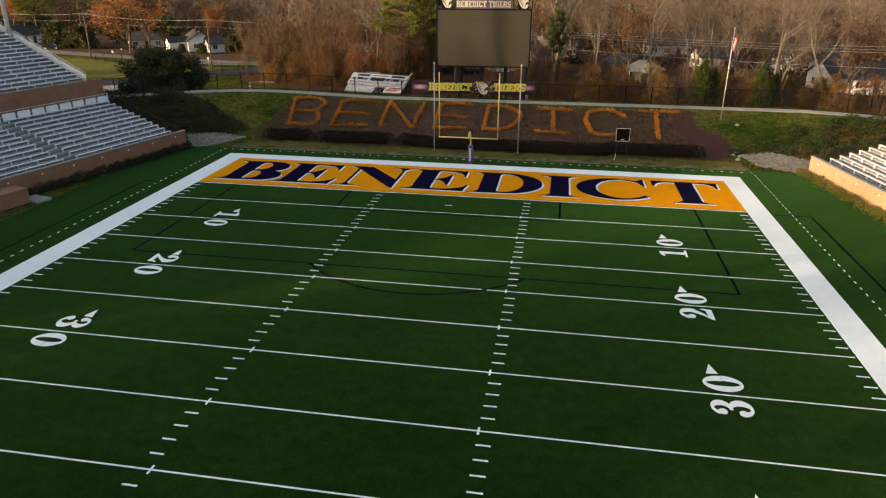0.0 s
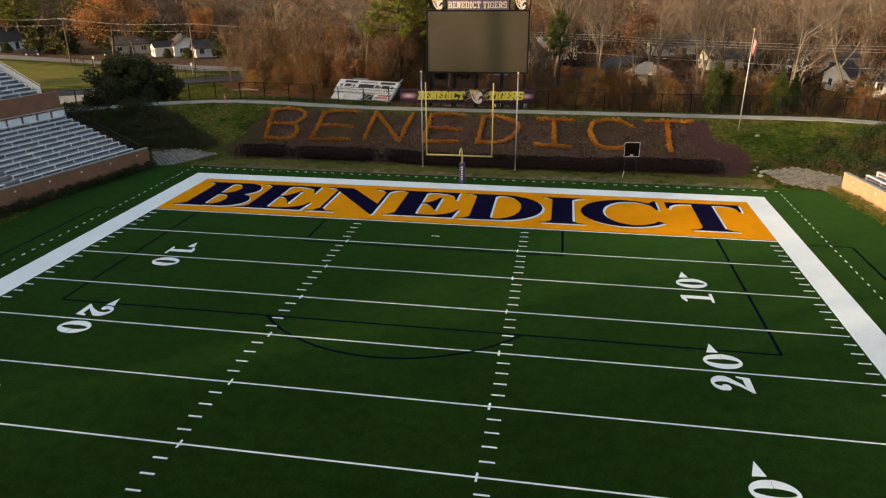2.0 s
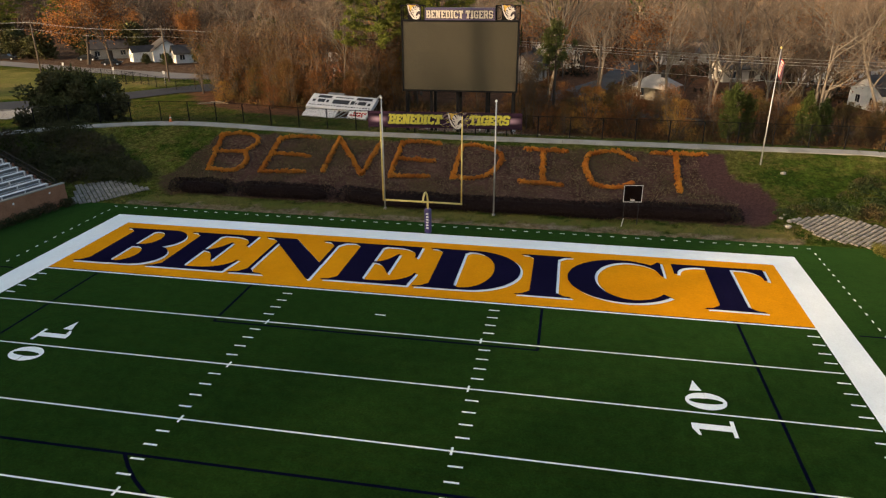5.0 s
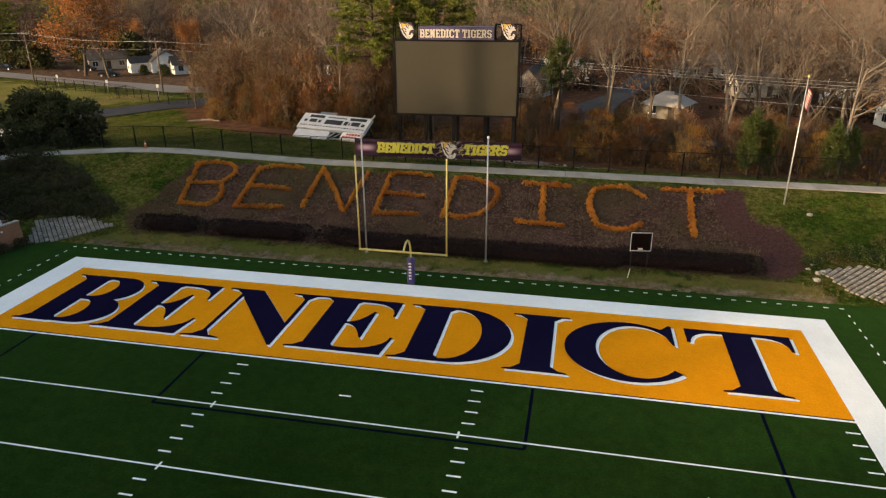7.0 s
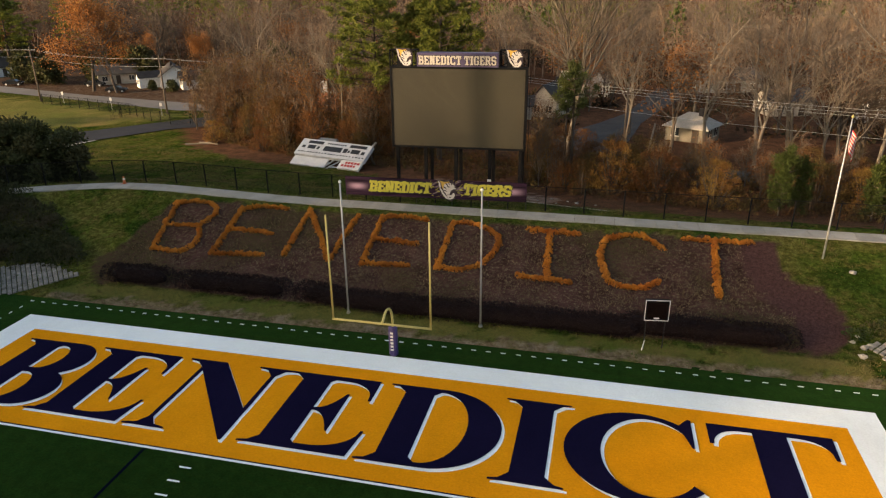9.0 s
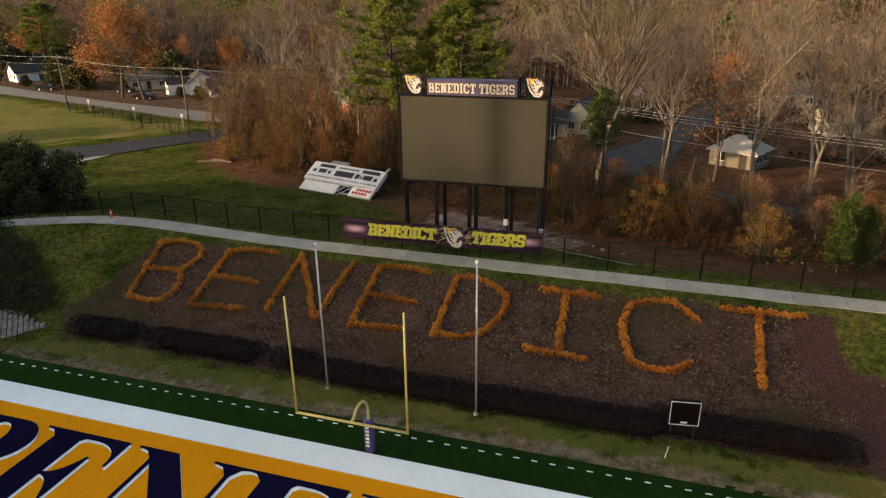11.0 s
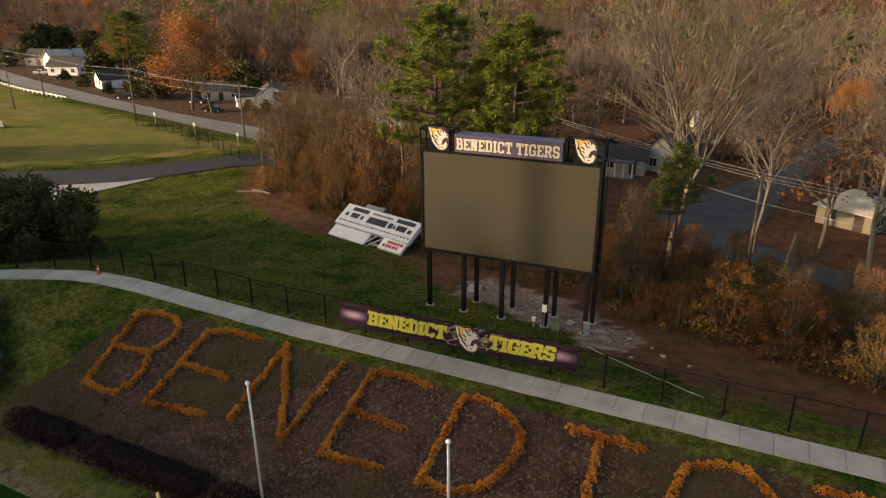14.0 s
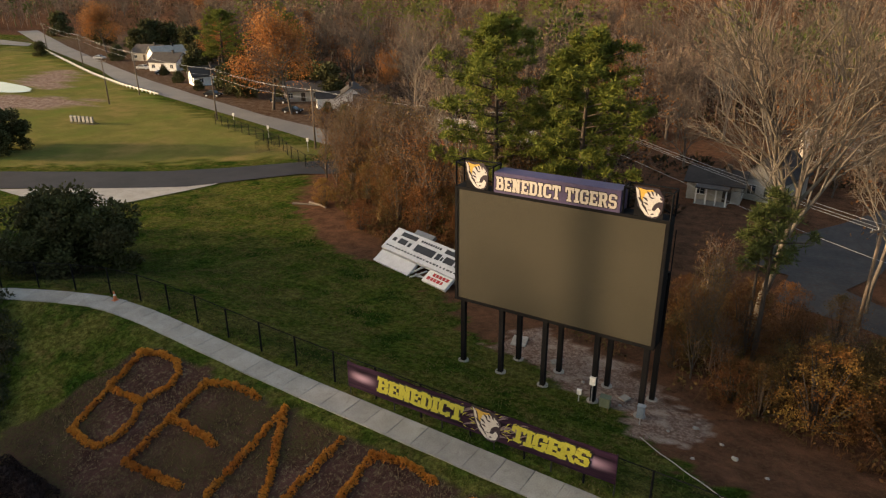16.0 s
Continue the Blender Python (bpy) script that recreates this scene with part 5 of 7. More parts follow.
part("splintered_print", b, LIME, banner, "thin yellow-green splinters round the middle")
b = Build()
for _ in range(40):
    x, z, turn = shake.uniform(7.2, 10.8), shake.uniform(4.0, 5.3), shake.uniform(0.2, 0.6)
    n = shake.uniform(0.3, 0.9)
    b.face([(px, -0.062, pz + 0.0122 * 9) for px, pz in blade((x, z), (x + n * math.cos(turn), z + n * math.sin(turn)), 0.08, 0.12)])
part("scratched_print", b, surface("mauve_print", (0.12, 0.09, 0.11), (0.2, 0.15, 0.18), 3, 14, 0.7, 0.05, 0.005), banner, "pale mauve scratches round the middle")
emblem(banner, 8.98, 4.74, 1.5, -0.09)
for i in range(6):
    part("tie_post", Build().tube([(0.05 + i * 3.1, 0.08, 3.2), (0.05 + i * 3.1, 0.08, 5.48 + 0.03 * i)], 0.035, 8), BLACK, banner)

# ---- old scoreboard lying on the grass ----
A, Bp, C = Vector((-26.2, 51.5, 0.75)), Vector((-16.2, 48.9, 0.75)), Vector((-25.8, 54.7, 2.75))
ux = (Bp - A).normalized()
uz = ux.cross((C - A)).normalized()
uy = uz.cross(ux)
OM = Matrix(((ux.x, uy.x, uz.x, A.x), (ux.y, uy.y, uz.y, A.y), (ux.z, uy.z, uz.z, A.z), (0, 0, 0, 1)))
old = thing("old_scoreboard", "discarded white scoreboard lying broken on the grass", "scoreboard", OM @ Matrix.Diagonal((0.94, 0.66, 1, 1)))
OW, OH = 11.0, 6.0
GREY_FACE = surface("weathered_white", (0.5, 0.51, 0.53), (0.64, 0.64, 0.66), 0.8, 10, 0.6, 0.15, 0.01, stain=(0.35, 0.34, 0.33), coords="object")
part("cabinet", Build().box(0, 2.0, -0.5, OW, OH, 0.0, bevel=0.03), GREY_FACE, old)
part("lower_panel", Build().box(0.1, -0.2, -0.55, 5.6, 1.9, -0.3, bevel=0.02), GREY_FACE, old, "pale blank sign panel")
sign = part("lower_sign", Build().box(7.7, 0.0, -0.42, OW - 0.1, 1.95, -0.12, bevel=0.02), WHITE, old, "white sign panel with red bars")
for y, x0, x1 in ((1.15, 8.5, 10.7), (0.45, 8.1, 10.2)):
    x = x0
    while x < x1:
        w = random.uniform(0.25, 0.4)
        part("red_bar", Build().box(x, y, -0.118, min(x + w, x1), y + 0.5, -0.1), RED, sign)
        x += w + 0.1
for x0, y0, x1, y1 in ((1.2, 4.9, 3.6, 5.6), (1.5, 3.6, 2.7, 4.5), (0.6, 3.7, 1.1, 4.3), (3.0, 3.6, 3.4, 4.3), (4.1, 3.4, 6.9, 4.6), (7.2, 3.5, 7.8, 4.5), (7.8, 4.9, 10.4, 5.6), (8.4, 3.5, 9.7, 4.5), (7.95, 3.6, 8.2, 4.2), (10.0, 3.5, 10.5, 4.2)):
    part("digit_window", Build().box(x0, y0, 0.004, x1, y1, 0.03), BLACK, old)
for i in range(22):
    x = 0.4 + i * 0.48
    part("caption_bar", Build().box(x, 2.6, 0.004, x + random.uniform(0.2, 0.36), 2.85, 0.012), BLACK, old)
for i in range(9):
    part("caption_bar", Build().box(4.2 + i * 0.34, 5.1, 0.004, 4.45 + i * 0.34, 5.45, 0.012), BLACK, old)
for p, q, r in (((10.6, 5.6, -0.3), (11.6, 6.2, 0.5), 0.12), ((5.7, 0.2, -0.3), (6.6, 1.9, -0.25), 0.1), ((6.0, -0.3, -0.35), (7.4, 1.6, -0.25), 0.08)):
    part("broken_strut", Build().tube([p, q], r, 6), GALV, old, "bent grey strut")
part("torn_sheet", Build().box(5.9, -0.5, -0.5, 7.5, 0.9, -0.25, m=pose(0, 0, 0, 8, 5, 0), bevel=0.02), GALV, old)
part("roof_piece", Build().box(2.2, 6.1, -0.6, 5.0, 7.0, -0.2, bevel=0.03), ALU_DARK, old)
for x, y in ((0.8, 5.4), (OW - 0.8, 5.4), (0.8, 2.2), (OW - 0.8, 2.2), (5.5, 5.4)):
    p = OM @ Vector((x * 0.94, y * 0.66, -0.5))
    h = p.z - ground(p.x, p.y)
    part("prop", Build().box(x - 0.15, y - 0.15, -0.5 - h - 0.3, x + 0.15, y + 0.15, -0.5), WOOD_POLE, old)

# ---- grandstands ----
def stepped(x0, x1, y, z, rows, tread, rise, foot):
    """One solid flight of steps between x0 and x1."""
    prof = [(y, foot), (y, z)]
    for r in range(rows):
        prof += [(y + (r + 1) * tread, z + r * rise)] + ([(y + (r + 1) * tread, z + (r + 1) * rise)] if r < rows - 1 else [])
    prof.append((y + rows * tread, foot + (0 if foot < 1 else (rows - 1) * rise)))
    b, n = Build(), len(prof)
    b.v = [(x, py, pz) for x in (x0, x1) for py, pz in prof]
    b.f = [(i, (i + 1) % n, n + (i + 1) % n, n + i) for i in range(n)] + [tuple(reversed(range(n))), tuple(range(n, 2 * n))]
    return b



def grandstand(name, m, length, lower_rows, upper_rows, aisles, label, brick):
    """Local x runs along the front, y towards the back, z up."""
    st = thing(name, label, "grandstand", m)
    part("front_wall", Build().box(0, -0.25, -0.1, length, 0.0, 1.8, bevel=0.02), brick, st, "low brick front wall")
    part("wall_cap", Build().box(-0.02, -0.29, 1.8, length, 0.05, 1.88, bevel=0.01), CONCRETE, st)
    for i in range(int(length / 3.2)):
        part("drain_plate", Build().box(1.4 + i * 3.2, -0.262, 1.32, 1.55 + i * 3.2, -0.252, 1.46), ALU, st)
    tread, rise, base = 0.86, 0.27, 1.0
    part("lower_deck", stepped(0, length, 0.05, base, lower_rows, tread, rise, 0.0), ALU_DARK, st)
    back = 0.05 + lower_rows * tread
    ends = [0.35] + [e for a in aisles for e in (a - 0.7, a + 0.7)] + [length]
    for r in range(lower_rows + upper_rows):
        up = r >= lower_rows
        k = r - lower_rows if up else r
        y = (back + 3.0 + k * 0.82 if up else 0.5 + k * tread)
        z = (6.35 + k * 0.335 if up else base + k * rise)
        for x0, x1 in zip(ends[::2], ends[1::2]):
            n = max(1, round((x1 - x0) / 1.9))
            key = (round(x1 - x0, 2))
            if key not in bench_cache:
                bb = Build().box(0, 0, 0.4, x1 - x0, 0.27, 0.45)
                for i in range(n + 1):
                    xx = (x1 - x0 - 0.08) * i / n
                    bb.box(xx, 0.06, 0.0, xx + 0.06, 0.2, 0.4)
                bb.box(0, 0.3, 0.02, x1 - x0, 0.5, 0.05)
                bench_cache[key] = bb.mesh("bench", ALU)
            part("bench", bench_cache[key], None, st, m=pose(x0, y, z))
    for a in aisles:
        for r in range(lower_rows):
            part("aisle_step", Build().box(a - 0.55, 0.1 + r * tread, base + r * rise, a + 0.55, 0.1 + r * tread + 0.42, base + r * rise + 0.14), CONCRETE, st)
    end_y, top_z = back, base + lower_rows * rise
    # side wall under the lower deck, rail along the end and across the back
    part("side_wall", stepped(-0.24, -0.004, 0.05, base - 0.05, lower_rows, tread, rise, -0.1), brick, st)
    b = Build()
    run = end_y - 0.6
    for i in range(int(run / 0.11)):
        for s in (-1, 1):
            y0, y1 = 0.6 + i * 0.11, 0.6 + i * 0.11 + s * 0.9
            if 0.6 <= y1 <= end_y:
                z0, z1 = base + 0.1 + (y0 - 0.6) / run * (top_z - base - 0.1), base + 0.1 + (y1 - 0.6) / run * (top_z - base - 0.1) + 0.92
                b.face([(0.1, y0 - 0.012, z0), (0.1, y0 + 0.012, z0), (0.1, y1 + 0.012, z1), (0.1, y1 - 0.012, z1)])
    part("rail_mesh", b, FENCE_BLACK, st, "black wire mesh below the end rail")

    def rail(pts, nm="end_rail", mat=BLACK):
        b = Build()
        for dz in (0.45, 0.95):
            b.tube([(x, y, z + dz) for x, y, z in pts], 0.022, 6)
        part(nm, b, mat, st)
        (x0, y0, z0), (x1, y1, z1) = pts[0], pts[-1]
        n = max(2, int(math.dist(pts[0], pts[-1]) / 1.7))
        for i in range(n + 1):
            t = i / n
            part("rail_post", Build().tube([(x0 + (x1 - x0) * t, y0 + (y1 - y0) * t, z0 + (z1 - z0) * t), (x0 + (x1 - x0) * t, y0 + (y1 - y0) * t, z0 + (z1 - z0) * t + 0.96)], 0.025, 6), mat, st)

    rail([(0.1, 0.6, base + 0.1), (0.1, end_y, top_z)])
    if not upper_rows:
        part("back_wall", Build().box(0, back, -0.1, length, back + 0.3, top_z + 1.0), brick, st)
        return st
    part("walkway", Build().box(0, back, top_z - 0.4, length, back + 0.9, top_z), ALU_DARK, st)
    for i in range(int(length / 1.6)):
        x = 0.3 + i * 1.6
        part("guard_panel", Build().box(x, back - 0.12, top_z, x + 1.35, back - 0.08, top_z + 0.75), ALU, st)
    rail([(0.2, back - 0.05, top_z), (length, back - 0.05, top_z)], "back_rail", ALU)
    part("upper_wall", Build().box(-0.25, back + 0.9, -0.1, length, back + 1.25, 6.75, bevel=0.02), brick, st, "brick wall below the upper tier")
    part("upper_walkway", Build().box(0, back + 1.25, 5.9, length, back + 3.0, 6.3), ALU_DARK, st)
    part("upper_deck", stepped(0, length, back + 2.9, 6.33, upper_rows, 0.82, 0.335, 5.9), ALU_DARK, st)
    y1, z1 = back + 2.9 + upper_rows * 0.82, 6.33 + upper_rows * 0.335
    part("upper_side_wall", Build().face([(-0.02, back + 1.25, 0), (-0.02, y1, 0), (-0.02, y1, z1 - 0.5), (-0.02, back + 2.9, 5.9), (-0.02, back + 1.25, 5.9)]).face([(-0.2, back + 1.25, 0), (-0.2, back + 1.25, 5.9), (-0.2, back + 2.9, 5.9), (-0.2, y1, z1 - 0.5), (-0.2, y1, 0)]), brick, st)
    part("back_wall", Build().box(0, y1, -0.1, length, y1 + 0.3, z1 + 1.6), brick, st)
    # sloping guard along the end of the upper tier: panels under a double rail
    b = Build()
    b.face([(0.05, back + 3.0, 6.35), (0.05, y1, z1), (0.05, y1, z1 + 0.75), (0.05, back + 3.0, 7.1)]).face([(0.09, back + 3.0, 6.35), (0.09, back + 3.0, 7.1), (0.09, y1, z1 + 0.75), (0.09, y1, z1)])
    part("end_guard", b, ALU, st, "sloping aluminium end guard")
    rail([(0.05, back + 3.0, 6.35), (0.05, y1, z1)], "upper_end_rail", ALU)
    return st


bench_cache = {}
TAN_WALL = surface("pale_brick_face", (0.42, 0.24, 0.14), (0.52, 0.31, 0.19), 1.0, 9, 0.85, 0.4, 0.01, stain=(0.36, 0.2, 0.12))
grandstand("grandstand", Matrix(((-0.235, -0.972, 0, -32.2), (-0.972, 0.235, 0, 12.52), (0, 0, 1, 0), (0, 0, 0, 1))), 66, 12, 34, (13.2, 28, 44, 58), "two-tier grandstand of aluminium benches behind brick walls", BRICK)
grandstand("grandstand", Matrix(((0.163, 0.987, 0, 32.9), (-0.987, 0.163, 0, 12.93), (0, 0, 1, 0), (0, 0, 0, 1))), 50, 16, 0, (15, 32), "single-tier stand of aluminium benches behind a brick wall", TAN_WALL)

pier = thing("entrance_wall", "low brick wall at the stand entrance", "wall", pose(-36.4, -9.6, 0, 0, 0, -13.6))
part("wall", Build().box(-1.3, -4, -0.1, 1.3, 1.9, 1.25, bevel=0.02), BRICK, pier)
part("step", Build().box(0.2, 1.9, -0.05, 2.2, 3.2, 0.16, bevel=0.02), CONCRETE, pier)


def light_tower(x, y, h, r):
    lamp = thing("light_tower", "tall grey stadium light pole beside the stand", "light pole", pose(x, y, -0.2), "stadium light towers")
    part("shaft", Build().tube([(0, 0, -0.1), (0, 0, h * 0.4), (0, 0, h)], [r, r * 0.8, r * 0.55], 12), GALV, lamp, smooth=True)
    part("lamp_bar", Build().box(-2.2, -0.1, h - 0.8, 2.2, 0.1, h - 0.6), GALV, lamp)
    for i in range(5):
        part("floodlight", Build().tube([(-2 + i, -0.5, h - 0.8), (-2 + i, 0.0, h - 0.4)], [0.28, 0.14], 12), ALU, lamp)


light_tower(-56, 18, 30, 0.32)
# unseen tower, added so its shaft casts a soft band across the screen
light_tower(-90, -24, 36, 0.75)

# ---- trees ----
def bend(d, amount, up=0.0):
    v = d + Vector((random.uniform(-1, 1), random.uniform(-1, 1), random.uniform(-1, 1))) * amount + Vector((0, 0, up))
    return v.normalized()


def off_axis(d, angle):
    side = d.cross(Vector((random.uniform(-1, 1), random.uniform(-1, 1), random.uniform(-1, 1)))).normalized()
    return (d * math.cos(angle) + side * math.sin(angle)).normalized()


def sliver(b, p, d, length, width):
    side = d.cross(Vector((random.uniform(-1, 1), random.uniform(-1, 1), random.uniform(-1, 1)))).normalized() * width / 2
    b.face([p - side, p + side, p + d * length])


def limb(bl, bt, p, d, length, r, level, spec, tips):
    """One limb with its side limbs; the last ones carry twigs."""
    n = 4 if level < 2 else 2 if level < spec["levels"] else 1
    pts, rad = [p.copy()], [r]
    for i in range(n):
        d = bend(d, spec["crook"], spec["up"])
        p = p + d * (length / n)
        pts.append(p.copy())
        rad.append(r * (1 - (1 - spec["taper"]) * (i + 1) / n))
    if level >= spec["levels"] and spec["thin"]:
        sliver(bl, pts[0], d, length, r * 2)
    else:
        bl.tube(pts, rad, (7, 5, 3, 3, 3)[min(level, 4)], caps=False)
    if level >= spec["levels"]:
        tips.append((pts[-1], d))
        for _ in range(spec["twigs"]):
            t = random.random()
            q = pts[0].lerp(pts[-1], 0.2 + 0.8 * t)
            sliver(bt, q, off_axis(d, random.uniform(0.2, 1.1)) + Vector((0, 0, 0.15)), spec["ltw"] * random.uniform(0.5, 1.3), spec["wtw"])
        return
    kids = spec["kids"][min(level, len(spec["kids"]) - 1)]
    for k in range(kids):
        t = spec["first"] + (1 - spec["first"]) * (k + random.random()) / kids if level == 0 else 0.3 + 0.7 * (k + random.random()) / kids
        t = min(t, 0.999)
        i = min(int(t * n), n - 1)
        q = pts[i].lerp(pts[i + 1], t * n - i)
        rr = rad[i] * (0.62 if k < kids - 1 else 0.8)
        limb(bl, bt, q, off_axis(d, random.uniform(*spec["angle"])), length * spec["ratio"] * random.uniform(0.75, 1.2), rr, level + 1, spec, tips)


def leaves_at(b, tips, count, spread, size):
    for p, d in tips:
        for _ in range(count):
            q = p + Vector((random.gauss(0, spread), random.gauss(0, spread), random.gauss(0, spread)))
            leaf_quad(b, q, (random.uniform(-1, 1), random.uniform(-1, 1), random.uniform(-1, 0.6)), size * random.uniform(0.6, 1.3), size * 0.7)


def bare_tree(seed, height, bark, twig, leaf=None, leaf_n=0, leaf_size=0.25, **over):
    random.seed(seed)
    spec = dict(levels=3, kids=(6, 5, 4), crook=0.13, up=0.05, taper=0.45, angle=(0.4, 0.95), ratio=0.55, first=0.35, twigs=12, ltw=1.3, wtw=0.035, thin=False)
    spec.update(over)
    bl, bt, tips = Build(), Build(), []
    limb(bl, bt, Vector((0, 0, -0.2)), Vector((0, 0, 1)), height * 0.62, height * spec.get("girth", 0.018), 0, spec, tips)
    out = [bl.mesh("trunk", bark, True), bt.mesh("twig_crown", twig)]
    if leaf:
        bf = Build()
        leaves_at(bf, tips, leaf_n, spec.get("spread", 0.5), leaf_size)
        out.append(bf.mesh("foliage", leaf))
    return out


def pine_tree(seed, height, spread, low=0.4, n=34, needles=60, leaf=PINE, clumps=9, wide=0.075, bark=BARK):
    random.seed(seed)
    bl, bn = Build(), Build()
    lean = Vector((random.uniform(-0.03, 0.03), random.uniform(-0.03, 0.03), 1))
    bl.tube([lean * (height * t) - Vector((0, 0, 0.2)) for t in (0, 0.3, 0.6, 0.85, 1)], [height * 0.016, height * 0.013, height * 0.009, height * 0.005, 0.02], 8, caps=False)
    for k in range(n):
        t = low + (1 - low) * (k + random.random()) / n
        f = (t - low) / (1 - low)
        reach = spread * (0.35 + 1.0 * math.sin(math.pi * min(1, 0.22 + 0.74 * f)) ** 1.2) * random.uniform(0.55, 1.1) * (1.0 if f < 0.85 else 0.6)
        a = k * 2.4 + random.uniform(-0.4, 0.4)
        p = lean * (height * t)
        pts = [p]
        for i in range(3):
            p = p + Vector((math.cos(a), math.sin(a), 0.12 + 0.22 * f + random.uniform(-0.05, 0.1))) * (reach / 3)
            pts.append(p)
        bl.tube(pts, [0.09 * (1.2 - f), 0.06, 0.04, 0.02], 4, caps=False)
        for c in range(clumps):
            q = pts[0].lerp(pts[-1], 1.08 - 0.8 * random.random() ** 1.6) + Vector((random.gauss(0, 0.1 * spread), random.gauss(0, 0.1 * spread), random.gauss(0.15, 0.25)))
            for _ in range(needles):
                d = Vector((random.gauss(0, 1), random.gauss(0, 1), random.gauss(0.25, 0.7))).normalized()
                sliver(bn, q + d * random.uniform(0, 0.28), d, random.uniform(0.24, 0.48), wide)
    return [bl.mesh("trunk", bark, True), bn.mesh("needle_crown", leaf)]


def round_bush(seed, blobs, material, leaves, size, stems=5, stem_mat=None):
    """A shrub: thin stems and many clumps of leaves with gaps between."""
    random.seed(seed)
    bl, bf = Build(), Build()
    for cx, cy, cz, r in blobs[:max(stems, 1) * 3]:
        bl.tube([(cx * 0.15, cy * 0.15, -0.1), (cx * 0.6, cy * 0.6, cz * 0.6), (cx, cy, cz)], [0.07, 0.05, 0.015], 4, caps=False)
    for k in range(leaves):
        cx, cy, cz, r = blobs[k % len(blobs)]
        v = Vector((random.gauss(0, 1), random.gauss(0, 1), random.gauss(0, 1))).normalized() * (r * random.uniform(0.45, 1.08))
        leaf_quad(bf, Vector((cx, cy, max(0.05, cz + v.z * 0.8))) + Vector((v.x, v.y, 0)), v + Vector((random.uniform(-1, 1), random.uniform(-1, 1), random.uniform(-0.6, 1))), size * random.uniform(0.6, 1.4), size * 0.6)
    return [bl.mesh("branchwork", stem_mat or BARK), bf.mesh("foliage", material)]


def plant(name, meshes, x, y, label, category="tree", scale=1.0, turn=None, group="", sink=0.0, sx=1.0):
    m = pose(x, y, ground(x, y) - sink, 0, 0, random.uniform(0, 360) if turn is None else turn) @ Matrix.Diagonal((scale * sx, scale * sx, scale, 1))
    t = thing(name, label, category, m, group)
    for me in meshes:
        nm = me.name.split(".")[0]
        p = part(nm, me, None, t)
        if nm == "branchwork":
            tagged(p, kind="stuff")
    return t


def blobs(seed, n, rx, ry, h, r):
    random.seed(seed)
    out = []
    for i in range(n):
        a, q = random.uniform(0, 6.283), math.sqrt(random.random())
        z = random.uniform(0.12, 1.0)
        k = math.sqrt(max(0.05, 1 - (max(0, z - 0.35) / 0.68) ** 2))
        out.append((rx * q * k * math.cos(a), ry * q * k * math.sin(a), h * z - r * 0.3, r * random.uniform(0.6, 1.2)))
    return out


random.seed(11)
hero = [bare_tree(21 + i, 19, BARK_PALE, TWIG, levels=4, kids=(6, 4, 4, 3), twigs=7, ltw=1.1, wtw=0.026, crook=0.16, angle=(0.35, 0.85), first=0.4, ratio=0.56, girth=0.012) for i in range(3)]
spreading = bare_tree(31, 17, BARK_PALE, TWIG_PALE, levels=4, kids=(9, 5, 4, 4), twigs=7, ltw=1.2, wtw=0.024, crook=0.15, angle=(0.32, 0.72), first=0.5, ratio=0.68, girth=0.016)
wood = [bare_tree(41 + i, 15, BARK_GREY, TWIG_GREY, twigs=12, ltw=1.7, wtw=0.056, kids=(9, 5, 3), ratio=0.55, thin=True, first=0.14) for i in range(4)]
wood_pale = [bare_tree(45 + i, 16, BARK_PALE, TWIG_PALE, twigs=11, ltw=1.5, wtw=0.045, kids=(7, 5, 3), ratio=0.6, thin=True, angle=(0.4, 0.85), first=0.3) for i in range(2)]
wood_brown = [bare_tree(51 + i, 13, BARK_GREY, TWIG_GREY, TWIG_LEAF, 10, 0.38, thin=True, twigs=8, ltw=1.5, wtw=0.05, kids=(7, 5, 3), ratio=0.58, spread=0.7) for i in range(2)]
wood_orange = [bare_tree(56 + i, 12, BARK_GREY, TWIG_GREY, ORANGE_LEAF, 64, 0.23, thin=True, twigs=5, ltw=1.3, wtw=0.045, kids=(8, 6, 4), ratio=0.55, spread=0.75, first=0.4) for i in range(2)]
THICKET_LEAVES = [leafy("thicket_" + n, *c, vary=0.3) for n, c in (("olive_leaf", ((0.075, 0.06, 0.02), (0.15, 0.105, 0.036), (0.14, 0.06, 0.024))), ("brown_leaf", ((0.12, 0.056, 0.024), (0.2, 0.1, 0.042), (0.1, 0.06, 0.028))), ("golden_leaf", ((0.13, 0.075, 0.025), (0.21, 0.12, 0.04), (0.12, 0.05, 0.02))), ("rust_leaf", ((0.15, 0.058, 0.02), (0.24, 0.1, 0.034), (0.13, 0.07, 0.028))))]
thicket = [bare_tree(61 + i, 9.5, BARK_GREY, (TWIG_GREY, TWIG)[i % 2], THICKET_LEAVES[i], (15, 8, 14, 17)[i], 0.15, levels=3, kids=(12, 4, 2), twigs=9, ltw=1.0, wtw=0.026, angle=(0.3, 0.75), first=0.08, ratio=0.42, spread=0.5, girth=0.011, up=0.12) for i in range(4)]
pines = [pine_tree(71, 22, 4.3, 0.4, 44, 46, clumps=17, wide=0.1, bark=BARK_DARK), pine_tree(72, 20, 4.0, 0.36, 42, 46, clumps=17, wide=0.1, bark=BARK_DARK), pine_tree(73, 12.4, 1.55, 0.62, 15, 30, YOUNG_PINE, bark=BARK_DARK)]
far_pine = [pine_tree(77, 20, 3.8, 0.3, 30, 18, clumps=8, wide=0.17)]
dark_bush = [round_bush(88 + i, blobs(88 + i, 60, 2.8, 2.6, 5.0, 0.8), OAK_LEAF, 2600, 0.58) for i in range(2)]
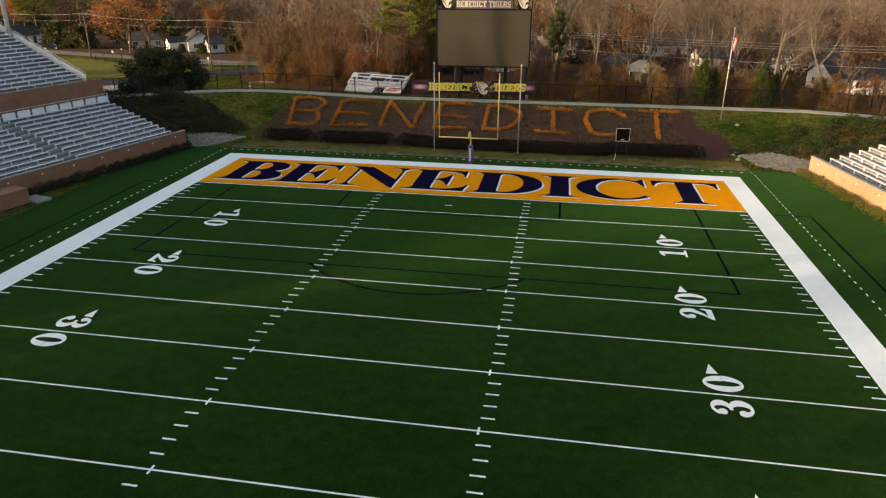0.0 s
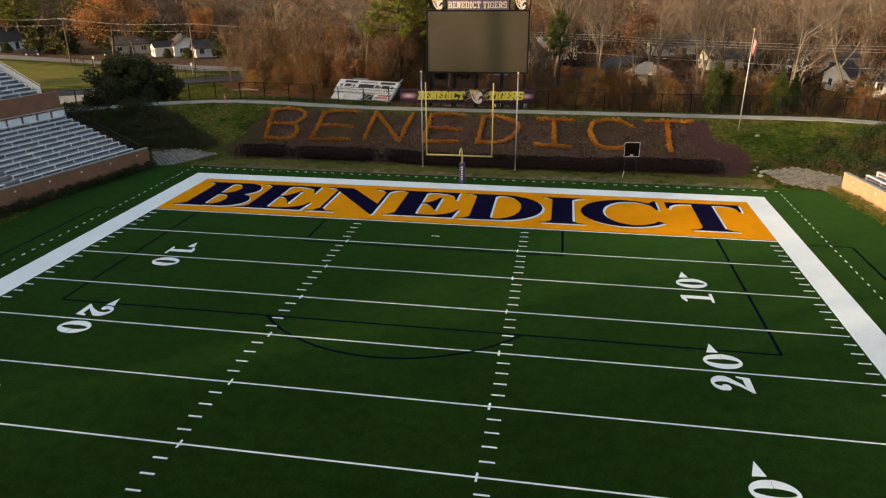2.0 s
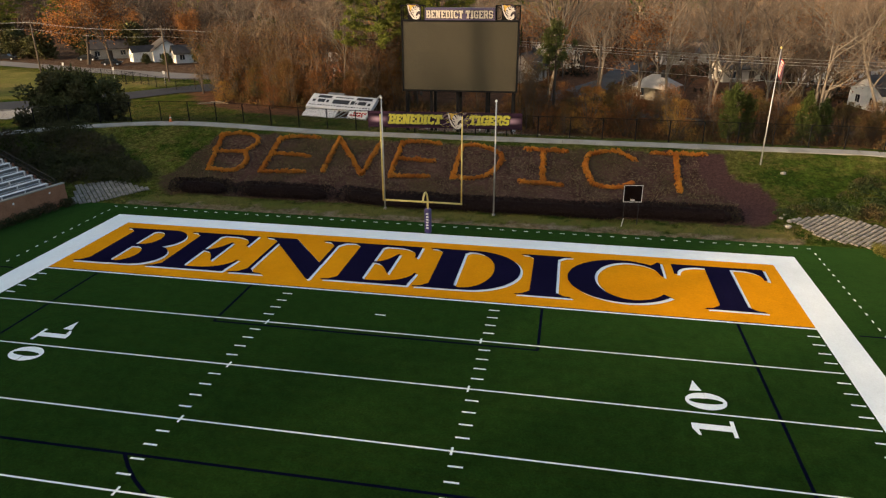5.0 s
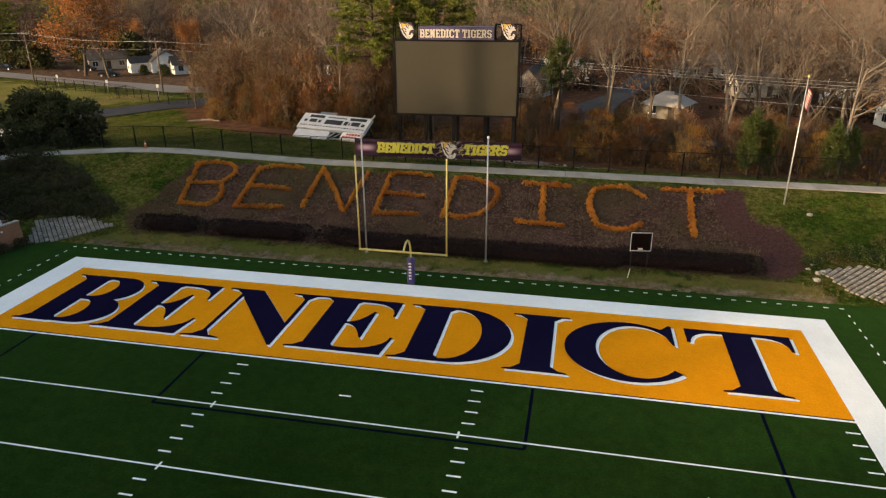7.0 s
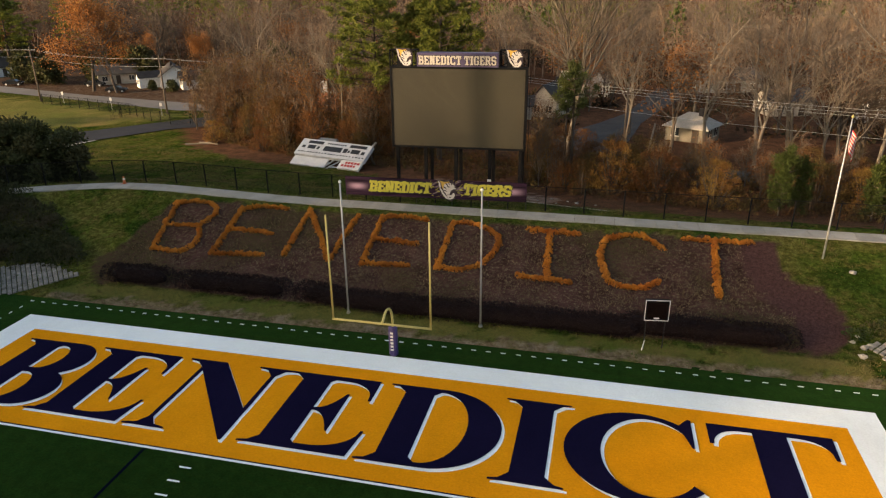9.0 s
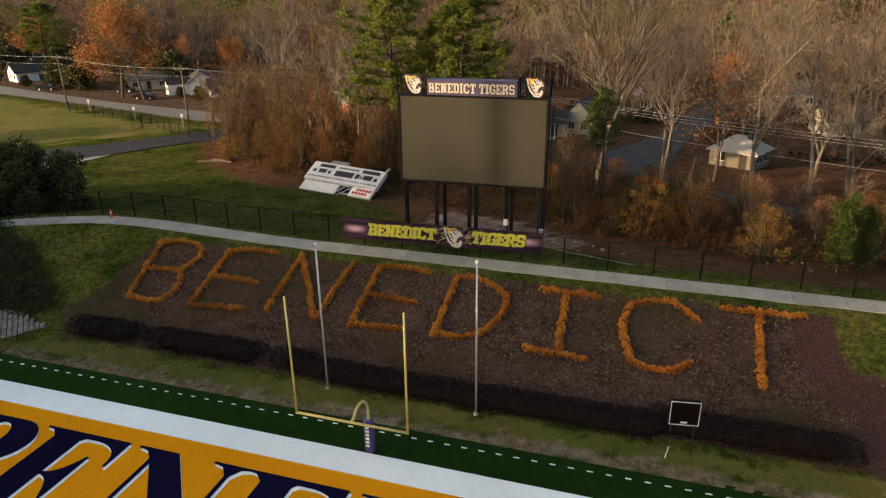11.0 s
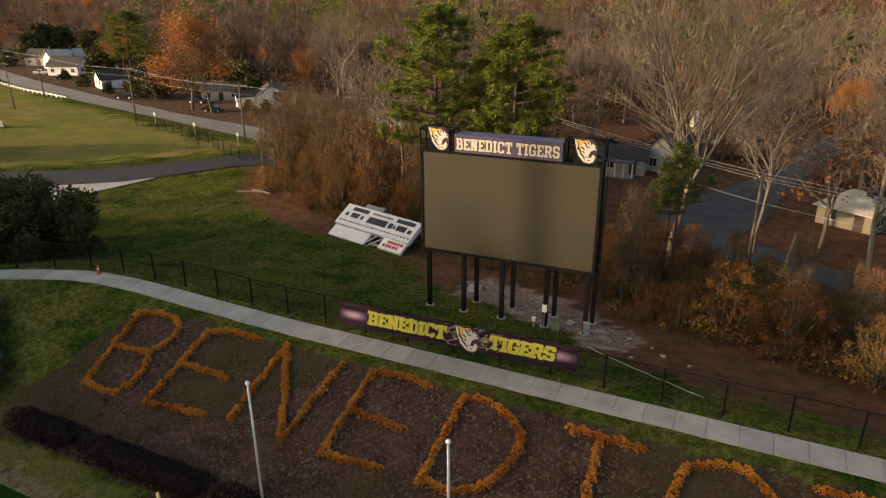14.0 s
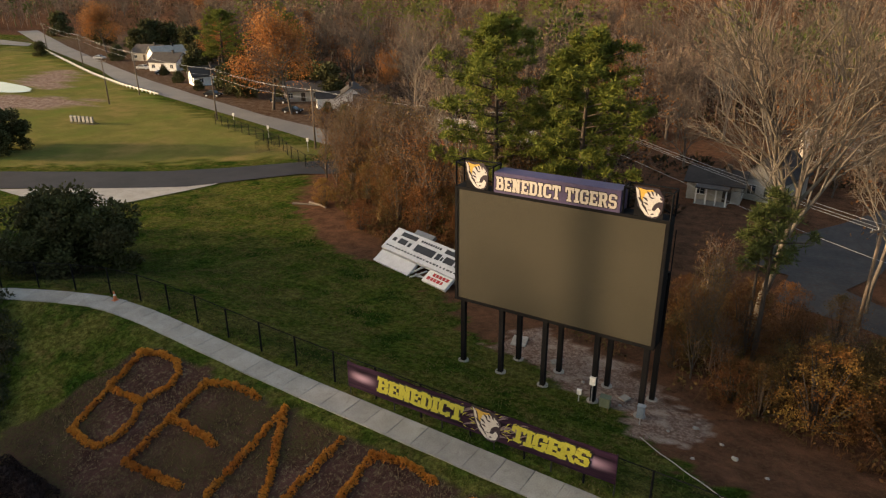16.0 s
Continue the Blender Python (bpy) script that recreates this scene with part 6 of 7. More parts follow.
brush = [round_bush(91 + i, blobs(91 + i, 120, 2.5, 2.4, 7.2, 0.6), (OLIVE_BROWN, GOLD_BROWN, TWIG_LEAF)[i], 5000, 0.155, 8, BARK_DARK) for i in range(3)]
young_pine = [pine_tree(75, 5.5, 1.25, 0.1, 24, 30, PINE_DARK)]
oak_bush = round_bush(81, blobs(81, 130, 5.8, 5.0, 6.6, 0.95), OAK_LEAF, 30000, 0.34)
orange_shrub = [round_bush(85 + i, blobs(85 + i, 110, 2.4, 2.4, 4.8, 0.45), (YELLOW_LEAF, RUST_LEAF, OLIVE_BROWN)[i], 6500, 0.125, 8, BARK_DARK) for i in range(3)]
random.seed(12)

plant("evergreen_tree", oak_bush, -47.0, 34.3, "broad dark evergreen oak beside the fence", turn=20, scale=1.08, sx=1.0)
plant("evergreen_tree", oak_bush, -111.5, 55.5, "broad dark evergreen oak beside the driveway", turn=60, scale=1.15)
plant("evergreen_tree", oak_bush, -66, 30, "broad dark evergreen oak beside the fence", turn=120, scale=0.9)
for x, y, k, s in ((-17, 58.6, 0, 1.0), (-8.8, 58.2, 1, 1.05), (-12.6, 63, 1, 0.92)):
    plant("pine_tree", pines[k], x, y, "tall green pine standing behind the scoreboard", scale=s, group="pines behind the scoreboard")
plant("pine_tree", pines[2], 8.0, 50.5, "slender young pine with a bare lower trunk", turn=40)
plant("pine_tree", pines[2], 7.2, 51.6, "slender young pine with a bare lower trunk", scale=0.85)
plant("bare_tree", spreading, 7.0, 57, "large spreading bare tree with pale limbs", turn=70, scale=1.36)
for x, y, k, s in ((22.9, 59, 0, 1.1), (29.4, 64.4, 1, 1.1), (34, 68, 2, 1.2), (15, 84, 1, 1.0), (42.8, 64.5, 0, 1.15), (14, 66, 2, 0.9), (48, 56, 1, 1.05), (-24, 64, 2, 0.95), (-52, 96, 0, 1.15), (-62, 108, 1, 1.1), (38, 47, 0, 0.9), (54, 70, 2, 1.1)):
    plant("bare_tree", hero[k], x, y, "tall bare tree with pale limbs and fine twigs", scale=s, group="bare trees behind the bank")
for i in range(60):
    t = random.random()
    x, y = -53 + 39 * t + random.uniform(-2, 2), 75 - 18 * t + random.uniform(-1.0, 7)
    plant("sapling", thicket[(0, 1, 2, 0)[i % 4] if t < 0.62 else (3, 1, 0, 2)[i % 4]], x, y, "slender sapling with thin autumn leaves in a thicket", scale=random.uniform(0.9, 1.45), group="thicket beside the old scoreboard")
for i, (x, y, k, s) in enumerate(((7.8, 45.2, 1, 0.65), (12.4, 45.0, 0, 1.15), (16.7, 43.8, 1, 1.1), (14.4, 46.5, 2, 1.0), (21.6, 41, 0, 0.95), (10.3, 47.6, 2, 0.8), (4.4, 50.2, 2, 0.6), (18.4, 47, 2, 0.8), (30.5, 43, 2, 1.0), (34, 42, 0, 0.9), (39, 42, 2, 1.0), (44, 40, 0, 0.9), (28, 46, 2, 0.7), (-33.5, 58.5, 1, 0.7), (-24.5, 56.5, 1, 0.6), (-44, 64, 0, 0.7), (-19, 57.5, 2, 0.7), (50, 44, 1, 1.1))):
    plant("shrub", orange_shrub[k], x, y, ("yellow-brown leafy shrub at the wood's edge", "rusty brown leafy shrub at the wood's edge", "olive-brown leafy shrub at the wood's edge")[k], "shrub", s, group="autumn shrubs at the wood's edge")
for i in range(22):
    x, y = random.uniform(8, 46), random.uniform(43, 56)
    if 50 < y and x < 9:
        continue
    plant("sapling", thicket[i % 4], x, y, "slender sapling with few brown leaves at the wood's edge", scale=random.uniform(0.4, 0.75), group="saplings at the wood's edge")
for i in range(14):
    t = random.random()
    plant("sapling", wood[i % 4], -52 + 37 * t, 76 - 17.5 * t + random.uniform(0, 6), "tall bare sapling rising out of a thicket", scale=random.uniform(0.55, 0.8), group="bare saplings in the thicket", sx=0.8)
for i in range(26):
    t = (i + random.random()) / 26
    x, y = -52 + 38 * t + random.uniform(-1, 1), 72.5 - 17.5 * t + random.uniform(0, 5)
    plant("brush", brush[i % 3], x, y, ("olive-brown leafy brush filling a thicket", "golden brown leafy brush filling a thicket", "rusty brown leafy brush filling a thicket")[i % 3], "shrub", random.uniform(0.5, 0.95), group="brush in the thicket")
for x, y, k in ((-34, 67, 0.6), (-41, 71, 0.65), (-25, 64, 0.6)):
    plant("evergreen_bush", dark_bush[0], x, y, "dark evergreen bush deep in a thicket", "shrub", k, group="evergreens in the thicket")
for i in range(14):
    x, y = random.uniform(6, 50), random.uniform(43, 52)
    plant("brush", brush[0], x, y, "olive-brown leafy brush at the wood's edge", "shrub", random.uniform(0.45, 0.85), group="brush at the wood's edge")
for i, (x, y, s) in enumerate(((5.6, 52.5, 0.6), (9.2, 55.5, 0.7), (3.4, 47.5, 0.45), (10.6, 52.0, 0.65), (2.2, 54.5, 0.6), (12.5, 57.5, 0.6), (6.6, 57.5, 0.55), (-2.5, 56.5, 0.7), (4.2, 49.6, 0.75), (6.9, 52.2, 0.85), (9.4, 50.0, 0.6))):
    plant("brush", brush[(1, 2, 0)[i % 3]], x, y, ("golden brown leafy brush beside the scoreboard", "rusty brown leafy brush beside the scoreboard", "olive-brown leafy brush beside the scoreboard")[i % 3], "shrub", s, group="brush beside the scoreboard")
for x, y, s in ((26.6, 38.5, 1.0), (28.4, 39.6, 0.85), (33.8, 38.2, 0.9), (36, 40, 0.8)):
    plant("young_pine", young_pine[0], x, y, "bushy young green pine at the wood's edge", scale=s, group="young pines by the fence", sx=0.8)
for x, y, k, s in ((4.9, 46.6, 0, 0.85), (5.7, 48.4, 2, 1.0), (4.2, 50.6, 0, 1.05), (6.6, 46.2, 3, 0.6)):
    plant("sapling", thicket[k], x, y, "leafy olive-brown sapling beside the scoreboard", scale=s, group="saplings beside the scoreboard", sx=0.7)
plant("orange_tree", wood_orange[0], -103, 110.8, "orange autumn tree beside the street", scale=1.75, turn=30)
for x, y, k in ((8.2, 103, 1.1), (10.5, 112, 1.3), (5.5, 108, 1.1), (30, 92, 1.0)):
    plant("woodland_tree", thicket[3], x, y, "rusty brown tree among the back houses", scale=k, group="rusty trees among the houses")
plant("orange_tree", wood_brown[1], -95.5, 109, "rusty brown tree beside the street", scale=1.3)
plant("pine_tree", pines[1], -150, 136, "tall green pine behind the street", scale=0.95, sx=1.5)
plant("pine_tree", pines[0], -121, 134, "tall green pine behind the street", scale=0.85, sx=1.4)

# unseen trees added behind the tall stand to shade the field and bank
for i in range(30):
    y = -66 + 2.3 * i + random.uniform(-1.5, 1.5)
    plant("bare_tree", wood[i % 4], -80 - 20 * random.random(), y, "tall bare tree added unseen behind the grandstand to shade the field", scale=random.uniform(1.8, 2.05) if y < -30 else random.uniform(1.45, 1.65), group="bare trees behind the grandstand")

# more unseen trees, sized to keep low sun off the end zone
for i in range(22):
    plant("bare_tree", wood[i % 4], -78 - 20 * random.random(), -142 + 3.4 * i + random.uniform(-1.5, 1.5), "bare tree added unseen behind the grandstand to shade the field", scale=random.uniform(1.6, 1.75) if i > 13 else random.uniform(1.45, 1.6), group="bare trees behind the grandstand")

# evergreens between the houses
for i, (x, y, s) in enumerate(((-250, 182, 2.2), (-244, 186, 2.0), (-362, 204, 2.2), (-290, 184, 2.0), (-270, 146, 1.0), (-171, 143, 1.4), (-160, 128, 0.6), (-136, 126, 1.3), (-128, 121, 0.9), (-122, 119, 1.2), (-112, 124, 1.1), (-104, 130, 1.6), (-178, 136, 0.5), (-197, 148, 0.7), (-228, 152, 1.0), (-84, 113, 0.5), (-91, 115.5, 0.4), (-76, 116, 0.9), (-142, 121, 0.5), (-234, 166, 1.9), (-212, 172, 2.0), (-190, 162, 1.8), (-160, 150, 1.6), (-120, 136, 2.0), (-64, 126, 1.8), (-110, 130, 1.6))):
    plant("evergreen_tree" if s > 1 else "evergreen_bush", dark_bush[i % 2], x, y, "dense dark evergreen among the small houses", "tree" if s > 1 else "shrub", s, group="evergreens among the houses")

# the woods, tree by tree where they can be told apart
STREETS = [[(-52, 88), (-68, 87), (-103, 95), (-171, 112), (-304, 158), (-420, 205), (-415, 230), (-300, 184), (-204, 149), (-131, 122), (-100, 118), (-50, 118)], [(2, 70), (15, 70), (31, 135), (20, 138)], [(-10, 63), (8.5, 62), (18, 58), (30, 51), (60, 42), (62, 51), (30, 60), (15, 70), (-10, 77)]]
HOUSE_SPOTS = [(-98, 118), (-90, 122), (-82, 120), (-151, 130), (-188, 146), (-205, 156), (-218, 160), (-183, 138), (-143, 122), (-112, 112), (-230, 150), (24, 84), (38, 99), (1, 80), (-40, 101), (60, 79), (6, 124), (36, 134), (1, 98), (-5, 95), (-107, 125), (62, 108), (-12, 122), (-52, 190)]
woods = 0
while woods < 180:
    x, y = random.uniform(-75, 120), 62 + 190 * random.random() ** 1.3
    if x < -46 and y < 122 or any(inside(x, y, s) for s in STREETS) or any(math.hypot(x - hx, y - hy) < 9 for hx, hy in HOUSE_SPOTS) or y < 74 - 0.1 * x and -50 < x < 0:
        continue
    k = random.random()
    kind = (wood_pale[woods % 2] if x > -12 and woods % 5 < 3 else wood[woods % 4]) if k < 0.72 else wood_brown[woods % 2] if k < 0.9 else wood_orange[woods % 2] if k < 0.95 else far_pine[0]
    plant("woodland_tree", kind, x, y, "bare grey-brown woodland tree" if k < 0.72 else "woodland tree with brown leaves" if k < 0.9 else "woodland tree with orange leaves" if k < 0.95 else "green pine among bare trees", scale=random.uniform(0.7, 1.15), group="woodland trees")
    woods += 1
woods = 0
while woods < 170:
    x, y = random.uniform(-290, -62), random.uniform(118, 275)
    edge = 128 - 0.34 * (x + 62) if x < -62 else 128
    if y < edge or any(math.hypot(x - hx, y - hy) < 9 for hx, hy in HOUSE_SPOTS):
        continue
    k = random.random()
    kind = wood[woods % 4] if k < 0.68 else wood_brown[woods % 2] if k < 0.84 else wood_orange[woods % 2] if k < 0.92 else far_pine[0]
    plant("woodland_tree", kind, x, y, "bare grey-brown woodland tree" if k < 0.68 else "woodland tree with brown leaves" if k < 0.84 else "woodland tree with orange leaves" if k < 0.92 else "green pine among bare trees", scale=random.uniform(0.75, 1.15), group="woodland trees")
    woods += 1
plant("orange_tree", wood_orange[0], -258, 166, "orange autumn tree beside the far street", scale=1.6)
plant("orange_tree", wood_orange[1], -172, 152, "orange autumn tree beside the far street", scale=1.3)

# woods beyond the ball field
woods = 0
while woods < 40:
    x, y = random.uniform(-620, -335), random.uniform(60, 330)
    if abs(y - (165 + (x + 304) * -0.4)) < 22:
        continue
    plant("woodland_tree", wood[woods % 4] if woods % 5 else wood_orange[woods % 2], x, y, "bare grey-brown woodland tree" if woods % 5 else "woodland tree with orange leaves", scale=random.uniform(0.8, 1.3), group="woodland trees")
    woods += 1

# far woods, too many to tell apart: grey, tan and rusty crowns over a dark understorey
def wooded(x, y):
    return not (y < 140 - 0.42 * (x + 40) and x > -440 or any(math.hypot(x - hx, y - hy) < 12 for hx, hy in HOUSE_SPOTS))


crowns = {"grey": Build(), "tan": Build(), "rust": Build()}
for _ in range(4600):
    y = 150 + 1250 * random.random() ** 2.0
    x = random.uniform(-2.9, 1.0) * y
    if not wooded(x, y):
        continue
    k = random.random() + 0.5 * noise.noise((x * 0.012, y * 0.012, 4)) - (0.12 if x > -0.05 * y else 0)
    b = crowns["tan" if k < 0.2 else "rust" if k > 0.88 else "grey"]
    z = ground(x, y)
    h, w = random.uniform(9, 18), random.uniform(3.2, 6.5)
    c = Vector((x, y, z + h * 0.58))
    for _ in range(95 if y < 420 else 50):
        v = Vector((random.gauss(0, 1), random.gauss(0, 1), random.gauss(0.15, 1))).normalized() * random.uniform(0.35, 1)
        d = (v * 0.8 + Vector((random.uniform(-0.8, 0.8), random.uniform(-0.8, 0.8), random.uniform(-0.2, 0.9)))).normalized()
        sliver(b, c + Vector((v.x * w, v.y * w, v.z * h * 0.42)), d, random.uniform(0.9, 2.3), 0.09 + y * 0.00045)
    b.tube([(x, y, z), (x, y, z + h * 0.7)], [0.22, 0.1], 3, caps=False)
    for _ in range(3):
        a = random.uniform(0, 6.28)
        b.tube([(x, y, z + h * random.uniform(0.25, 0.5)), (x + w * 0.7 * math.cos(a), y + w * 0.7 * math.sin(a), z + h * 0.85)], [0.11, 0.03], 3, caps=False)
FAR_GREY = leafy("far_grey_twigs", (0.0624, 0.0468, 0.0377), (0.1495, 0.1118, 0.0871), (0.117, 0.0754, 0.052), vary=0, through_leaf=0)
FAR_TAN = leafy("far_tan_twigs", (0.102, 0.0768, 0.0552), (0.204, 0.1536, 0.108), (0.162, 0.102, 0.06), vary=0, through_leaf=0)
FAR_RUST = leafy("far_rusty_leaves", (0.09, 0.042, 0.02), (0.18, 0.08, 0.034), (0.12, 0.075, 0.035), vary=0, through_leaf=0)
for key, mt, lab in (("grey", FAR_GREY, "bare grey-brown woods reaching to the horizon"), ("tan", FAR_TAN, "pale tan bare crowns in the far woods"), ("rust", FAR_RUST, "rusty autumn crowns in the far woods")):
    tagged(part("far_woods", crowns[key], mt), lab, "woods", kind="stuff")
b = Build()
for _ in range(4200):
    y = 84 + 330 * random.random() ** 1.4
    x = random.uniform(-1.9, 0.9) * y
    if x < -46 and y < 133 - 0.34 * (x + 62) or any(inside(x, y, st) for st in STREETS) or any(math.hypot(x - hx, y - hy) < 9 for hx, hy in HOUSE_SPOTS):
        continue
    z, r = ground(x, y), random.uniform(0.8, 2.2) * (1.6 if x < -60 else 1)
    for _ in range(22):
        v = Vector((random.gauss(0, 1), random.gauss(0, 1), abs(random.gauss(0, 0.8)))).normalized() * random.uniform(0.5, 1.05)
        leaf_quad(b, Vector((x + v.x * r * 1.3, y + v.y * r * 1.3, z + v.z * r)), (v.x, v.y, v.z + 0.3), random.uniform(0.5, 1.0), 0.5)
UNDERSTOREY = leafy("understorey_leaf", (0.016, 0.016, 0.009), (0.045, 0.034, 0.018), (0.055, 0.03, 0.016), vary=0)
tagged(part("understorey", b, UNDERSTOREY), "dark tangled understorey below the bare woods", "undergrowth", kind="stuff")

# undergrowth of dry stems and leaves at the foot of the woods
b, random_spot = Build(), random.Random(5)
UNDER = [[(11, 43), (24, 37.5), (60, 33), (70, 58), (2, 58), (4, 44)], [(-53, 76), (-48, 68), (-38, 61), (-28, 55.5), (-14, 52), (0, 46), (4, 58), (-20, 70), (-40, 84)]]
n = 0
while n < 9000:
    area_of = UNDER[n % 2]
    x, y = random_spot.uniform(-55, 70), random_spot.uniform(33, 84)
    if not inside(x, y, area_of) or noise.noise((x * 0.3, y * 0.3, 7)) < random_spot.uniform(-0.5, 0.35):
        continue
    z = ground(x, y)
    up = Vector((random_spot.gauss(0, 0.35), random_spot.gauss(0, 0.35), 1)).normalized()
    h = random_spot.uniform(0.5, 2.1)
    sliver(b, Vector((x, y, z - 0.02)), up, h, 0.05)
    leaf_quad(b, Vector((x, y, z)) + up * (h * random_spot.uniform(0.2, 0.8)), (random_spot.uniform(-1, 1), random_spot.uniform(-1, 1), random_spot.uniform(-0.2, 1)), 0.3, 0.2)
    leaf_quad(b, Vector((x + 0.3, y + 0.2, z + 0.06)), (random_spot.uniform(-1, 1), random_spot.uniform(-1, 1), random_spot.uniform(-0.2, 1)), 0.34, 0.24)
    n += 1
tagged(part("undergrowth", b, OLIVE_BROWN), "dry brown undergrowth at the foot of the woods", "undergrowth", kind="stuff")

# dark pines here and there in the far woods
b = Build()
for _ in range(260):
    y = 170 + 900 * random.random() ** 1.6
    x = random.uniform(-2.2, 1.0) * y
    if y < 150 - 0.42 * (x + 40) and x > -440:
        continue
    z, h, w = ground(x, y), random.uniform(14, 20), random.uniform(2.2, 3.6)
    b.tube([(x, y, z), (x, y, z + h * 0.9)], [0.25, 0.08], 3, caps=False)
    for _ in range(70):
        v = Vector((random.gauss(0, 1), random.gauss(0, 1), random.gauss(0, 1))).normalized() * random.uniform(0.5, 1)
        leaf_quad(b, Vector((x + v.x * w, y + v.y * w, z + h * (0.66 + 0.3 * v.z))), (v.x, v.y, v.z + 0.6), random.uniform(1.0, 1.7), 0.9)
tagged(part("far_pines", b, PINE_DARK), "dark green pines scattered through the far woods", "woods", kind="stuff")

# ---- houses beyond the bank ----
def house(x, y, turn, length, width, wall_h, rise, wall_mat, roof_mat, label, porch=False, category="house", hip=0.0):
    """Gabled house: ridge along local x."""
    h = thing("house", label, category, pose(x, y, ground(x, y) - 0.15, 0, 0, turn))
    l, w = length / 2, width / 2
    b = Build()
    for s in (-1, 1):
        b.box(-l, s * w - 0.1, 0, l, s * w + 0.1, wall_h)
        b.face([(s * l, -w + 0.1, 0), (s * l, w - 0.1, 0), (s * l, w - 0.1, wall_h), *(() if hip else ((s * l, 0, wall_h + rise),)), (s * l, -w + 0.1, wall_h)])
    part("wall", b, wall_mat, h)
    o, th = 0.45, 0.14
    for s in (-1, 1):
        k = rise / w
        e = [(-l - o, s * (w + o), wall_h - o * k), (l + o, s * (w + o), wall_h - o * k), (l + o - hip, 0, wall_h + rise + 0.02), (-l - o + hip, 0, wall_h + rise + 0.02)]
        b = Build().face([(px, py, pz + th) for px, py, pz in e]).face([e[0], e[3], e[2], e[1]])
        for i in range(4):
            p, q = e[i], e[(i + 1) % 4]
            b.face([p, q, (q[0], q[1], q[2] + th), (p[0], p[1], p[2] + th)])
        if hip:
            b.face([(s * (l + o), -w - o, e[0][2] + th), (s * (l + o), w + o, e[0][2] + th), (s * (l + o - hip), 0, wall_h + rise + 0.02 + th)])
        part("roof", b, roof_mat, h)
    for s in (-1, 1):
        n = max(2, int(length / 2.8))
        for i in range(n):
            px = -l + length * (i + 0.5) / n
            door = i == n // 2 and s < 0
            z0, z1, ww = (0.25, 2.25, 0.5) if door else (1.0, 2.15, 0.55)
            win = part("door" if door else "window", Build().box(px - ww, s * (w + 0.1) - 0.02, z0, px + ww, s * (w + 0.1) + 0.02, z1), BARK_DARK if door else GLASS, h)
            if not door:
                part("window_frame", Build().box(px - ww - 0.09, s * (w + 0.115) - 0.02, z0 - 0.1, px + ww + 0.09, s * (w + 0.115) + 0.03, z0).box(px - ww - 0.09, s * (w + 0.115) - 0.02, z1, px + ww + 0.09, s * (w + 0.115) + 0.03, z1 + 0.1).box(px - 0.03, s * (w + 0.115) - 0.02, z0, px + 0.03, s * (w + 0.115) + 0.03, z1), WHITE, win)
        for py in (-w * 0.45, w * 0.45):
            win = part("window", Build().box(s * l - 0.03, py - 0.5, 1.0, s * l + 0.03, py + 0.5, 2.15), GLASS, h)
            part("window_frame", Build().box(s * (l + 0.01) - 0.03, py - 0.6, 0.9, s * (l + 0.01) + 0.05, py + 0.6, 1.0).box(s * (l + 0.01) - 0.03, py - 0.6, 2.15, s * (l + 0.01) + 0.05, py + 0.6, 2.25).box(s * (l + 0.01) - 0.03, py - 0.03, 1.0, s * (l + 0.01) + 0.05, py + 0.03, 2.15), WHITE, win)
    part("chimney", Build().box(-0.3 + l * 0.4, -0.6, wall_h + rise * 0.4, 0.3 + l * 0.4, -0.1, wall_h + rise + 0.9), ROOF, h)
    if porch:
        part("porch_roof", Build().box(-l * 0.6, -w - 2.2, wall_h - 0.35, l * 0.6, -w - 0.12, wall_h - 0.2), roof_mat, h)
        for px in (-l * 0.55, -l * 0.18, l * 0.18, l * 0.55):
            part("porch_post", Build().box(px - 0.08, -w - 2.1, 0, px + 0.08, -w - 1.95, wall_h - 0.35), WHITE, h)
        part("porch_floor", Build().box(-l * 0.6, -w - 2.2, 0, l * 0.6, -w - 0.12, 0.25), CONCRETE, h)
    return h


HG = "small white clapboard house with dark shingle roof"
front = house(-90.6, 123.6, -52, 10, 6.6, 2.9, 2.2, HOUSE_WHITE, ROOF, "white clapboard house with a small front wing and dark roof")
b = Build()
for sy in (-1.6, 1.6):
    b.box(0, sy - 0.08, 0, 5.5, sy + 0.08, 2.6)
b.face([(0, -1.52, 0), (0, 1.52, 0), (0, 1.52, 2.6), (0, 0, 3.7), (0, -1.52, 2.6)])
spot = pose(-90.6, 123.6, ground(-90.6, 123.6) - 0.15, 0, 0, -52).inverted() @ pose(-96.2, 117.6, ground(-96, 118) - 0.15, 0, 0, 48)
wing = part("front_wing", b, HOUSE_WHITE, front, "small gabled white front wing", m=spot)
for sy in (-1, 1):
    part("wing_roof", Build().face([(-0.25, sy * 1.9, 2.42), (5.6, sy * 1.9, 2.42), (5.6, 0, 3.76), (-0.25, 0, 3.76)]).face([(-0.25, sy * 1.9, 2.5), (-0.25, 0, 3.86), (5.6, 0, 3.86), (5.6, sy * 1.9, 2.5)]), ROOF, wing)
    part("wing_window", Build().box(-0.04, sy * 0.7 - 0.28, 1.0, 0.03, sy * 0.7 + 0.28, 2.0), GLASS, wing)
house(-82.5, 119.5, 42, 6, 4.2, 2.6, 1.5, HOUSE_WHITE, ROOF, HG)
house(-107.5, 125, 42, 9, 5.5, 2.8, 1.8, SIDING, ROOF, "pale green house behind shrubs and a tree")
house(-151, 130.5, 65, 8, 6.5, 2.8, 2.2, HOUSE_WHITE, ROOF, HG)
house(-188, 145.5, 20, 10, 8, 3.0, 2.5, HOUSE_WHITE, ROOF, HG)
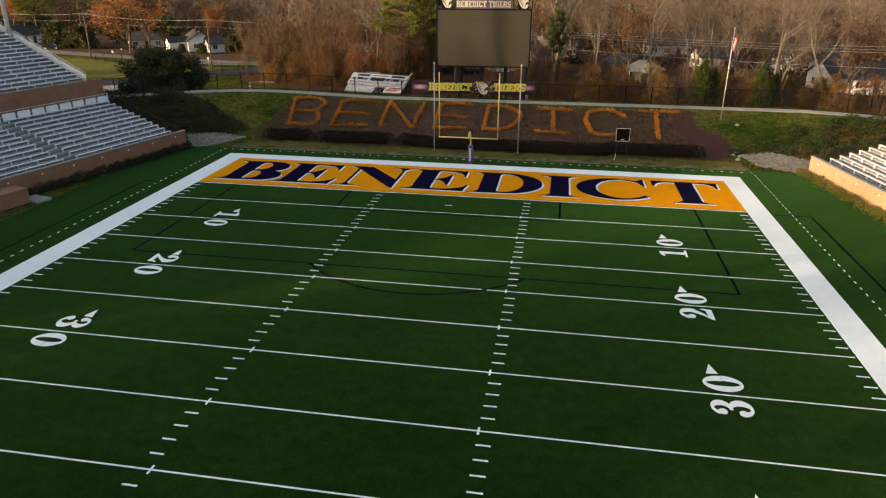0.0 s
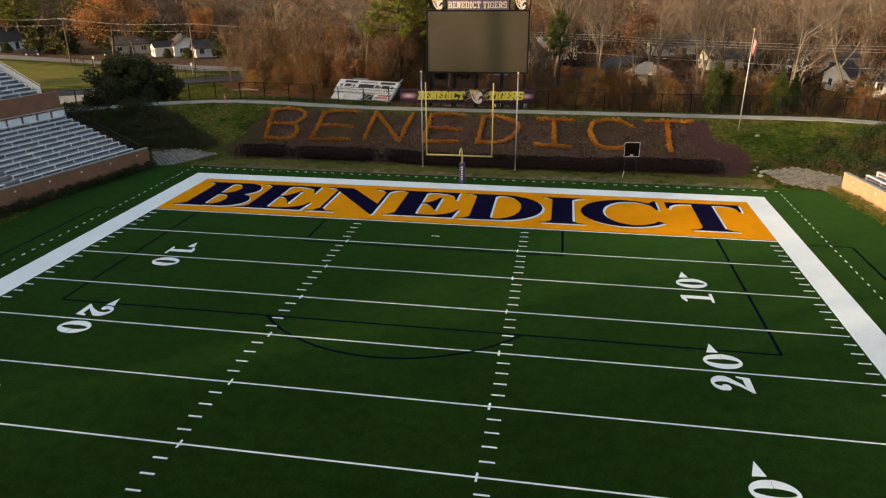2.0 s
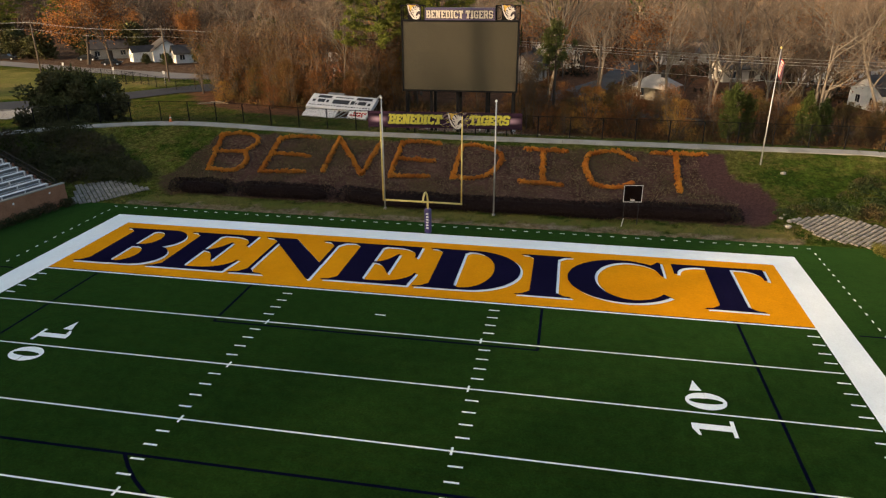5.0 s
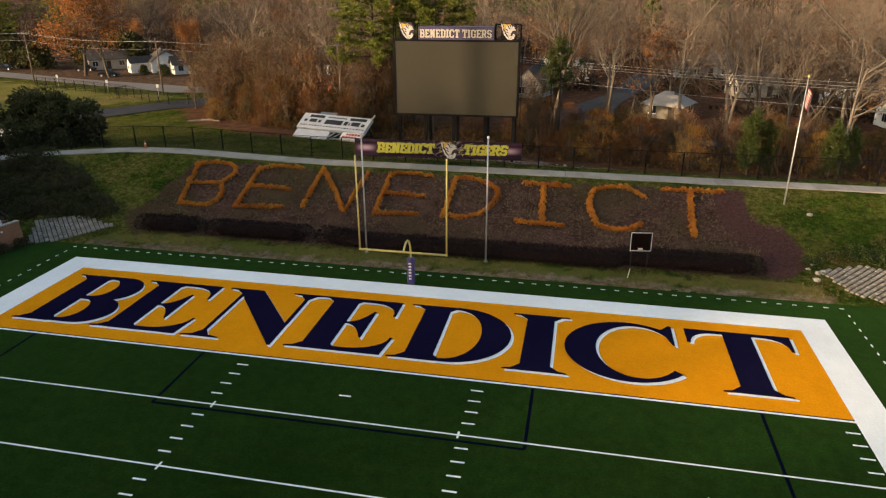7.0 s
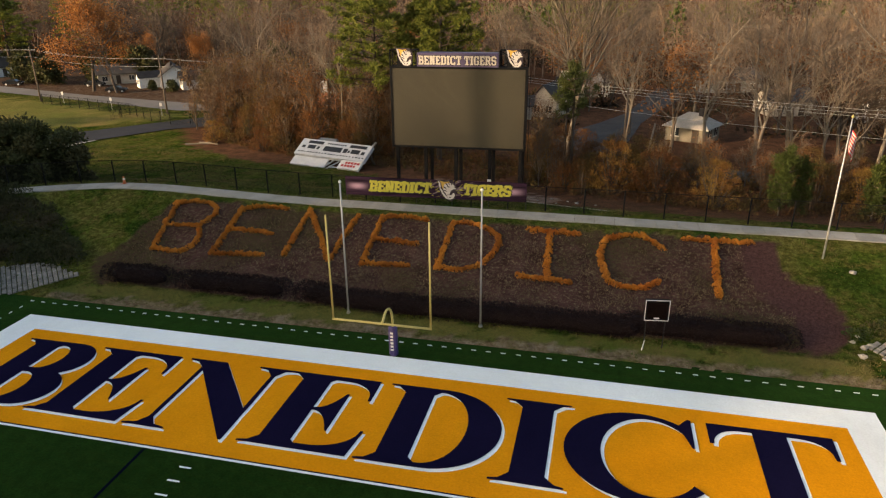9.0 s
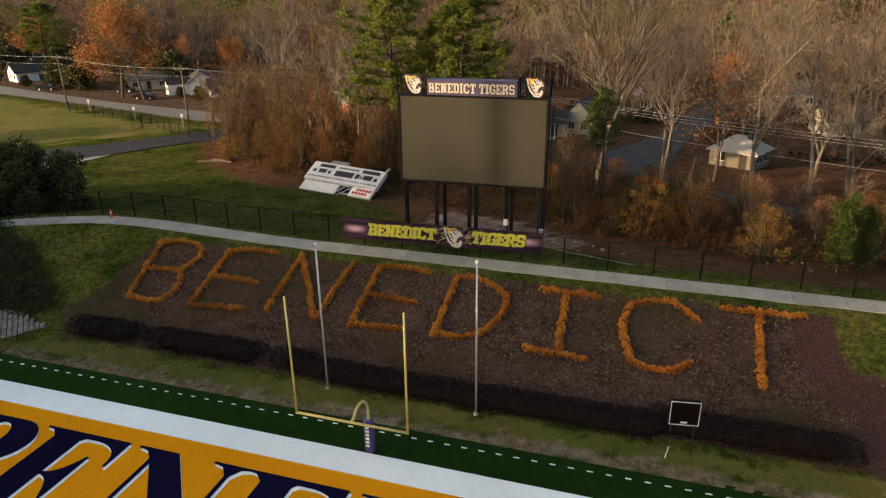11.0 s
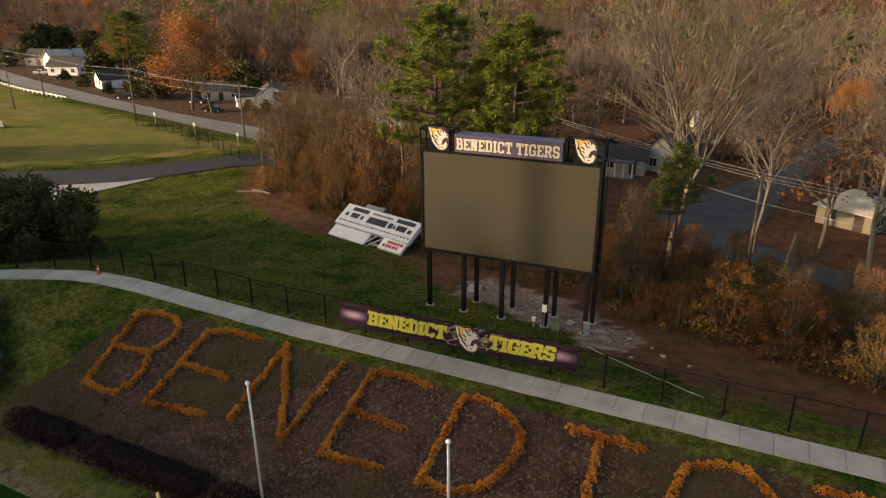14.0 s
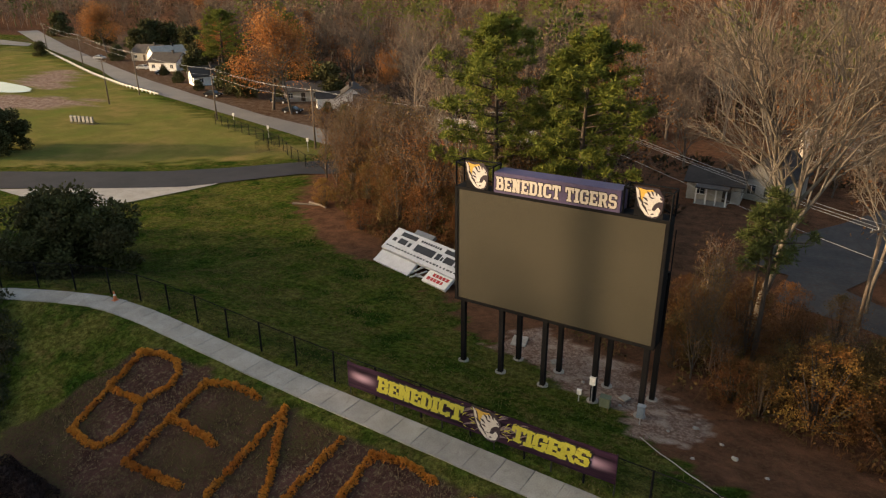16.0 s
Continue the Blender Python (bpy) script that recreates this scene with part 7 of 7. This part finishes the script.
house(-204, 156, 75, 11, 8, 3.4, 2.6, HOUSE_WHITE, ROOF_PALE, "larger white house with a pale roof")
house(-219, 160, 18, 11, 8, 3.0, 2.4, SIDING, ROOF, "small tan house with dark shingle roof")
house(23.8, 81.5, -28, 6.0, 5.0, 2.5, 1.5, TAN_SIDING, ROOF_PALE, "small tan bungalow with a pale hipped roof", hip=2.6)
house(41.5, 108, 15, 7.5, 6, 2.8, 1.8, SIDING, ROOF, "small tan house with dark shingle roof")
house(1.6, 100, 74, 8, 4.8, 3.2, 2.4, SIDING, ROOF, "pale gabled house beside the back street")
house(-42, 101.5, -8, 26, 8, 3.4, 1.3, RED_BRICK, ROOF_PALE, "long low brick apartment block among the trees", category="apartment block")
house(60.5, 79, 12, 13, 8, 3.0, 2.2, HOUSE_WHITE, ROOF, "white porch house beyond the cross street", True)
house(6.4, 124, 14, 9, 7, 3.2, 1.8, SIDING, ROOF_PALE, "small tan house with a pale roof among trees")
house(-4.6, 95.5, 4, 6.5, 4.6, 2.6, 1.2, SIDING, ROOF, "pale porch house with dark roof behind the scoreboard", True)
house(36, 136, 5, 12, 8, 3.0, 2.0, GREY_SIDING, ROOF, "grey house half hidden among bare trees")
house(62, 110, 30, 12, 8, 3.0, 2.0, HOUSE_WHITE, ROOF, HG)
BLUE_ROOF = surface("blue_tarp_roof", (0.1, 0.16, 0.26), (0.14, 0.22, 0.34), 0.8, 6, 0.7, 0.2, 0.02)
house(-50, 186, 15, 12, 9, 4.5, 2.5, HOUSE_WHITE, BLUE_ROOF, "white house with a blue roof among trees")


# ---- cars parked beside the street ----
def car(x, y, turn, paint, label):
    c = thing("car", label, "car", pose(x, y, ground(x, y) + 0.05, 0, 0, turn), "cars parked beside the street")
    prof = [(-2.2, 0.35), (2.2, 0.35), (2.25, 0.7), (2.0, 0.85), (1.1, 0.95), (0.5, 1.42), (-1.0, 1.45), (-1.7, 1.0), (-2.2, 0.95)]
    b = Build()
    b.face([(px, -0.88, pz) for px, pz in prof]).face([(px, 0.88, pz) for px, pz in reversed(prof)])
    for (x0, z0), (x1, z1) in zip(prof, prof[1:] + prof[:1]):
        b.face([(x0, -0.88, z0), (x0, 0.88, z0), (x1, 0.88, z1), (x1, -0.88, z1)])
    part("body", b, paint, c)
    for s in (-1, 1):
        part("side_window", Build().face([(0.9, s * 0.89, 0.98), (0.45, s * 0.89, 1.36), (-0.95, s * 0.89, 1.38), (-1.5, s * 0.89, 1.02)]), GLASS, c)
        part("headlight", Build().box(2.14, s * 0.65 - 0.18, 0.62, 2.27, s * 0.65 + 0.18, 0.76), GALV, c)
        for px in (-1.4, 1.4):
            wheel = part("wheel", Build().tube([(px, s * 0.7, 0.32), (px, s * 0.92, 0.32)], 0.32, 14), BLACK, c)
            part("rim", Build().tube([(px, s * 0.92, 0.32), (px, s * 0.935, 0.32)], 0.19, 10), ALU, wheel)
    part("windscreen", Build().face([(1.08, -0.75, 0.98), (1.08, 0.75, 0.98), (0.54, 0.7, 1.41), (0.54, -0.7, 1.41)]), GLASS, c)
    return c


DARK_PAINT = surface("dark_car_paint", (0.012, 0.013, 0.016), (0.018, 0.02, 0.024), 2, 20, 0.25, 0.02, 0.005)
SILVER = surface("silver_car_paint", (0.42, 0.43, 0.45), (0.5, 0.5, 0.52), 2, 20, 0.3, 0.02, 0.005, metal=0.4)
for x, y, r, p, l in ((-108.5, 118, 15, DARK_PAINT, "dark car parked on a leaf-strewn yard"), (-96.4, 110.2, 20, DARK_PAINT, "dark car parked on a leaf-strewn yard"), (-130, 116, 20, DARK_PAINT, "dark car parked on a leaf-strewn yard"), (-196, 141, 20, SILVER, "silver car parked beside the street"), (-179, 136, 70, DARK_PAINT, "dark car parked on a leaf-strewn yard"), (-238, 151, 20, SILVER, "silver car parked beside the street"), (52, 101, 80, SILVER, "silver car parked beside the street")):
    car(x, y, r, p, l)


# ---- utility poles and their wires ----
def utility_pole(x, y, h, lean=0.0, arm=20, label="weathered wooden utility pole with a crossarm"):
    z = ground(x, y)
    u = thing("utility_pole", label, "utility pole", pose(x, y, z, lean, 0, arm), "utility poles along the streets")
    part("shaft", Build().tube([(0, 0, -0.1), (0, 0, h)], [0.17, 0.11], 10), WOOD_POLE, u, smooth=True)
    part("crossarm", Build().box(-1.1, -0.06, h - 0.8, 1.1, 0.06, h - 0.68), WOOD_POLE, u)
    for px in (-1.0, -0.4, 0.4, 1.0):
        part("insulator", Build().tube([(px, 0, h - 0.68), (px, 0, h - 0.52)], 0.04, 6), GALV, u)
    return Vector((x, y, z + h - 0.55))


def wires(a, b2, offsets, sag, label):
    line = thing("overhead_wires", label, "overhead wires", None, "overhead wires")
    for dx, dz in offsets:
        pts = [a.lerp(b2, i / 14) + Vector((dx, 0, dz - sag * 4 * (i / 14) * (1 - i / 14))) for i in range(15)]
        part("wire", Build().tube(pts, 0.014, 4, caps=False), GALV, line)


WL = "thin overhead wires strung between utility poles"
tops = [utility_pole(x, y, h) for x, y, h in ((-68, 87.5, 10.5), (-103.4, 95.6, 11), (-148, 107.5, 11), (-222.8, 135.8, 11), (-292, 160, 11))]
tops = [Vector((-30, 82, 10.5))] + tops
for p, q in zip(tops[1:], tops[2:]):
    wires(p, q, ((-0.9, 0), (0.9, 0), (0, -1.4)), 0.7, WL)
p0, p1, p2 = utility_pole(-20, 86, 11, arm=50), utility_pole(13.6, 59.8, 9.6, arm=55), utility_pole(75, 34, 10.5, arm=60)
wires(p0, p1, ((-0.6, 0.3), (0, -0.1), (0.6, -0.45), (0, -2.4)), 0.4, WL)
wires(p1, p2, ((-0.6, 0.3), (0, -0.1), (0.6, -0.45), (0, -2.4)), 0.7, WL)
wires(tops[1], p0, ((-0.9, 0), (0.9, 0), (0, -1.4)), 0.9, WL)
utility_pole(-141, 95, 10.5, label="weathered wooden pole on the ball field")
snag = thing("dead_trunk", "pale leaning dead trunk beside the street", "dead trunk", pose(15.4, 51.5, ground(15.4, 51.5), 0, 9, 0))
part("trunk", Build().tube([(0, 0, -0.3), (0.05, 0, 3), (0, 0.05, 6.6)], [0.17, 0.14, 0.09], 8), BARK_PALE, snag)

# street signs and small things along the left street
for x, y in ((-96.6, 94.3), (-81.1, 89.1), (-67.5, 85.2)):
    s = thing("street_sign", "small white street sign on a thin post", "sign", pose(x, y, ground(x, y), 0, 0, 20), "street signs")
    part("post", Build().tube([(0, 0, -0.1), (0, 0, 2.3)], 0.04, 6), GALV, s)
    part("plate", Build().box(-0.2, -0.03, 1.75, 0.2, -0.005, 2.35), WHITE, s)
side_fence = thing("field_fence", "black chain-link fence round the ball field corner", "fence")
for (xa, ya), (xb, yb) in zip(((-100, 92.5), (-86, 88.8), (-74, 85), (-74, 85), (-66, 80), (-60.5, 77.5)), ((-86, 88.8), (-74, 85), (-73.8, 80), (-66, 80), (-60.5, 77.5), (-54, 79.2))):
    n = max(1, round(math.hypot(xb - xa, yb - ya) / BAY))
    for i in range(n):
        x, y = xa + (xb - xa) * i / n, ya + (yb - ya) * i / n
        m = pose(x, y, ground(x, y), 0, 0, math.degrees(math.atan2(yb - ya, xb - xa)))
        for me in (post_mesh, link_mesh, rail_mesh):
            part(me.name.split(".")[0], me, None, side_fence, m=m)
# a row of practice sleds on the ball field
sled = thing("practice_sled", "row of dark padded practice sleds on the grass", "practice sled", pose(-123, 78.5, ground(-123, 78.5), 0, 0, 14))
part("skid", Build().box(-3.2, -0.5, 0.02, 3.2, -0.38, 0.14).box(-3.2, 0.6, 0.02, 3.2, 0.72, 0.14), BLACK, sled)
for i in range(6):
    part("pad", Build().box(-2.9 + i * 1.05, -0.6, 0.35, -2.3 + i * 1.05, -0.3, 1.6, bevel=0.06), ALU_DARK, sled)
    part("strut", Build().tube([(-2.6 + i * 1.05, -0.3, 1.0), (-2.6 + i * 1.05, 0.6, 0.1)], 0.05, 6), BLACK, sled)
# fallen logs at the thicket
for x, y, r in ((-46, 62.5, 20), (-44.5, 63.2, -8)):
    tagged(part("log", Build().tube([(-1.6, 0, 0.12), (0, 0.1, 0.14), (1.7, 0, 0.1)], [0.14, 0.13, 0.08], 8), BARK_PALE, m=pose(x, y, ground(x, y), 0, 0, r)), "pale fallen log at the thicket's edge", "log", "fallen logs")

# the low barrier between the street and the ball field
barrier = thing("guard_rail", "low pale guard rail on short posts beside the street", "guard rail")
line = [(-289, 157.5), (-244, 141.2), (-196.5, 124.2), (-166.3, 114.6), (-142.4, 109.2)]
for (xa, ya), (xb, yb) in zip(line, line[1:]):
    n = round(math.hypot(xb - xa, yb - ya) / 2.6)
    for i in range(n):
        x, y = xa + (xb - xa) * i / n, ya + (yb - ya) * i / n
        m = pose(x, y, ground(x, y), 0, 0, math.degrees(math.atan2(yb - ya, xb - xa)))
        part("post", Build().box(-0.12, -0.1, -0.1, 0.12, 0.1, 0.85), WHITE, barrier, m=m)
        part("beam", Build().box(0, -0.04, 0.42, 2.65, 0.02, 0.7), GALV, barrier, m=m)
